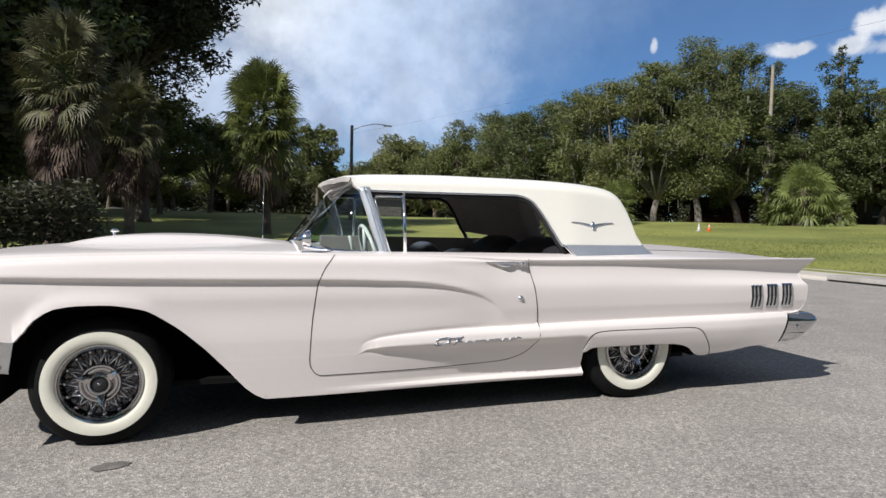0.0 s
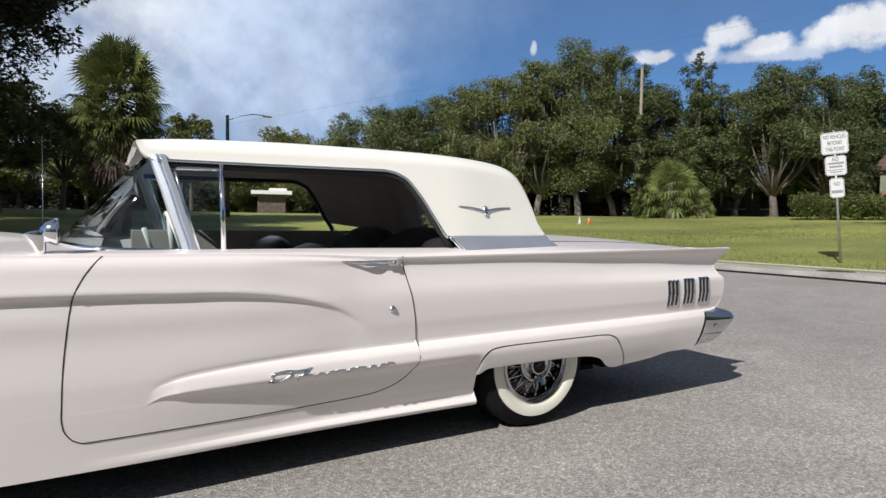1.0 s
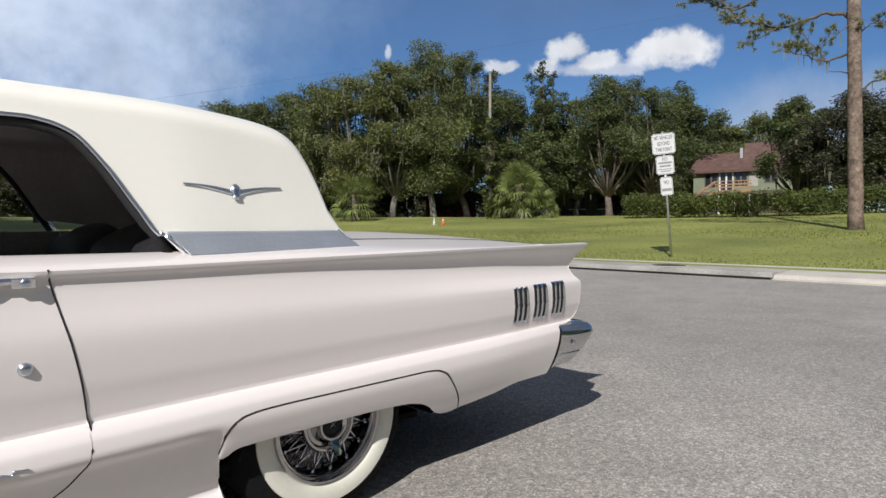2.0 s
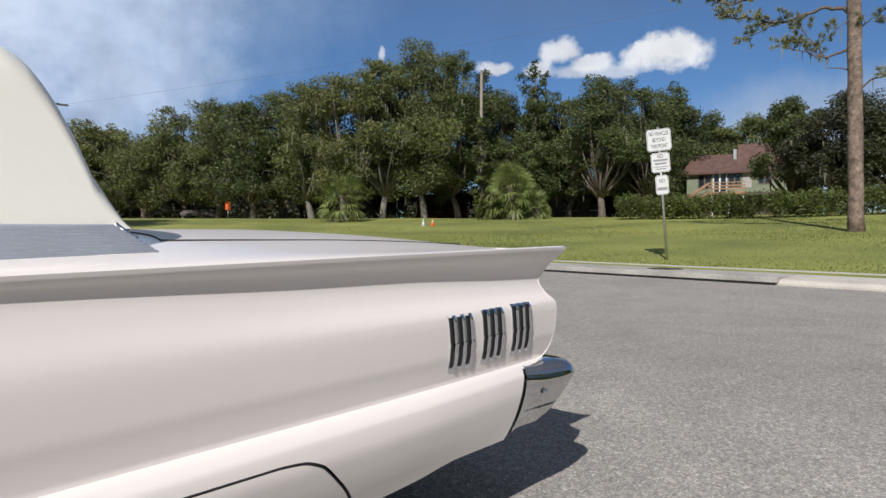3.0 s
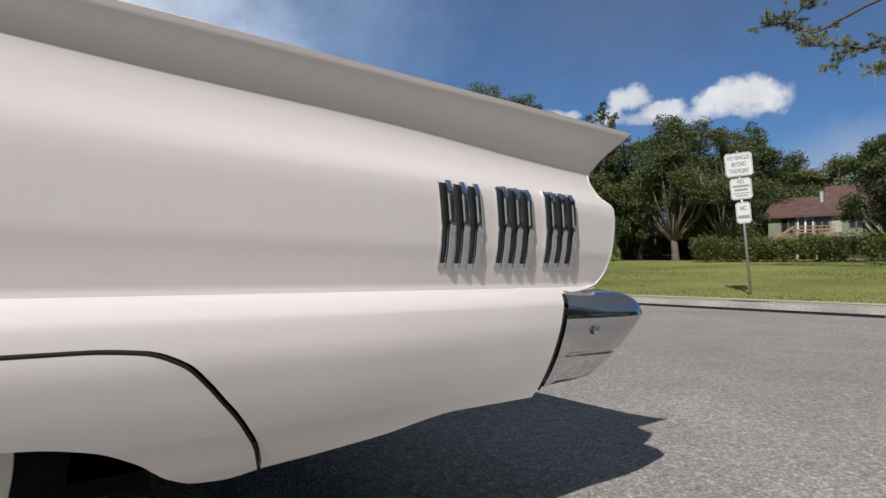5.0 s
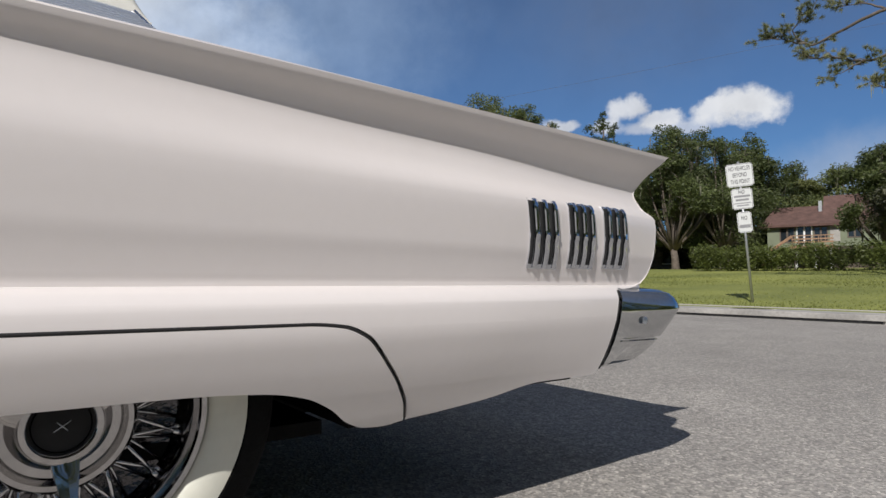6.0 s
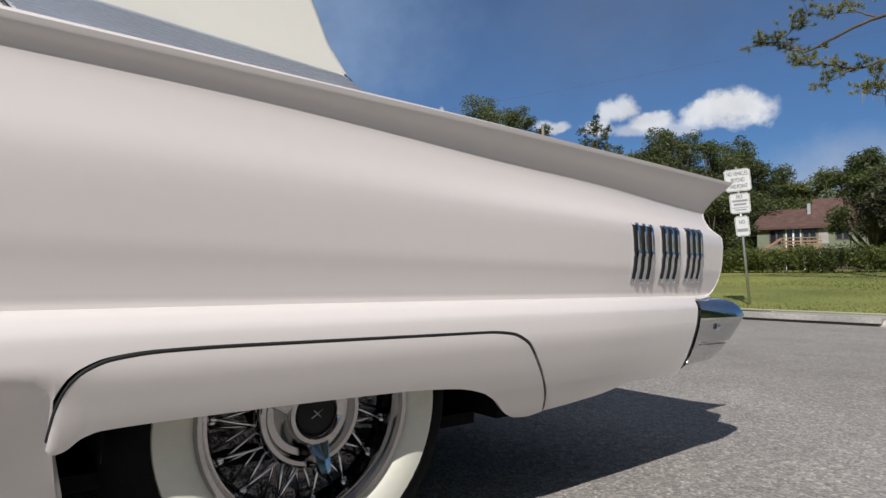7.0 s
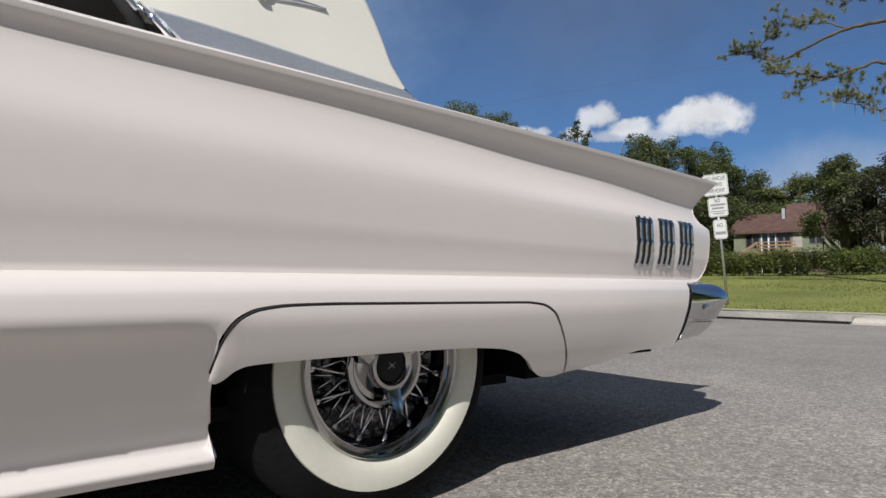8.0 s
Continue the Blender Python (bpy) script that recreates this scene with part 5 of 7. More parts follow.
def spot(az, r):
    """Ground point at a heading (degrees from +y towards +x) and distance."""
    a = radians(az)
    x, y = EYE.x + r * math.sin(a), EYE.y + r * math.cos(a)
    return Vector((x, y, lawn_z(x, y)))


def spot0(az, r):
    """The same from the place beside the door where the walk begins."""
    a = radians(az)
    x, y = 0.58 + r * math.sin(a), -2.94 + r * math.cos(a)
    return Vector((x, y, lawn_z(x, y)))


def leaf_cloud(rng, centres, radii, per, size, flat=0.5, squash=0.75):
    """Leaf blades scattered in clumps. Arrays of corner points, three to a leaf."""
    pts, sz = [], []
    for c, r in zip(centres, radii):
        n = max(8, int(per * r * r))
        d = rng.normal(size=(n, 3))
        d /= np.linalg.norm(d, axis=1)[:, None]
        d *= (rng.random(n) ** 0.38)[:, None] * r
        d[:, 2] *= squash
        pts.append(d + np.array(c))
        sz.append(size * (0.55 + 0.9 * rng.random(n)))
    p, s = np.concatenate(pts), np.concatenate(sz)
    n = len(p)
    u = rng.normal(size=(n, 3))
    u[:, 2] *= flat
    u /= np.linalg.norm(u, axis=1)[:, None]
    w = rng.normal(size=(n, 3))
    w -= (w * u).sum(1)[:, None] * u
    w /= np.linalg.norm(w, axis=1)[:, None]
    a, b = u * s[:, None], w * s[:, None] * 0.8
    return np.stack([p - a, p + a * 0.8 + b * 0.3, p + b], 1).reshape(-1, 3)


def quads(name, corners, material, parent, label="", sides=4):
    """One mesh of loose blades, sides corners to a blade."""
    n = len(corners) // sides
    me = bpy.data.meshes.new(name)
    me.vertices.add(n * sides)
    me.vertices.foreach_set("co", np.asarray(corners, np.float32).ravel())
    me.loops.add(n * sides)
    me.loops.foreach_set("vertex_index", np.arange(n * sides, dtype=np.int32))
    me.polygons.add(n)
    me.polygons.foreach_set("loop_start", np.arange(0, n * sides, sides, dtype=np.int32))
    me.update(calc_edges=True)
    me.materials.append(material)
    ob = new(name, me)
    if parent:
        ob.parent = parent
    if label:
        ob["label"] = label
    return ob


def broadleaf(seed, at, height, width, label, leaf="leaf", bare=0.22, size=0.13, leaves=17000, pads=24, moss=0, trunk=0.35, name="oak_tree", form="dome", bark="bark"):
    """A broadleaf tree: forked trunk, limbs that end in flattened pads of leaf clumps, gaps between them.
    form: dome; spires, two vine-hung columns; tiers, drooping layers."""
    rng = np.random.default_rng(seed)
    t = empty(name, label, "tree", at=at)
    H, W = height, width / 2
    zc, hz = H * (1 + bare) / 2, H * (1 - bare) / 2
    centres = []
    if form == "spires":
        for lx, top in ((-0.34 * W, H), (0.36 * W, H * 0.975)):
            for k in range(pads // 2):
                f = k / (pads / 2 - 1)
                centres.append((np.array([lx + rng.normal() * W * 0.10, rng.normal() * W * 0.15, top - W * 0.2 - f * (top - H * 0.25)]), W * (0.16 + 0.42 * f ** 0.7), 0.95))
    else:
        # the topmost pads mark the crown's height, the rest fill a dome
        crest = [(0.0, 0.0, 0.93), (0.34, 0.1, 0.84), (-0.36, -0.1, 0.80)]
        while len(centres) < pads:
            if len(centres) < 3:
                fx, fy, fz = crest[len(centres)]
                p = np.array([fx * W, fy * W, zc + hz * fz])
            else:
                d = rng.normal(size=3)
                d /= np.linalg.norm(d)
                k = 0.25 + 0.62 * rng.random() ** 0.6
                p = np.array([d[0] * W * k, d[1] * W * k, zc + d[2] * hz * k * 0.95])
            R = W * (0.32 + 0.18 * rng.random()) * (0.85 if len(centres) < 3 else 1.0)
            flat = 0.55 if form == "tiers" else 0.80
            p[2] = min(p[2], H - R * flat)
            if p[2] < H * bare + 0.3 and rng.random() < 0.7:
                continue
            centres.append((p, R, flat))
    cen, rad = [], []
    for p, R, flat in centres:
        for _ in range(11):
            d = rng.normal(size=3)
            d /= np.linalg.norm(d)
            k = 0.25 + 0.7 * rng.random()
            q = p + d * R * k * np.array([1.0, 1.0, flat])
            if form == "tiers":
                q[2] -= 0.25 * R * k * k
            cen.append(q)
            rad.append(R * (0.26 + 0.26 * rng.random()))
    per = leaves / max(0.01, sum(r * r for r in rad))
    quads("crown", leaf_cloud(rng, cen, rad, per, size), M[leaf], t, sides=3)
    chunks = []
    lean = rng.normal(size=2) * 0.03 * H
    fork = max(0.6, H * (bare + 0.10))
    chunks.append(tube([(0, 0, -0.3), (lean[0] * 0.2, lean[1] * 0.2, 0.25), (lean[0] * 0.4, lean[1] * 0.4, fork * 0.5), (lean[0], lean[1], fork)], [trunk * 1.6, trunk * 1.1, trunk, trunk * 0.85], 9))
    if form == "spires":
        for p, R, flat in (centres[0], centres[pads // 2]):
            chunks.append(tube([(lean[0], lean[1], fork - 0.2), (p[0], p[1], H * 0.5), tuple(p)], [trunk * 0.6, trunk * 0.4, trunk * 0.15], 6))
    else:
        for p, R, flat in centres:
            m = np.array([lean[0] + (p[0] - lean[0]) * 0.55, lean[1] + (p[1] - lean[1]) * 0.55, fork + (p[2] - fork) * 0.42]) + rng.normal(size=3) * 0.2
            chunks.append(tube([(lean[0], lean[1], fork - 0.3), tuple(m), tuple(p)], [trunk * 0.46, trunk * 0.28, trunk * 0.09], 6))
            for _ in range(3):
                d = rng.normal(size=3)
                d /= np.linalg.norm(d)
                e = p + d * R * np.array([1.0, 1.0, flat]) * 0.95
                chunks.append(tube([tuple(m + (p - m) * 0.6), tuple((p + e) / 2 + rng.normal(size=3) * 0.1), tuple(e)], [trunk * 0.15, trunk * 0.09, trunk * 0.03], 4))
    v, f = join(chunks)
    link("trunk", v, f, M[bark], t)
    if moss:
        out = []
        for _ in range(moss):
            i = int(rng.integers(len(cen)))
            d = rng.normal(size=3) * rad[i] * 0.6
            p = cen[i] + d
            L, w, a = 0.3 + 0.8 * rng.random(), 0.04 + 0.08 * rng.random(), rng.random() * math.pi
            dx, dy = math.cos(a) * w, math.sin(a) * w
            out += [p + (-dx, -dy, 0), p + (dx, dy, 0), p + (dx * 0.2, dy * 0.2, -L), p + (-dx * 0.3, -dy * 0.3, -L * 0.9)]
        tagged(quads("hanging_moss", np.array(out), M["moss"], t, "grey hanging moss"), kind="stuff")
    return t


def fan(rng, base, d, length, blades, droop, blade_len, width):
    """One fan-shaped palm leaf: corner points of its blades, and its stalk."""
    d = Vector(d).normalized()
    side = d.cross(Vector((0, 0, 1)))
    side = side.normalized() if side.length > 0.05 else Vector((1, 0, 0))
    up = side.cross(d)
    r = rng.normal() * 0.9
    side, up = side * math.cos(r) + up * math.sin(r), up * math.cos(r) - side * math.sin(r)
    tip = Vector(base) + d * length - Vector((0, 0, droop * length * 0.3))
    out = []
    for k in range(blades):
        a = radians(-115 + 230 * k / (blades - 1)) + rng.normal() * 0.03
        b = (d * math.cos(a) + side * math.sin(a)).normalized()
        fold = up * (0.12 - 0.1 * abs(math.sin(a)))
        L = blade_len * (0.75 + 0.25 * math.cos(a)) * (0.9 + 0.2 * rng.random())
        mid = tip + (b + fold) * (L * 0.55)
        end = tip + b * L - Vector((0, 0, droop * L * (0.35 + 0.3 * rng.random())))
        w = d.cross(b)
        w = (up.cross(b)).normalized() * width
        out += [tip, mid + w, end, mid - w]
    return out, tip


def palm(seed, at, height, crown, label, green=120, dead=80, trunk=0.17, blade=0.75, name="cabbage_palm", shag=0.0, frond="palm"):
    rng = np.random.default_rng(seed)
    t = empty(name, label, "palm tree", "palms of the park" if name == "cabbage_palm" else "palmettos by the wood", at=at)
    top = height - crown * 0.55
    bend = rng.normal(size=2) * 0.03 * height
    path = [(bend[0] * s * s, bend[1] * s * s, top * s - 0.2 * (1 - s)) for s in np.linspace(0, 1, 12)]
    shaft = [(x, y, z if not shag else min(z, top - 0.75 * shag + 0.02 * i)) for i, (x, y, z) in enumerate(path)]
    v, f = tube(shaft, [trunk * (1.25 if s < 0.08 else 1.0) * (1 + 0.08 * (i % 2)) for i, s in enumerate(np.linspace(0, 1, 12))], 10)
    link("trunk", v, f, M["bark"], t)
    head = Vector(path[-1])
    stalks = []
    for kind, n in (("green", green), ("dead", dead)):
        pts = []
        for k in range(n):
            a = k * 2.39996 + rng.normal() * 0.2
            el = radians(85 - 135 * (k / n) ** 0.9) if kind == "green" else radians(-48 - 36 * rng.random())
            d = (math.cos(a) * math.cos(el), math.sin(a) * math.cos(el), math.sin(el))
            drop = (0.35 + 0.5 * (k / n)) if kind == "green" else 0.9
            ln = crown * ((0.14 + 0.30 * rng.random() ** 0.7) if shag else (0.30 + 0.14 * rng.random()))
            low = rng.random() * crown * (0.12 if kind == "green" else 0.32)
            if shag:
                low = shag * (0.75 * k / n if kind == "green" else 0.35 + 0.65 * rng.random())
                if kind == "green":
                    el = radians(80 - 150 * (k / n) ** 0.8)
                    d = (math.cos(a) * math.cos(el), math.sin(a) * math.cos(el), math.sin(el))
            q, tip = fan(rng, head - Vector((0, 0, low)), d, ln, 20 if shag else 15, drop, blade * crown * (0.32 if shag else 0.36) * (0.8 + 0.4 * rng.random()), (0.014 + 0.006 * crown) if shag else (0.020 + 0.008 * crown))
            pts += [tuple(p) for p in q]
            if kind == "green":
                stalks.append(tube([tuple(head - Vector((0, 0, low))), tuple(tip)], [0.02, 0.012], 4))
        quads("fronds" if kind == "green" else "dead_fronds", np.array(pts), M[frond if kind == "green" else "palm_dead"], t, "" if kind == "green" else "brown hanging dead fronds")
    v, f = join(stalks)
    tagged(link("leaf_stalk", v, f, M["palm"], t), kind="stuff")
    return t


def hedge(name, a, b, depth, height, seed, label, leaf="leaf"):
    rng = np.random.default_rng(seed)
    a, b = Vector(a), Vector(b)
    t = empty(name, label, "hedge", at=a)
    n = int((b - a).length * height * 24)
    nrm = (b - a).cross(Vector((0, 0, 1))).normalized()
    cen, rad = [], []
    for _ in range(n):
        s = rng.random()
        p = (b - a) * s + nrm * (rng.random() - 0.5) * depth
        x, y = a.x + p.x, a.y + p.y
        z = lawn_z(x, y) - a.z + 0.15 + (height - 0.35) * rng.random() ** 0.7 + 0.12 * math.sin(s * 40)
        cen.append((p.x, p.y, z))
        rad.append(0.32 + 0.22 * rng.random())
    quads("foliage", leaf_cloud(rng, cen, rad, 330, 0.085, squash=1.0), M[leaf], t, sides=3)
    chunks = []
    for k in range(max(3, int((b - a).length / 1.2))):
        p = (b - a) * ((k + 0.5) / max(3, int((b - a).length / 1.2)))
        z0 = lawn_z(a.x + p.x, a.y + p.y) - a.z
        chunks.append(tube([(p.x, p.y, z0 - 0.1), (p.x + 0.1, p.y, z0 + height * 0.6)], [0.05, 0.02], 5))
    v, f = join(chunks)
    tagged(link("stem", v, f, M["bark"], t), kind="stuff")
    return t


def up_to(az, r, rise):
    """Height over the ground at spot(az, r) of a crown that stands rise / 1043 of its distance above eye level."""
    d = r * math.cos(radians(az - 43.26))
    return EYE.z + rise / 1043 * d - spot(az, r).z


OAK = "tall live oak, dark green leaves with grey moss, beyond the lawn"
FAR = "leafy green broadleaf tree at the far side of the lawn"
#        heading, distance, height over eye level, width, leaf, moss, form
WOODS = [
    (9.6, 66, 146, 8, "leaf_sunny", 0, "dome"), (13.4, 74, 192, 10, "leaf_sunny", 0, "dome"), (16.6, 68, 178, 9, "leaf", 0, "dome"),
    (19.8, 64, 218, 10, "leaf", 60, "dome"), (22.6, 62, 236, 9, "leaf", 100, "dome"), (25.6, 58, 230, 9, "leaf_deep", 120, "dome"),
    (28.2, 60, 250, 8, "leaf", 160, "tiers"), (31.0, 57, 264, 9, "leaf", 220, "dome"), (34.2, 55, 276, 9, "leaf_sunny", 320, "tiers"),
    (37.6, 56, 304, 9, "leaf", 320, "dome"), (41.8, 57, 338, 12, "leaf", 300, "dome"), (45.2, 58, 312, 8, "leaf_deep", 140, "dome"),
    (48.8, 60, 252, 8, "leaf_deep", 60, "dome"), (52.9, 56, 298, 6.5, "leaf_deep", 40, "spires"), (52.6, 60, 240, 8, "leaf_deep", 60, "dome"), (55.6, 62, 232, 7, "leaf", 60, "tiers"),
    (58.8, 54, 274, 8.5, "leaf_deep", 160, "dome"), (62.4, 60, 258, 8, "leaf_deep", 80, "dome"), (60.6, 66, 268, 9, "leaf_deep", 60, "dome"), (64.6, 78, 256, 12, "leaf_deep", 60, "dome"),
    (68.2, 92, 190, 9, "leaf_sunny", 0, "dome"), (71.2, 92, 205, 10, "leaf", 0, "dome"),
    (74.2, 54, 236, 7.0, "leaf_deep", 60, "tiers"), (78.4, 50, 250, 8, "leaf_dark", 60, "tiers"), (82.0, 50, 226, 9, "leaf_deep", 60, "tiers"), (86.0, 56, 226, 11, "leaf_deep", 0, "dome"),
]
for i, (az, r, yp, wd, lf, ms, form) in enumerate(WOODS):
    at = spot(az, r)
    pale = ms > 200
    wood = broadleaf(20 + i, at, up_to(az, r, yp), wd, OAK if ms > 100 else FAR, lf, bare=0.05 if r < 70 else 0.03, moss=ms, size=0.128 if r < 70 else 0.18,
                     leaves=int(4500 * wd + (14000 if yp > 300 else 0)), pads=int(20 + wd * 1.8), trunk=0.3, form=form, bark="bark_pale" if pale else "bark")
    tagged(wood, group="trees along the far side of the lawn")
# second row and undergrowth that close the foot of the wood, coloured as its shade
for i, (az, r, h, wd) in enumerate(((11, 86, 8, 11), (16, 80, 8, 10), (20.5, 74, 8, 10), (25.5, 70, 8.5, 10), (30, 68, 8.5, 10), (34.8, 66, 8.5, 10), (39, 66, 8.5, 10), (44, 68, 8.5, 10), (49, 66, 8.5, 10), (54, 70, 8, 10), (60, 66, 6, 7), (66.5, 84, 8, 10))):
    wood = broadleaf(60 + i, spot(az, r), h, wd, "dark shrubs under the trees, shade put into their leaf colour", "leaf_dark", bare=0.0, size=0.20, leaves=11000, pads=20, trunk=0.10, name="shrub")
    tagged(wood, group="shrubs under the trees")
# dark oaks and palms beyond the bonnet; the oaks' shade is in their leaf colour
DARK = "large dark oak coloured as in deep shade, with hanging moss"
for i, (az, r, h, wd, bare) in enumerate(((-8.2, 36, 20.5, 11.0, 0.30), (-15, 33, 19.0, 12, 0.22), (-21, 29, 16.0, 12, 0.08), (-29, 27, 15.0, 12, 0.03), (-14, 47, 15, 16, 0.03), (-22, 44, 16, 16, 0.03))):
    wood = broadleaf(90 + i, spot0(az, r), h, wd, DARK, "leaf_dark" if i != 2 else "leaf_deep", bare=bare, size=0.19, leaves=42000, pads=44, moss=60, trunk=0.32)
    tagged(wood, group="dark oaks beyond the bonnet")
for i, (az, r, h, wd) in enumerate(((-1.5, 66, 6.5, 8), (-3.0, 50, 7.5, 7), (-7.0, 46, 8.5, 8), (-12, 42, 9, 9), (3.5, 70, 7.0, 8), (6.6, 60, 9.0, 6), (-6, 64, 5.5, 8), (-11, 62, 6, 9))):
    broadleaf(110 + i, spot0(az, r), h, wd, FAR, "leaf", bare=0.22, size=0.17, leaves=14000, pads=20, moss=20, trunk=0.18)
# more undergrowth, its shade put into the leaf colour
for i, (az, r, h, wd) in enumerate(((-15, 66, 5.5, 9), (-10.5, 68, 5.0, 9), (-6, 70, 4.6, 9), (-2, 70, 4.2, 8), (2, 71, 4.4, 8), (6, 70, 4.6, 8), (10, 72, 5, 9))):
    wood = broadleaf(160 + i, spot0(az, r), h, wd, "dark shrubs under the trees, shade put into their leaf colour", "leaf_dark", bare=0.0, size=0.20, leaves=8000, pads=18, trunk=0.10, name="shrub")
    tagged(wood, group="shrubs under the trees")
palm(5, spot0(2.0, 28.2), 8.1, 3.3, "tall cabbage palm with green fronds and hanging dead skirt", shag=2.6, green=230, dead=130)
# two palms whose shade is put into the frond colour
palm(6, spot0(-14.9, 20.5), 7.3, 2.5, "cabbage palm with shade-darkened fronds and a brown skirt", shag=2.3, green=130, dead=280, frond="palm_shade")
palm(7, spot0(-9.4, 24.0), 6.3, 2.3, "cabbage palm with shade-darkened fronds and a brown skirt", shag=2.1, green=110, dead=240, frond="palm_shade")
# far woods that close the horizon, all round
def far_woods():
    rng = np.random.default_rng(400)
    cen, rad = [], []
    for k in range(900):
        az = rng.random() * 360
        r = 118 + 30 * rng.random()
        p = spot(az, r)
        cen.append((p.x, p.y, 2.0 + 8.5 * rng.random() ** 1.3))
        rad.append(2.2 + 1.6 * rng.random())
    # nearer dark clumps back the gaps under the trees, coloured as shade
    for k in range(560):
        p = spot(-24 + 100 * rng.random(), 92 + 9 * rng.random())
        cen.append((p.x, p.y, p.z + 0.2 + 3.6 * rng.random()))
        rad.append(1.5 + 0.8 * rng.random())
    t = empty("far_woods", "distant belt of woods round the park, leaves darkened as shade", "woods", kind="stuff")
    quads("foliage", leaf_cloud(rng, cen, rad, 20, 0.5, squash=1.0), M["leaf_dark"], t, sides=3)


far_woods()


def unseen_woods():
    """An unseen belt of trees, added across the road to block low skylight."""
    rng = np.random.default_rng(401)
    cen, rad = [], []
    for k in range(420):
        x = -34 + 76 * rng.random()
        cen.append((x, -19 - 5 * rng.random(), 0.6 + 9.4 * rng.random()))
        rad.append(1.1 + 0.9 * rng.random())
    t = empty("unseen_woods", "unseen belt of trees added across the road to dim low skylight", "woods", kind="stuff")
    quads("foliage", leaf_cloud(rng, cen, rad, 36, 0.34, squash=1.0), M["leaf"], t, sides=3)


unseen_woods()
# low palmettos in front of the wood
palm(8, spot(50.2, 45.5), 4.7, 3.8, "wide low palmetto clump with bright fan leaves", green=64, dead=14, trunk=0.2, name="palmetto", frond="palm_bright")
palm(9, spot(48.6, 46.0), 2.6, 2.6, "low palmetto with bright fan leaves", green=60, dead=4, trunk=0.12, name="palmetto", frond="palm_bright")
palm(10, spot(52.2, 45.2), 2.4, 2.6, "low palmetto with bright fan leaves", green=60, dead=8, trunk=0.12, name="palmetto", frond="palm_bright")
palm(11, spot(33.8, 44), 3.8, 3.4, "palmetto with yellow-green fan leaves", green=40, dead=6, trunk=0.16, name="palmetto", frond="palm_bright")
hedge("hedge", spot(60.5, 41), spot(84, 41.5), 1.8, 1.55, 3, "long clipped green hedge in front of the house", "leaf_bright")
hedge("hedge", spot0(-32, 17), spot0(-12.6, 18.5), 1.6, 1.75, 4, "dark garden hedge with a sunlit top", "leaf_dark")
# vine at the foot of the pole
broadleaf(140, spot(47.3, 45.4), 3.4, 2.1, "bright green vine at the foot of the pole", "leaf_bright", bare=0.0, size=0.13, leaves=3000, pads=12, trunk=0.05, name="vine")
broadleaf(141, spot(47.25, 45.6), 8.0, 1.5, "bright green vine climbing the pole", "leaf", bare=0.30, size=0.12, leaves=2600, pads=14, trunk=0.04, name="vine")


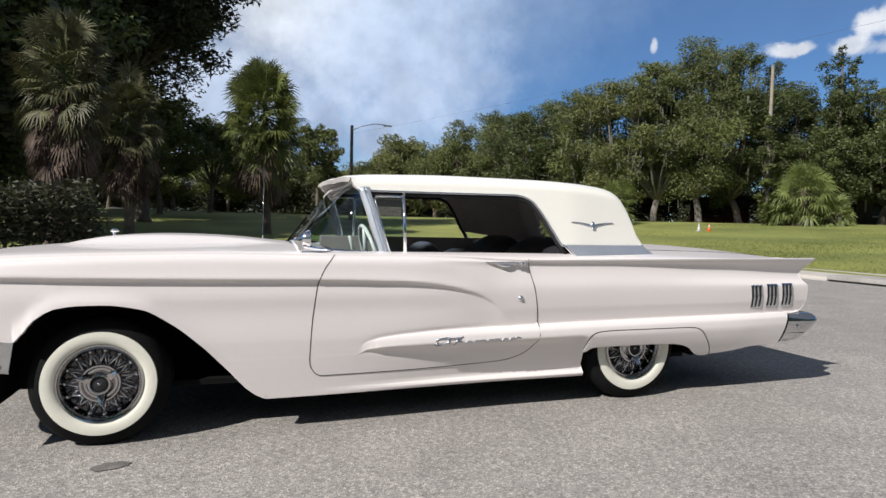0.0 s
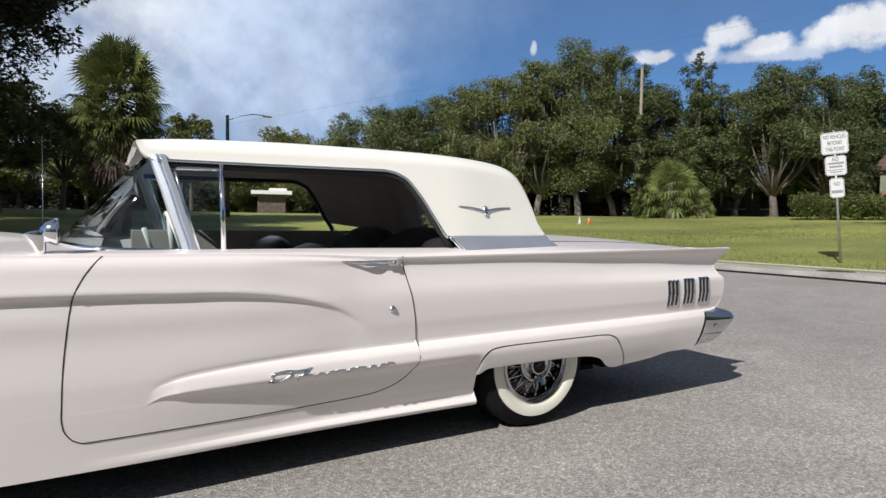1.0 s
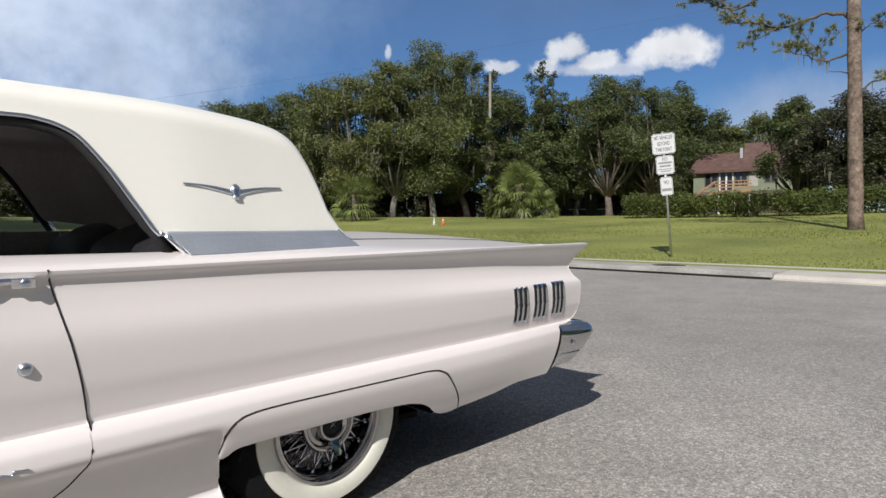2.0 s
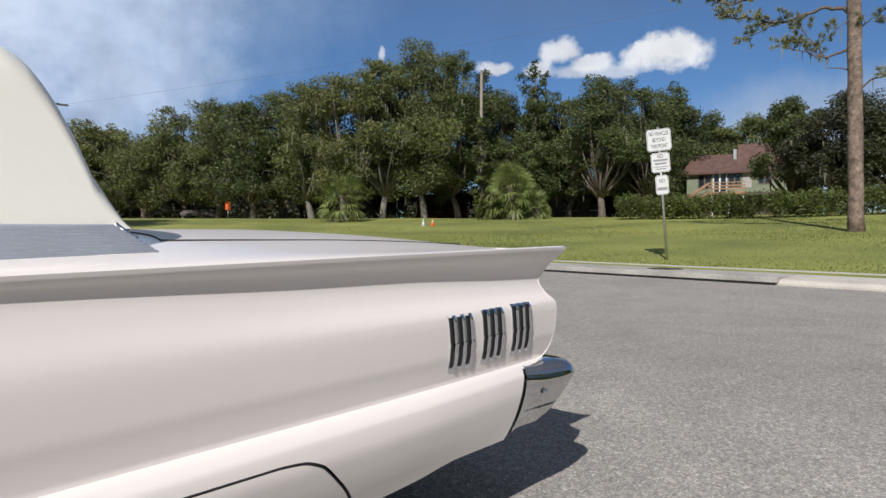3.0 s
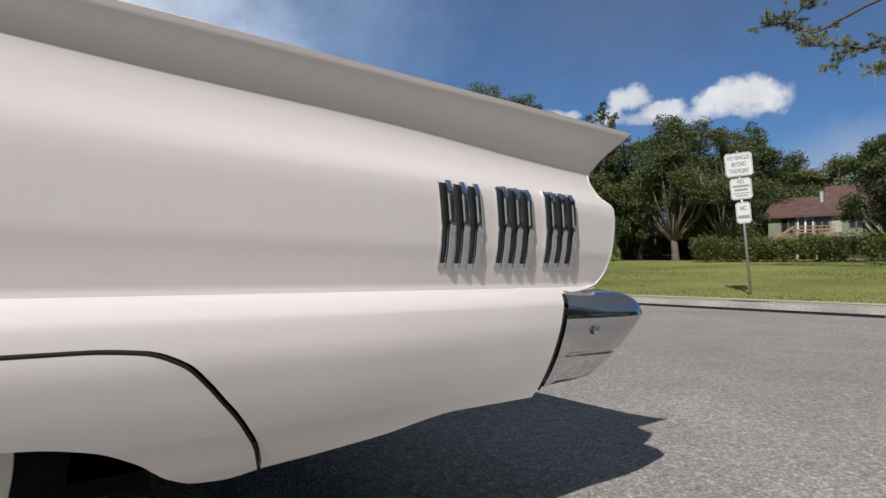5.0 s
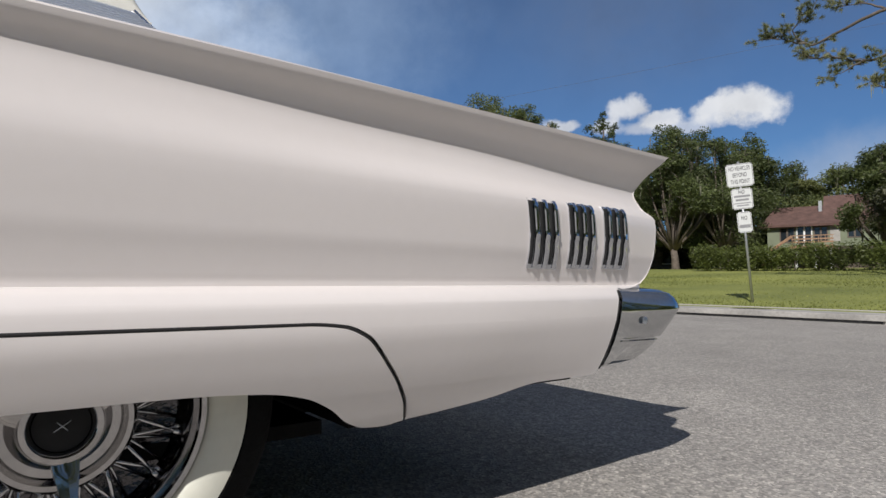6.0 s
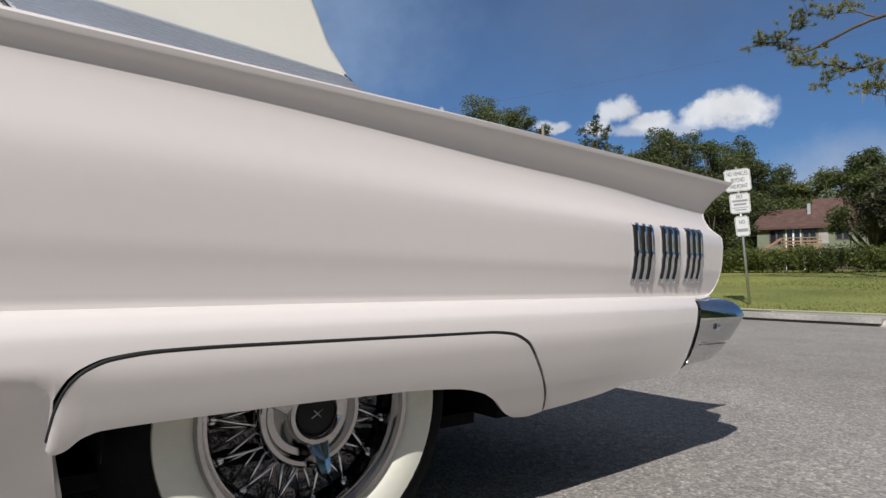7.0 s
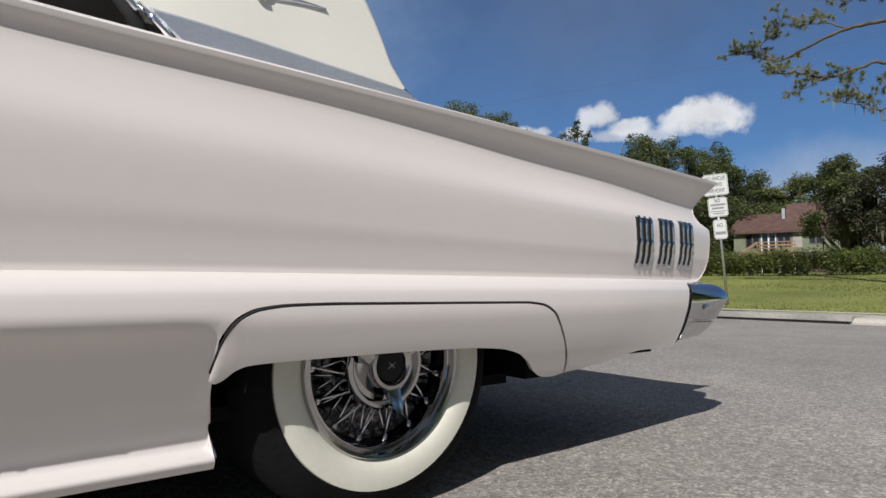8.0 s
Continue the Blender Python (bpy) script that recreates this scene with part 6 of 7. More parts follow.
def pine(at, label):
    """Tall pine: bare trunk, few crooked limbs that fork into twigs with tufts of needles, some moss."""
    rng = np.random.default_rng(77)
    t = empty("pine_tree", label, "pine tree", at=at)
    H = 17.0
    path = [(-0.015 * z if z < 9 else -0.135 - 0.03 * (z - 9), 0.02 * z, z) for z in np.linspace(-0.3, H, 22)]
    v, f = tube(path, [0.30 if i == 0 else 0.245 * (1 - 0.013 * i) if i < 13 else 0.207 * (1 - 0.09 * (i - 12)) for i in range(22)], 18)
    v = [Vector(p) * 1.0 + Vector((0.012 * math.sin(p[2] * 9.0 + 7 * p[1]), 0.012 * math.cos(p[2] * 11.0), 0)) for p in v]
    link("trunk", v, f, M["pinebark"], t)
    fwd = Vector((math.sin(radians(79)), math.cos(radians(79)), 0))
    left = Vector((-fwd.y, fwd.x, 0))
    tufts, chunks, strands = [], [], []

    def twig(p, q, r, n):
        """A short crooked twig with tufts along its outer half."""
        mid = p.lerp(q, 0.5) + Vector(rng.normal(size=3)) * 0.08
        chunks.append(tube([tuple(p), tuple(mid), tuple(q)], [r, r * 0.7, r * 0.35], 5))
        tufts.append((q, (q - mid).normalized()))
        for _ in range(n):
            s = 0.35 + 0.6 * rng.random()
            b = mid.lerp(q, s)
            e = b + (q - p).normalized() * 0.14 + Vector(rng.normal(size=3)) * 0.13 + Vector((0, 0, 0.04))
            chunks.append(tube([tuple(b), tuple(e)], [r * 0.4, r * 0.2], 4))
            tufts.append((e, (e - b).normalized()))

    def limb(nodes, r0, twigs, start=0.45, moss=0):
        """A crooked limb through (reach to the left, height, depth) nodes."""
        pts = [left * a + fwd * d + Vector((0, 0, z - at.z)) for a, z, d in nodes]
        fine = []
        for a, b in zip(pts[:-1], pts[1:]):
            for k in range(4):
                fine.append(a.lerp(b, k / 4) + Vector(rng.normal(size=3)) * (0.02 if k else 0.0))
        fine.append(pts[-1])
        n = len(fine)
        chunks.append(tube([tuple(p) for p in fine], [r0 * (1 - 0.8 * i / (n - 1)) for i in range(n)], 7))
        for _ in range(twigs):
            i = min(n - 2, int(n * (start + (1 - start) * rng.random() ** 0.8)))
            p = fine[i]
            along = (fine[i + 1] - p).normalized()
            side = Vector(rng.normal(size=3))
            side.z = abs(side.z) * 0.8 - 0.15
            q = p + along * (0.15 + 0.2 * rng.random()) + side * 0.24
            twig(p, q, max(0.010, r0 * 0.28), 3)
        twig(fine[-2], fine[-1] + (fine[-1] - fine[-2]) * 0.6, r0 * 0.25, 3)
        for _ in range(moss):
            p = fine[int(n * (0.3 + 0.65 * rng.random()))]
            L, w = 0.15 + 0.35 * rng.random(), 0.012 + 0.014 * rng.random()
            o = Vector(rng.normal(size=3)) * 0.05
            strands.extend([p + o - left * w, p + o + left * w, p + o + left * w * 0.3 - Vector((0, 0, L)), p + o - left * w * 0.3 - Vector((0, 0, L))])

    # the two limbs over the lawn and their forks
    limb([(0.1, 8.45, 0), (0.6, 8.70, 0.0), (1.0, 8.80, -0.1), (1.7, 8.66, -0.1), (2.35, 8.56, 0.0), (2.9, 8.72, 0.1), (3.5, 9.02, 0.1), (4.0, 9.08, 0.1), (4.4, 9.28, 0.0)], 0.075, 20, 0.46, 3)
    limb([(2.6, 8.60, 0.0), (3.0, 8.38, -0.1), (3.4, 8.17, -0.2)], 0.035, 4, 0.4)
    limb([(0.1, 7.25, 0), (0.55, 7.12, -0.1), (0.95, 7.00, -0.2), (1.35, 7.15, -0.2), (1.78, 7.36, -0.3), (2.4, 7.60, -0.3)], 0.055, 13, 0.35, 12)
    limb([(1.0, 7.02, -0.2), (1.4, 7.66, -0.2), (1.76, 8.22, -0.3)], 0.030, 4, 0.4, 2)
    limb([(0.1, 10.1, 0), (0.8, 10.35, 0.2), (1.6, 10.42, 0.3), (2.6, 10.22, 0.3), (3.3, 10.0, 0.4), (4.1, 9.77, 0.5), (4.7, 9.97, 0.5), (5.2, 10.30, 0.5), (5.6, 10.40, 0.4)], 0.085, 17, 0.48, 0)
    limb([(4.65, 9.95, 0.5), (4.8, 10.5, 0.4), (4.3, 10.84, 0.3), (3.95, 11.4, 0.3)], 0.035, 11, 0.25)
    limb([(1.9, 10.40, 0.3), (2.5, 10.9, 0.6), (3.2, 11.1, 0.8)], 0.045, 9, 0.3)
    # tufts close to the trunk and on the other side
    limb([(0.0, 7.9, 0), (-0.3, 8.1, -0.2), (-0.7, 8.0, -0.3)], 0.03, 5, 0.2)
    limb([(0.0, 5.8, 0), (-0.35, 6.05, -0.1), (-0.9, 6.1, -0.2), (-1.5, 6.3, -0.3)], 0.04, 8, 0.2, 2)
    limb([(0.0, 8.3, 0), (0.4, 8.1, -0.3), (0.8, 7.7, -0.4)], 0.025, 4, 0.4, 2)
    for z, a, ln in ((9.2, -1.0, 2.6), (10.8, -0.8, 3.0), (11.6, 0.6, 3.2), (12.4, -0.4, 2.8), (13.0, 0.9, 2.6), (13.8, -0.9, 2.4), (14.6, 0.2, 2.2), (15.4, -0.3, 1.8), (16.2, 0.5, 1.4)):
        d = 0.6 * math.sin(z * 5)
        limb([(0, z, 0), (a * ln * 0.5, z + 0.4, d * ln * 0.5), (a * ln, z + 0.5, d * ln)], 0.05, 9, 0.4)
    # dead snag
    chunks.append(tube([*[tuple(left * a + Vector((0, 0, z - at.z))) for a, z in ((0.1, 6.42), (0.55, 6.60), (0.92, 6.66))]], [0.035, 0.022, 0.010], 6))
    v, f = join(chunks)
    tagged(link("limb_work", v, f, M["bark"], t), kind="stuff")
    out = []
    for c, way in tufts:
        for _ in range(72):
            d = (Vector(rng.normal(size=3)).normalized() + way * 0.9).normalized()
            a = c - way * (0.12 * rng.random())
            e = a + d * (0.12 + 0.09 * rng.random())
            w = d.cross(Vector(rng.normal(size=3))).normalized() * 0.0062
            out += [a - w, a + w, e]
    quads("needles", np.array(out), M["needles"], t, sides=3)
    tagged(quads("hanging_moss", np.array(strands), M["moss"], t, "grey hanging moss"), kind="stuff")
    return t


pine(spot(79.0, 25), "tall pine with a bare trunk and thin drooping limbs")
# ------------------------------------------------------------------ street furniture and buildings
def sign_post():
    base, top = Vector((16.06, 5.30, 0.16)), Vector((15.83, 5.47, 3.32))
    ax = (top - base).normalized()
    s = empty("sign_post", "leaning galvanised post with three white notice signs", "sign", at=base)
    v, f = tube([(0, 0, -0.2), tuple(top - base)], 0.028, 8)
    link("post", v, f, M["steel"], s, "galvanised steel post")
    n = Vector((-0.84, -0.54, 0.0))
    n = (n - ax * n.dot(ax)).normalized()
    r = ax.cross(n)                             # to the reader's right hand
    r = -r if r.dot(Vector((0.55, -0.8, 0))) < 0 else r

    def panel(z0, w, h, lines):
        c = ax * (z0 - base.z + h / 2) / ax.z + n * 0.035
        m = Matrix((r, ax, n)).transposed().to_4x4()
        m.translation = c
        bm = bmesh.new()
        box(bm, -w / 2, w / 2, -h / 2, h / 2, -0.002, 0.002)
        bmesh.ops.bevel(bm, geom=[e for e in bm.edges if abs(e.verts[0].co.z - e.verts[1].co.z) > 0.003], offset=0.03, segments=4, affect="EDGES")
        p = part("sign_panel", bm, M["sign"], s, "white sign panel with black lettering and border")
        p.matrix_local = m
        bm = bmesh.new()
        for x0, x1, y0, y1 in ((-w / 2 + 0.012, w / 2 - 0.012, h / 2 - 0.019, h / 2 - 0.012), (-w / 2 + 0.012, w / 2 - 0.012, -h / 2 + 0.012, -h / 2 + 0.019),
                               (-w / 2 + 0.012, -w / 2 + 0.019, -h / 2 + 0.02, h / 2 - 0.02), (w / 2 - 0.019, w / 2 - 0.012, -h / 2 + 0.02, h / 2 - 0.02)):
            box(bm, x0, x1, y0, y1, 0.002, 0.0035)
        part("border", bm, M["ink"], p)
        for y, size, text, width in lines:
            if text:
                cu = bpy.data.curves.new("lettering", "FONT")
                cu.body, cu.size, cu.align_x, cu.align_y, cu.extrude = text, size, "CENTER", "CENTER", 0.0008
                cu.offset = 0.0008
                cu.materials.append(M["ink"])
                o = new("lettering", cu)
                bpy.context.view_layer.update()
                span = max(0.01, o.dimensions.x)
                o.parent = p
                o.location = (0, y, 0.0035)
                o.scale = (width / span, 1, 1)
            else:
                bm = bmesh.new()
                box(bm, -width / 2, width / 2, y - size / 2, y + size / 2, 0.002, 0.0035)
                part("printed_line", bm, M["grey_ink"], p)

    panel(2.76, 0.54, 0.51, ((0.145, 0.13, "NO VEHICLES", 0.43), (0.0, 0.13, "BEYOND", 0.28), (-0.145, 0.13, "THIS POINT", 0.38)))
    panel(2.26, 0.42, 0.46, ((0.145, 0.12, "NO", 0.12), (0.055, 0.045, "", 0.32), (-0.025, 0.045, "", 0.26), (-0.10, 0.02, "", 0.33), (-0.15, 0.025, "", 0.24)))
    panel(1.74, 0.29, 0.46, ((0.09, 0.12, "NO", 0.12), (-0.09, 0.07, "", 0.22)))
    return s


sign_post()


def cone(at, orange):
    c = empty("traffic_cone", "orange traffic cone with white collar on the lawn" if orange else "small white marker cone on the lawn", "cone", "cones on the lawn", at=at)
    body = M["orange"] if orange else M["sign"]
    bm = bmesh.new()
    box(bm, -0.14, 0.14, -0.14, 0.14, -0.01, 0.025, 0.006)
    part("base", bm, body, c)
    v, f = tube([(0, 0, 0.025), (0, 0, 0.25)], [0.10, 0.062], 16)
    link("body", v, f, body, c)
    v, f = tube([(0, 0, 0.25), (0, 0, 0.37)], [0.062, 0.043], 16)
    link("collar", v, f, M["sign"], c, "white collar")
    v, f = tube([(0, 0, 0.37), (0, 0, 0.46)], [0.043, 0.025], 16)
    link("tip", v, f, body, c)


cone(spot(41.6, 36), False)
cone(spot(42.5, 36), True)


def lamp_post():
    x, y = 7.98, 40.4
    z0 = lawn_z(x, y)
    p = empty("street_lamp", "dark wooden pole with a curved street-lamp arm", "street lamp", at=(x, y, z0))
    v, f = tube([(0, 0, -0.3), (0, 0, 8.35 - z0)], [0.15, 0.11], 10)
    link("pole", v, f, M["bark"], p)
    arm = [(0, 0, 8.0 - z0), (0.8, -0.1, 8.35 - z0), (1.7, -0.2, 8.55 - z0), (2.4, -0.3, 8.5 - z0)]
    v, f = tube(arm, 0.03, 6)
    link("arm", v, f, M["steel"], p)
    bm = bmesh.new()
    box(bm, 2.3, 2.9, -0.42, -0.22, 8.40 - z0, 8.50 - z0, 0.03)
    part("lamp_head", bm, M["steel"], p)


lamp_post()


def utility_pole():
    at = spot(47.25, 46)
    p = empty("utility_pole", "bare weathered wooden utility pole standing among the trees", "pole", at=at)
    v, f = tube([(0, 0, -0.3), (0.05, 0, 6), (0.1, 0, 13.2 - at.z)], [0.14, 0.125, 0.10], 10)
    link("shaft", v, f, M["wood_pole"], p)
    bm = bmesh.new()
    box(bm, 0.05, 0.15, -0.12, 0.12, 13.1 - at.z, 13.35 - at.z, 0.01)
    part("cap", bm, M["steel"], p)


utility_pole()


def cable():
    a, b = Vector((7.98, 40.4, 7.75)), Vector((31.5, -8.0, 10.0))
    pts = [a.lerp(b, s) - Vector((0, 0, 0.9 * 4 * s * (1 - s) * 0.5)) for s in np.linspace(0, 1, 30)]
    v, f = tube([tuple(p) for p in pts], 0.004, 5)
    o = link("overhead_cable", v, f, M["wire"])
    tagged(o, "thin black overhead cable across the sky", "cable")


cable()


def frame_at(az, r, turn):
    """Local frame at a heading: x to the viewer's right, y away."""
    g = spot(az, r)
    return Matrix.Translation(g) @ Matrix.Rotation(-radians(az + turn), 4, "Z")


def brown_house():
    h = new("house")
    h.matrix_world = frame_at(70.0, 70, 4)
    tagged(h, "raised green-sided house with brown shingle roof and timber deck", "house")
    Z = lambda rise: up_to(70.0, 70, rise)
    floor, eave, ridge = Z(65), Z(103), Z(141)
    x0, x1 = -4.75, 5.2
    # walls with window and door openings
    def wall(name, a, b, z0, z1):
        boxed(name, (a, b, 0.0, 0.2, z0, z1), M["siding"], h, "pale green siding")
    cuts = [(-3.62, -2.25, floor + 0.45, floor + 2.05), (-2.12, -0.73, floor + 0.05, floor + 2.15), (-0.63, 0.62, floor + 0.45, floor + 2.05), (2.2, 3.4, floor + 0.8, floor + 2.0)]
    xs = x0
    for a, b, c, d in cuts:
        wall("wall", xs, a, floor, eave)
        wall("wall", a, b, d, eave)
        wall("wall", a, b, floor, c)
        xs = b
        w = boxed("window", (a + 0.06, b - 0.06, 0.08, 0.12, c + 0.06, d - 0.06), M["window_dark"], h, "dark window glass")
        bm = bmesh.new()
        for q in ((a, a + 0.1, c, d), (b - 0.1, b, c, d), (a + 0.1, b - 0.1, c, c + 0.1), (a + 0.1, b - 0.1, d - 0.1, d), ((a + b) / 2 - 0.08, (a + b) / 2 + 0.08, c + 0.1, d - 0.1)):
            box(bm, q[0], q[1], -0.04, 0.07, q[2], q[3])
        part("frame", bm, M["trim_white"] if a == -2.12 else M["bark"], w, "white door frame" if a == -2.12 else "dark window frame")
    wall("wall", xs, x1, floor, eave)
    boxed("wall", (x0, x0 + 0.2, 0.2, 8, floor, eave), M["siding"], h)
    boxed("wall", (x1 - 0.2, x1, 0.2, 8, floor, eave), M["siding"], h)
    boxed("wall", (x0, x1, 7.8, 8, floor, eave), M["siding"], h)
    boxed("floor_frame", (x0, x1, 0, 8, floor - 0.35, floor), M["bark"], h)
    # roof: hipped slope to the front, and a taller block behind
    bm = bmesh.new()
    e, rr = 0.55, 0.22
    lo = [(x0 - e, -e, eave), (x1 + e, -e, eave), (x1 + e, 8 + e, eave), (x0 - e, 8 + e, eave)]
    hi = [(x0 + 0.25, 3.6, ridge), (x1 - 1.6, 3.6, ridge), (x1 - 1.6, 4.4, ridge), (x0 + 0.25, 4.4, ridge)]
    L1 = [bm.verts.new(p) for p in lo]
    L0 = [bm.verts.new((x, y, z - rr)) for x, y, z in lo]
    U = [bm.verts.new(p) for p in hi]
    for k in range(4):
        bm.faces.new((L1[k], L1[(k + 1) % 4], U[(k + 1) % 4], U[k]))
        bm.faces.new((L0[k], L0[(k + 1) % 4], L1[(k + 1) % 4], L1[k]))
    bm.faces.new(U)
    bm.faces.new(L0[::-1])
    roof = part("roof", bm, M["shingle"], h, "brown shingle roof")
    bm = bmesh.new()
    lo = [(0.05, 0.6, eave + 0.55), (5.6, 0.6, eave + 0.55), (5.6, 7.5, eave + 0.55), (0.05, 7.5, eave + 0.55)]
    z2 = Z(153)
    A = [bm.verts.new(p) for p in lo]
    B = [bm.verts.new(p) for p in ((0.12, 3.4, z2 + 0.25), (5.6, 3.4, z2 + 0.25), (5.6, 4.6, z2 + 0.25), (0.12, 4.6, z2 + 0.25))]
    for k in range(4):
        bm.faces.new((A[k], A[(k + 1) % 4], B[(k + 1) % 4], B[k]))
    bm.faces.new(B)
    part("dormer_roof", bm, M["shingle"], h, "taller shingled roof block")
    boxed("chimney", (-0.30, 0.0, 2.2, 2.5, ridge - 1.1, ridge + 0.35), M["steel"], roof, "grey metal flue")
    boxed("shutter", (0.78, 1.62, -0.03, 0.0, floor + 0.5, floor + 2.1), M["old_concrete"], h, "closed pale grey shutter")
    # deck, rail, posts, stair
    boxed("deck", (-2.3, 1.2, -2.6, 0.0, floor - 0.28, floor), M["deck"], h, "timber deck")
    rail = boxed("deck_rail", (-2.3, 1.2, -2.6, -2.5, floor + 0.92, floor + 1.0), M["deck"], h)
    for z in (0.25, 0.55):
        boxed("rail_board", (-2.3, 1.2, -2.59, -2.53, floor + z, floor + z + 0.14), M["deck"], rail)
    for k in range(7):
        x = -2.25 + k * 0.55
        boxed("baluster", (x, x + 0.05, -2.58, -2.52, floor, floor + 0.92), M["deck"], rail)
    for x in (-2.0, -0.4, 0.9):
        boxed("post", (x, x + 0.18, -2.5, -2.3, -0.4, floor - 0.28), M["trim_white"], h, "pale deck post")
    st = boxed("stair", (-2.4, -2.3, -2.6, -1.6, floor - 0.3, floor), M["deck"], h, "timber stair")
    steps = 12
    for k in range(steps):
        z, x = floor - (k + 1) * 0.2, -2.4 - (k + 1) * 0.28
        boxed("step", (x, x + 0.30, -2.6, -1.6, z - 0.04, z), M["deck"], st)
    for y in (-2.62, -1.62):
        v, f = tube([(-2.3, y, floor + 0.95), (-5.7, y, floor - 1.5)], 0.07, 6)
        link("handrail", v, f, M["deck"], st)
        v, f = tube([(-2.3, y, floor - 0.1), (-5.7, y, floor - 2.5)], 0.16, 4)
        link("stringer", v, f, M["deck"], st)
    # closed lower storey, its shade put into the dark colour
    boxed("lower_wall", (x0 + 0.6, x1 - 0.4, 1.5, 7.6, -0.5, floor - 0.35), M["bark"], h, "dark shaded lower storey")


brown_house()


def low_building(az, r, width, depth, z0, z1, wall, roof, label, turn=0, over=0.8, windows=3):
    b = new("low_building")
    b.matrix_world = frame_at(az, r, turn)
    tagged(b, label, "building")
    boxed("wall", (-width / 2, width / 2, 0, depth, -0.5, z1), wall, b)
    boxed("roof", (-width / 2 - over, width / 2 + over, -over, depth + over, z1, z1 + 0.35), roof, b, "flat pale roof")
    for k in range(windows):
        x = -width / 2 + width * (k + 0.5) / windows
        w = boxed("window", (x - 0.8, x + 0.8, -0.06, 0.03, z1 - 1.7, z1 - 0.5), M["window_dark"], b, "dark window")
        boxed("sill", (x - 0.9, x + 0.9, -0.12, -0.06, z1 - 1.8, z1 - 1.7), M["trim_white"], w)
    return b


pav = low_building(11.6, 58, 2.6, 6, 0, up_to(11.6, 58, 62), M["bark"], M["trim_white"], "low park building with a white flat roof", over=0.6, windows=0)
boxed("roof_rail", (-0.2, 1.5, 1.0, 3.0, up_to(11.6, 58, 62) + 0.35, up_to(11.6, 58, 76)), M["trim_white"], pav, "white roof box")
low_building(55.8, 66, 9.0, 7, 0, up_to(55.8, 66, 62), M["bark"], M["bark"], "dark house glimpsed behind the trees", windows=3)
low_building(43.5, 70, 6.0, 5, 0, up_to(43.5, 70, 58), M["red"], M["bark"], "dull red shed glimpsed behind the trees", windows=1)


def far_path():
    """Pale path across the back of the lawn."""
    rows = []
    for k in range(60):
        az = -14 + k * 0.62
        a, b = spot(az, 50 + 0.08 * k), spot(az, 52.5 + 0.08 * k)
        rows.append(((a.x, a.y, a.z + 0.10), (b.x, b.y, b.z + 0.10)))
    verts = [p for r in rows for p in r]
    faces = [(2 * i, 2 * i + 1, 2 * i + 3, 2 * i + 2) for i in range(len(rows) - 1)]
    tagged(link("path", verts, faces, M["concrete"]), "pale path crossing the far side of the lawn", "path", kind="structure")


far_path()


def orange_board():
    at = spot(23.4, 60)
    s = empty("road_work_sign", "narrow orange road-work board on a stand", "sign", at=at)
    bm = bmesh.new()
    box(bm, -0.22, 0.22, -0.02, 0.02, -0.42, 0.42, m=Matrix.Translation((0, 0, 1.3)) @ Matrix.Rotation(-radians(22), 4, "Z"))
    part("board", bm, M["orange"], s, "orange board")
    v, f = tube([(0, 0, -0.1), (0, 0, 1.0)], 0.03, 6)
    link("stand", v, f, M["steel"], s)


orange_board()


def manhole():
    z = 0.13
    m = empty("manhole_cover", "dark round iron manhole cover in the apron", "manhole", at=(13.95, 4.35, z - 0.012))
    v, f = tube([(0, 0, 0), (0, 0, 0.02)], 0.36, 28)
    link("lid", v, f, M["iron"], m)
    v, f = lathe([(0.36, 0), (0.40, 0), (0.40, 0.02), (0.36, 0.02)], (0, 0, 0), 28)
    link("ring", [(x, zz, y) for x, y, zz in v], f, M["concrete"], m)


manhole()
# storm drain mouth: a dark slot under the lip of the apron
bm = bmesh.new()
box(bm, KERB_X - 0.03, KERB_X + 0.04, 2.15, 6.95, 0.004, 0.042)
tagged(part("drain_mouth", bm, M["black"], None), "long dark storm drain slot under the kerb lip", "drain", kind="structure")
bm = bmesh.new()
box(bm, KERB_X - 0.05, KERB_X + 1.0, 2.10, 7.0, 0.042, 0.135, 0.012)
tagged(part("drain_slab", bm, M["old_concrete"], None), "weathered concrete slab over the storm drain", "drain slab", kind="structure")


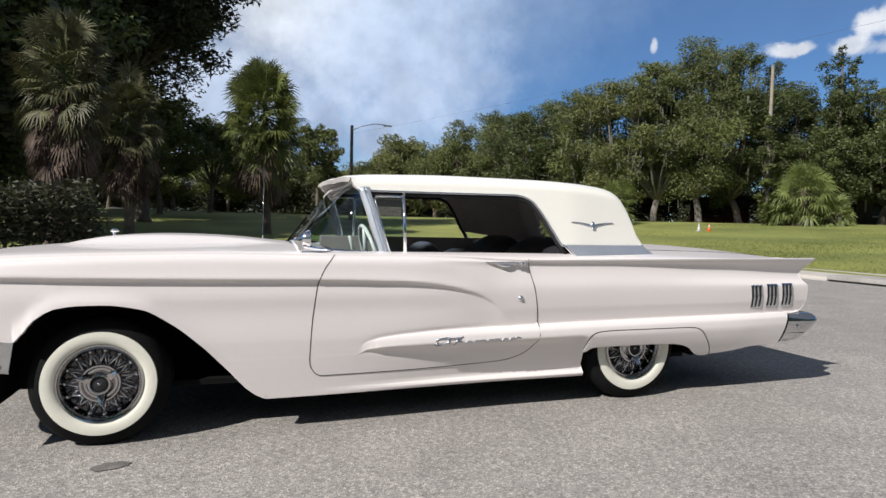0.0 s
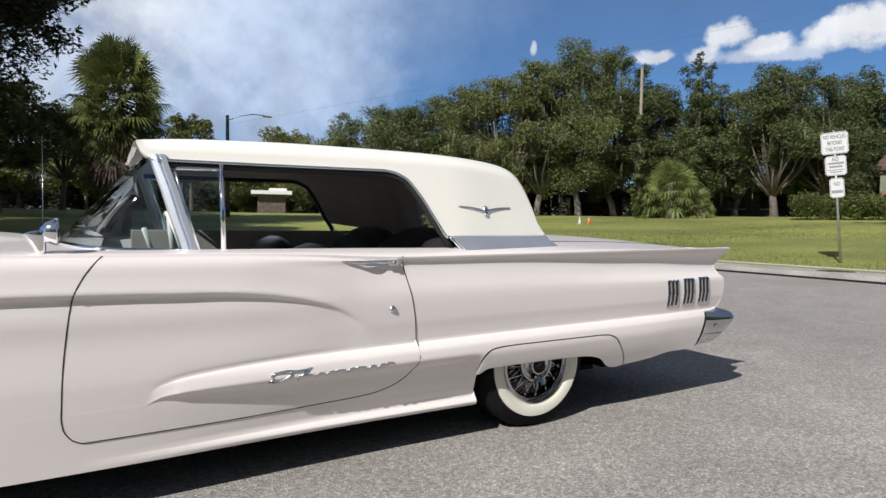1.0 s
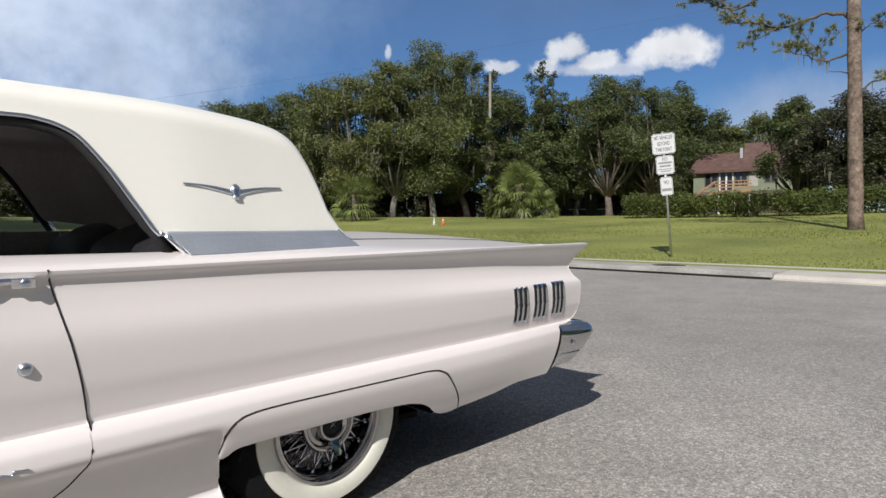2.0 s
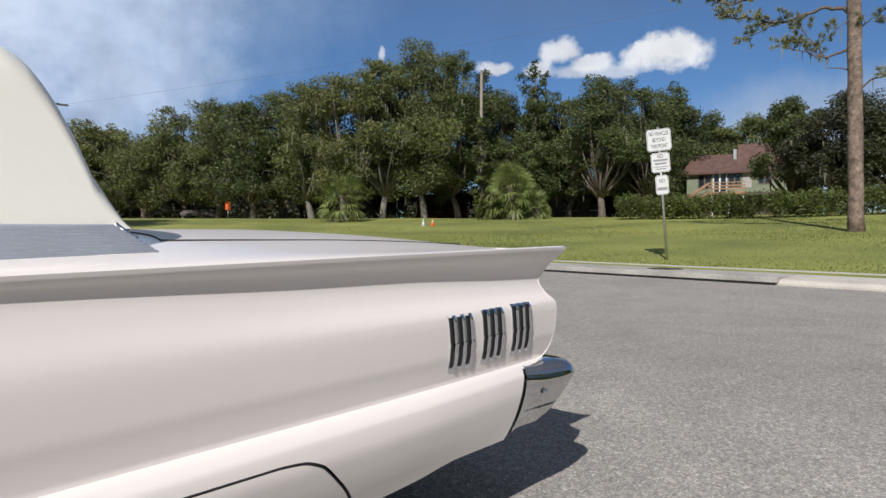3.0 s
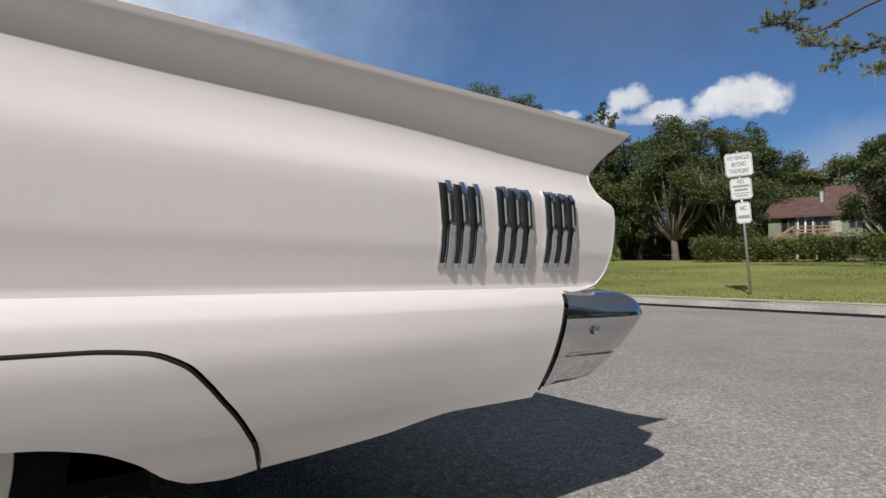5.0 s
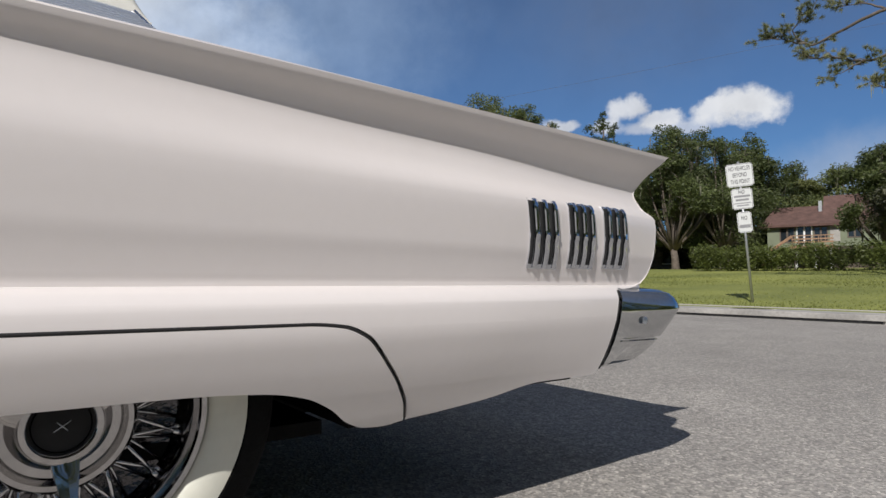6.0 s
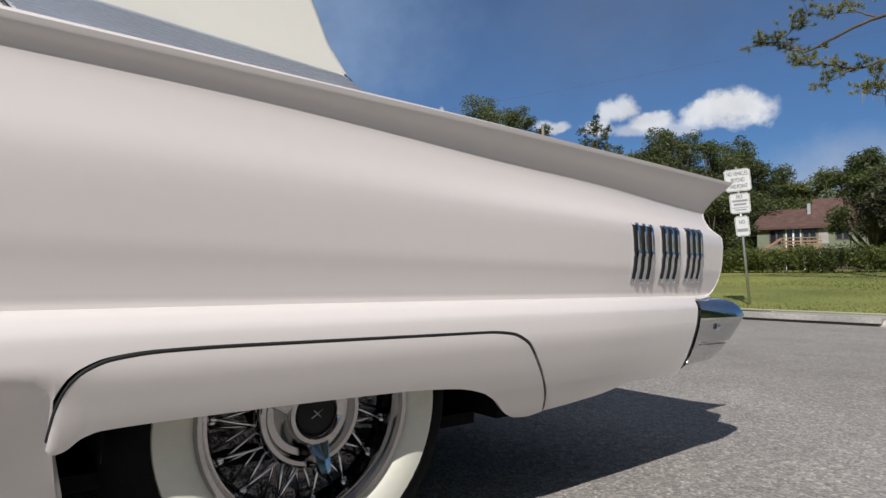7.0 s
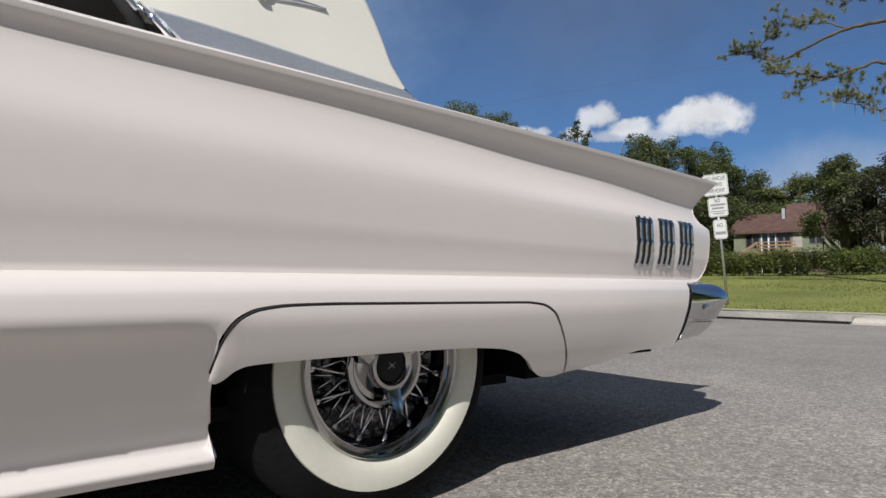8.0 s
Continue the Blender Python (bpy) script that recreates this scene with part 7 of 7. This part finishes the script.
def parked_car(az, r):
    """Small far car: body shell with cabin, glass band and wheels."""
    c = new("parked_car")
    c.matrix_world = frame_at(az, r, 6)
    tagged(c, "dark grey car parked in the shade under the trees", "car")
    prof = [(-2.2, 0.35), (-2.25, 0.62), (-1.9, 0.86), (-1.0, 0.95), (-0.45, 1.38), (0.95, 1.40), (1.6, 0.98), (2.15, 0.90), (2.25, 0.55), (2.2, 0.35)]
    verts, faces, n = [], [], len(prof)
    for y, k in ((0.0, 0.96), (0.12, 1.0), (1.6, 1.0), (1.72, 0.96)):
        verts += [(x * k, y, z if k == 1.0 else 0.35 + (z - 0.35) * 0.93) for x, z in prof]
    for i in range(3):
        for k in range(n - 1):
            faces.append((i * n + k, i * n + k + 1, (i + 1) * n + k + 1, (i + 1) * n + k))
    faces += [tuple(range(n))[::-1], tuple(range(3 * n, 4 * n))]
    link("body", verts, faces, M["iron"], c)
    bm = bmesh.new()
    for y in (-0.012, 1.712):
        vs = [bm.verts.new(p) for p in ((-0.85, y, 0.97), (-0.42, y, 1.27), (0.88, y, 1.28), (1.35, y, 0.98))]
        bm.faces.new(vs)
    bmesh.ops.solidify(bm, geom=bm.faces[:], thickness=0.02)
    part("side_glass", bm, M["window_dark"], c, "dark side window")
    for x in (-1.4, 1.35):
        for y in (0.02, 1.70):
            v, f = lathe([(0.0, -0.02), (0.19, -0.02), (0.20, 0.0), (0.32, 0.0), (0.33, 0.04), (0.33, 0.16), (0.0, 0.16)], (x, y - (0.02 if y < 1 else 0.12), 0.33), 24)
            link("wheel", v, f, M["rubber"], c)


parked_car(21.4, 62)


def oil_stain():
    rng = np.random.default_rng(12)
    verts, n = [(0.0, 0.0, 0.004)], 26
    for k in range(n):
        a = 2 * math.pi * k / n
        r = 0.045 * (1 + 0.22 * math.sin(2 * a + 0.6) + 0.14 * rng.random())
        verts.append((1.35 * r * math.cos(a), r * math.sin(a), 0.004))
    faces = [(0, k + 1, (k + 1) % n + 1) for k in range(n)]
    ob = link("oil_stain", verts, faces, M["oil"])
    ob.location = (0.07, -0.19, 0.0)
    tagged(ob, "small dark oil stain on the grey asphalt", "oil stain", kind="structure")


oil_stain()


def grass_blades():
    """Uneven blades over the near part of the lawn."""
    rng = np.random.default_rng(31)
    pts = []
    for _ in range(90000):
        a, r = radians(26 + 66 * rng.random()), 11.5 + 36 * rng.random() ** 1.15
        x, y = EYE.x + r * math.sin(a), EYE.y + r * math.cos(a)
        if past_kerb(x, y) > 1.75:
            pts.append((x, y, lawn_z(x, y) - 0.01))
    p = np.array(pts)
    n = len(p)
    ang, tall = rng.random(n) * math.pi, 0.018 + 0.03 * rng.random(n) ** 2
    wide = 0.010 + 0.014 * rng.random(n)
    w = np.stack([np.cos(ang) * wide, np.sin(ang) * wide, np.zeros(n)], 1)
    tip = np.stack([rng.normal(size=n) * 0.02, rng.normal(size=n) * 0.02, tall], 1)
    quad = np.stack([p - w, p + w, p + w * 0.3 + tip, p - w * 0.3 + tip], 1).reshape(-1, 3)
    ob = quads("grass_blades", quad, M["blade"], None)
    tagged(ob, "short uneven green grass blades on the lawn", "grass", kind="stuff")


grass_blades()
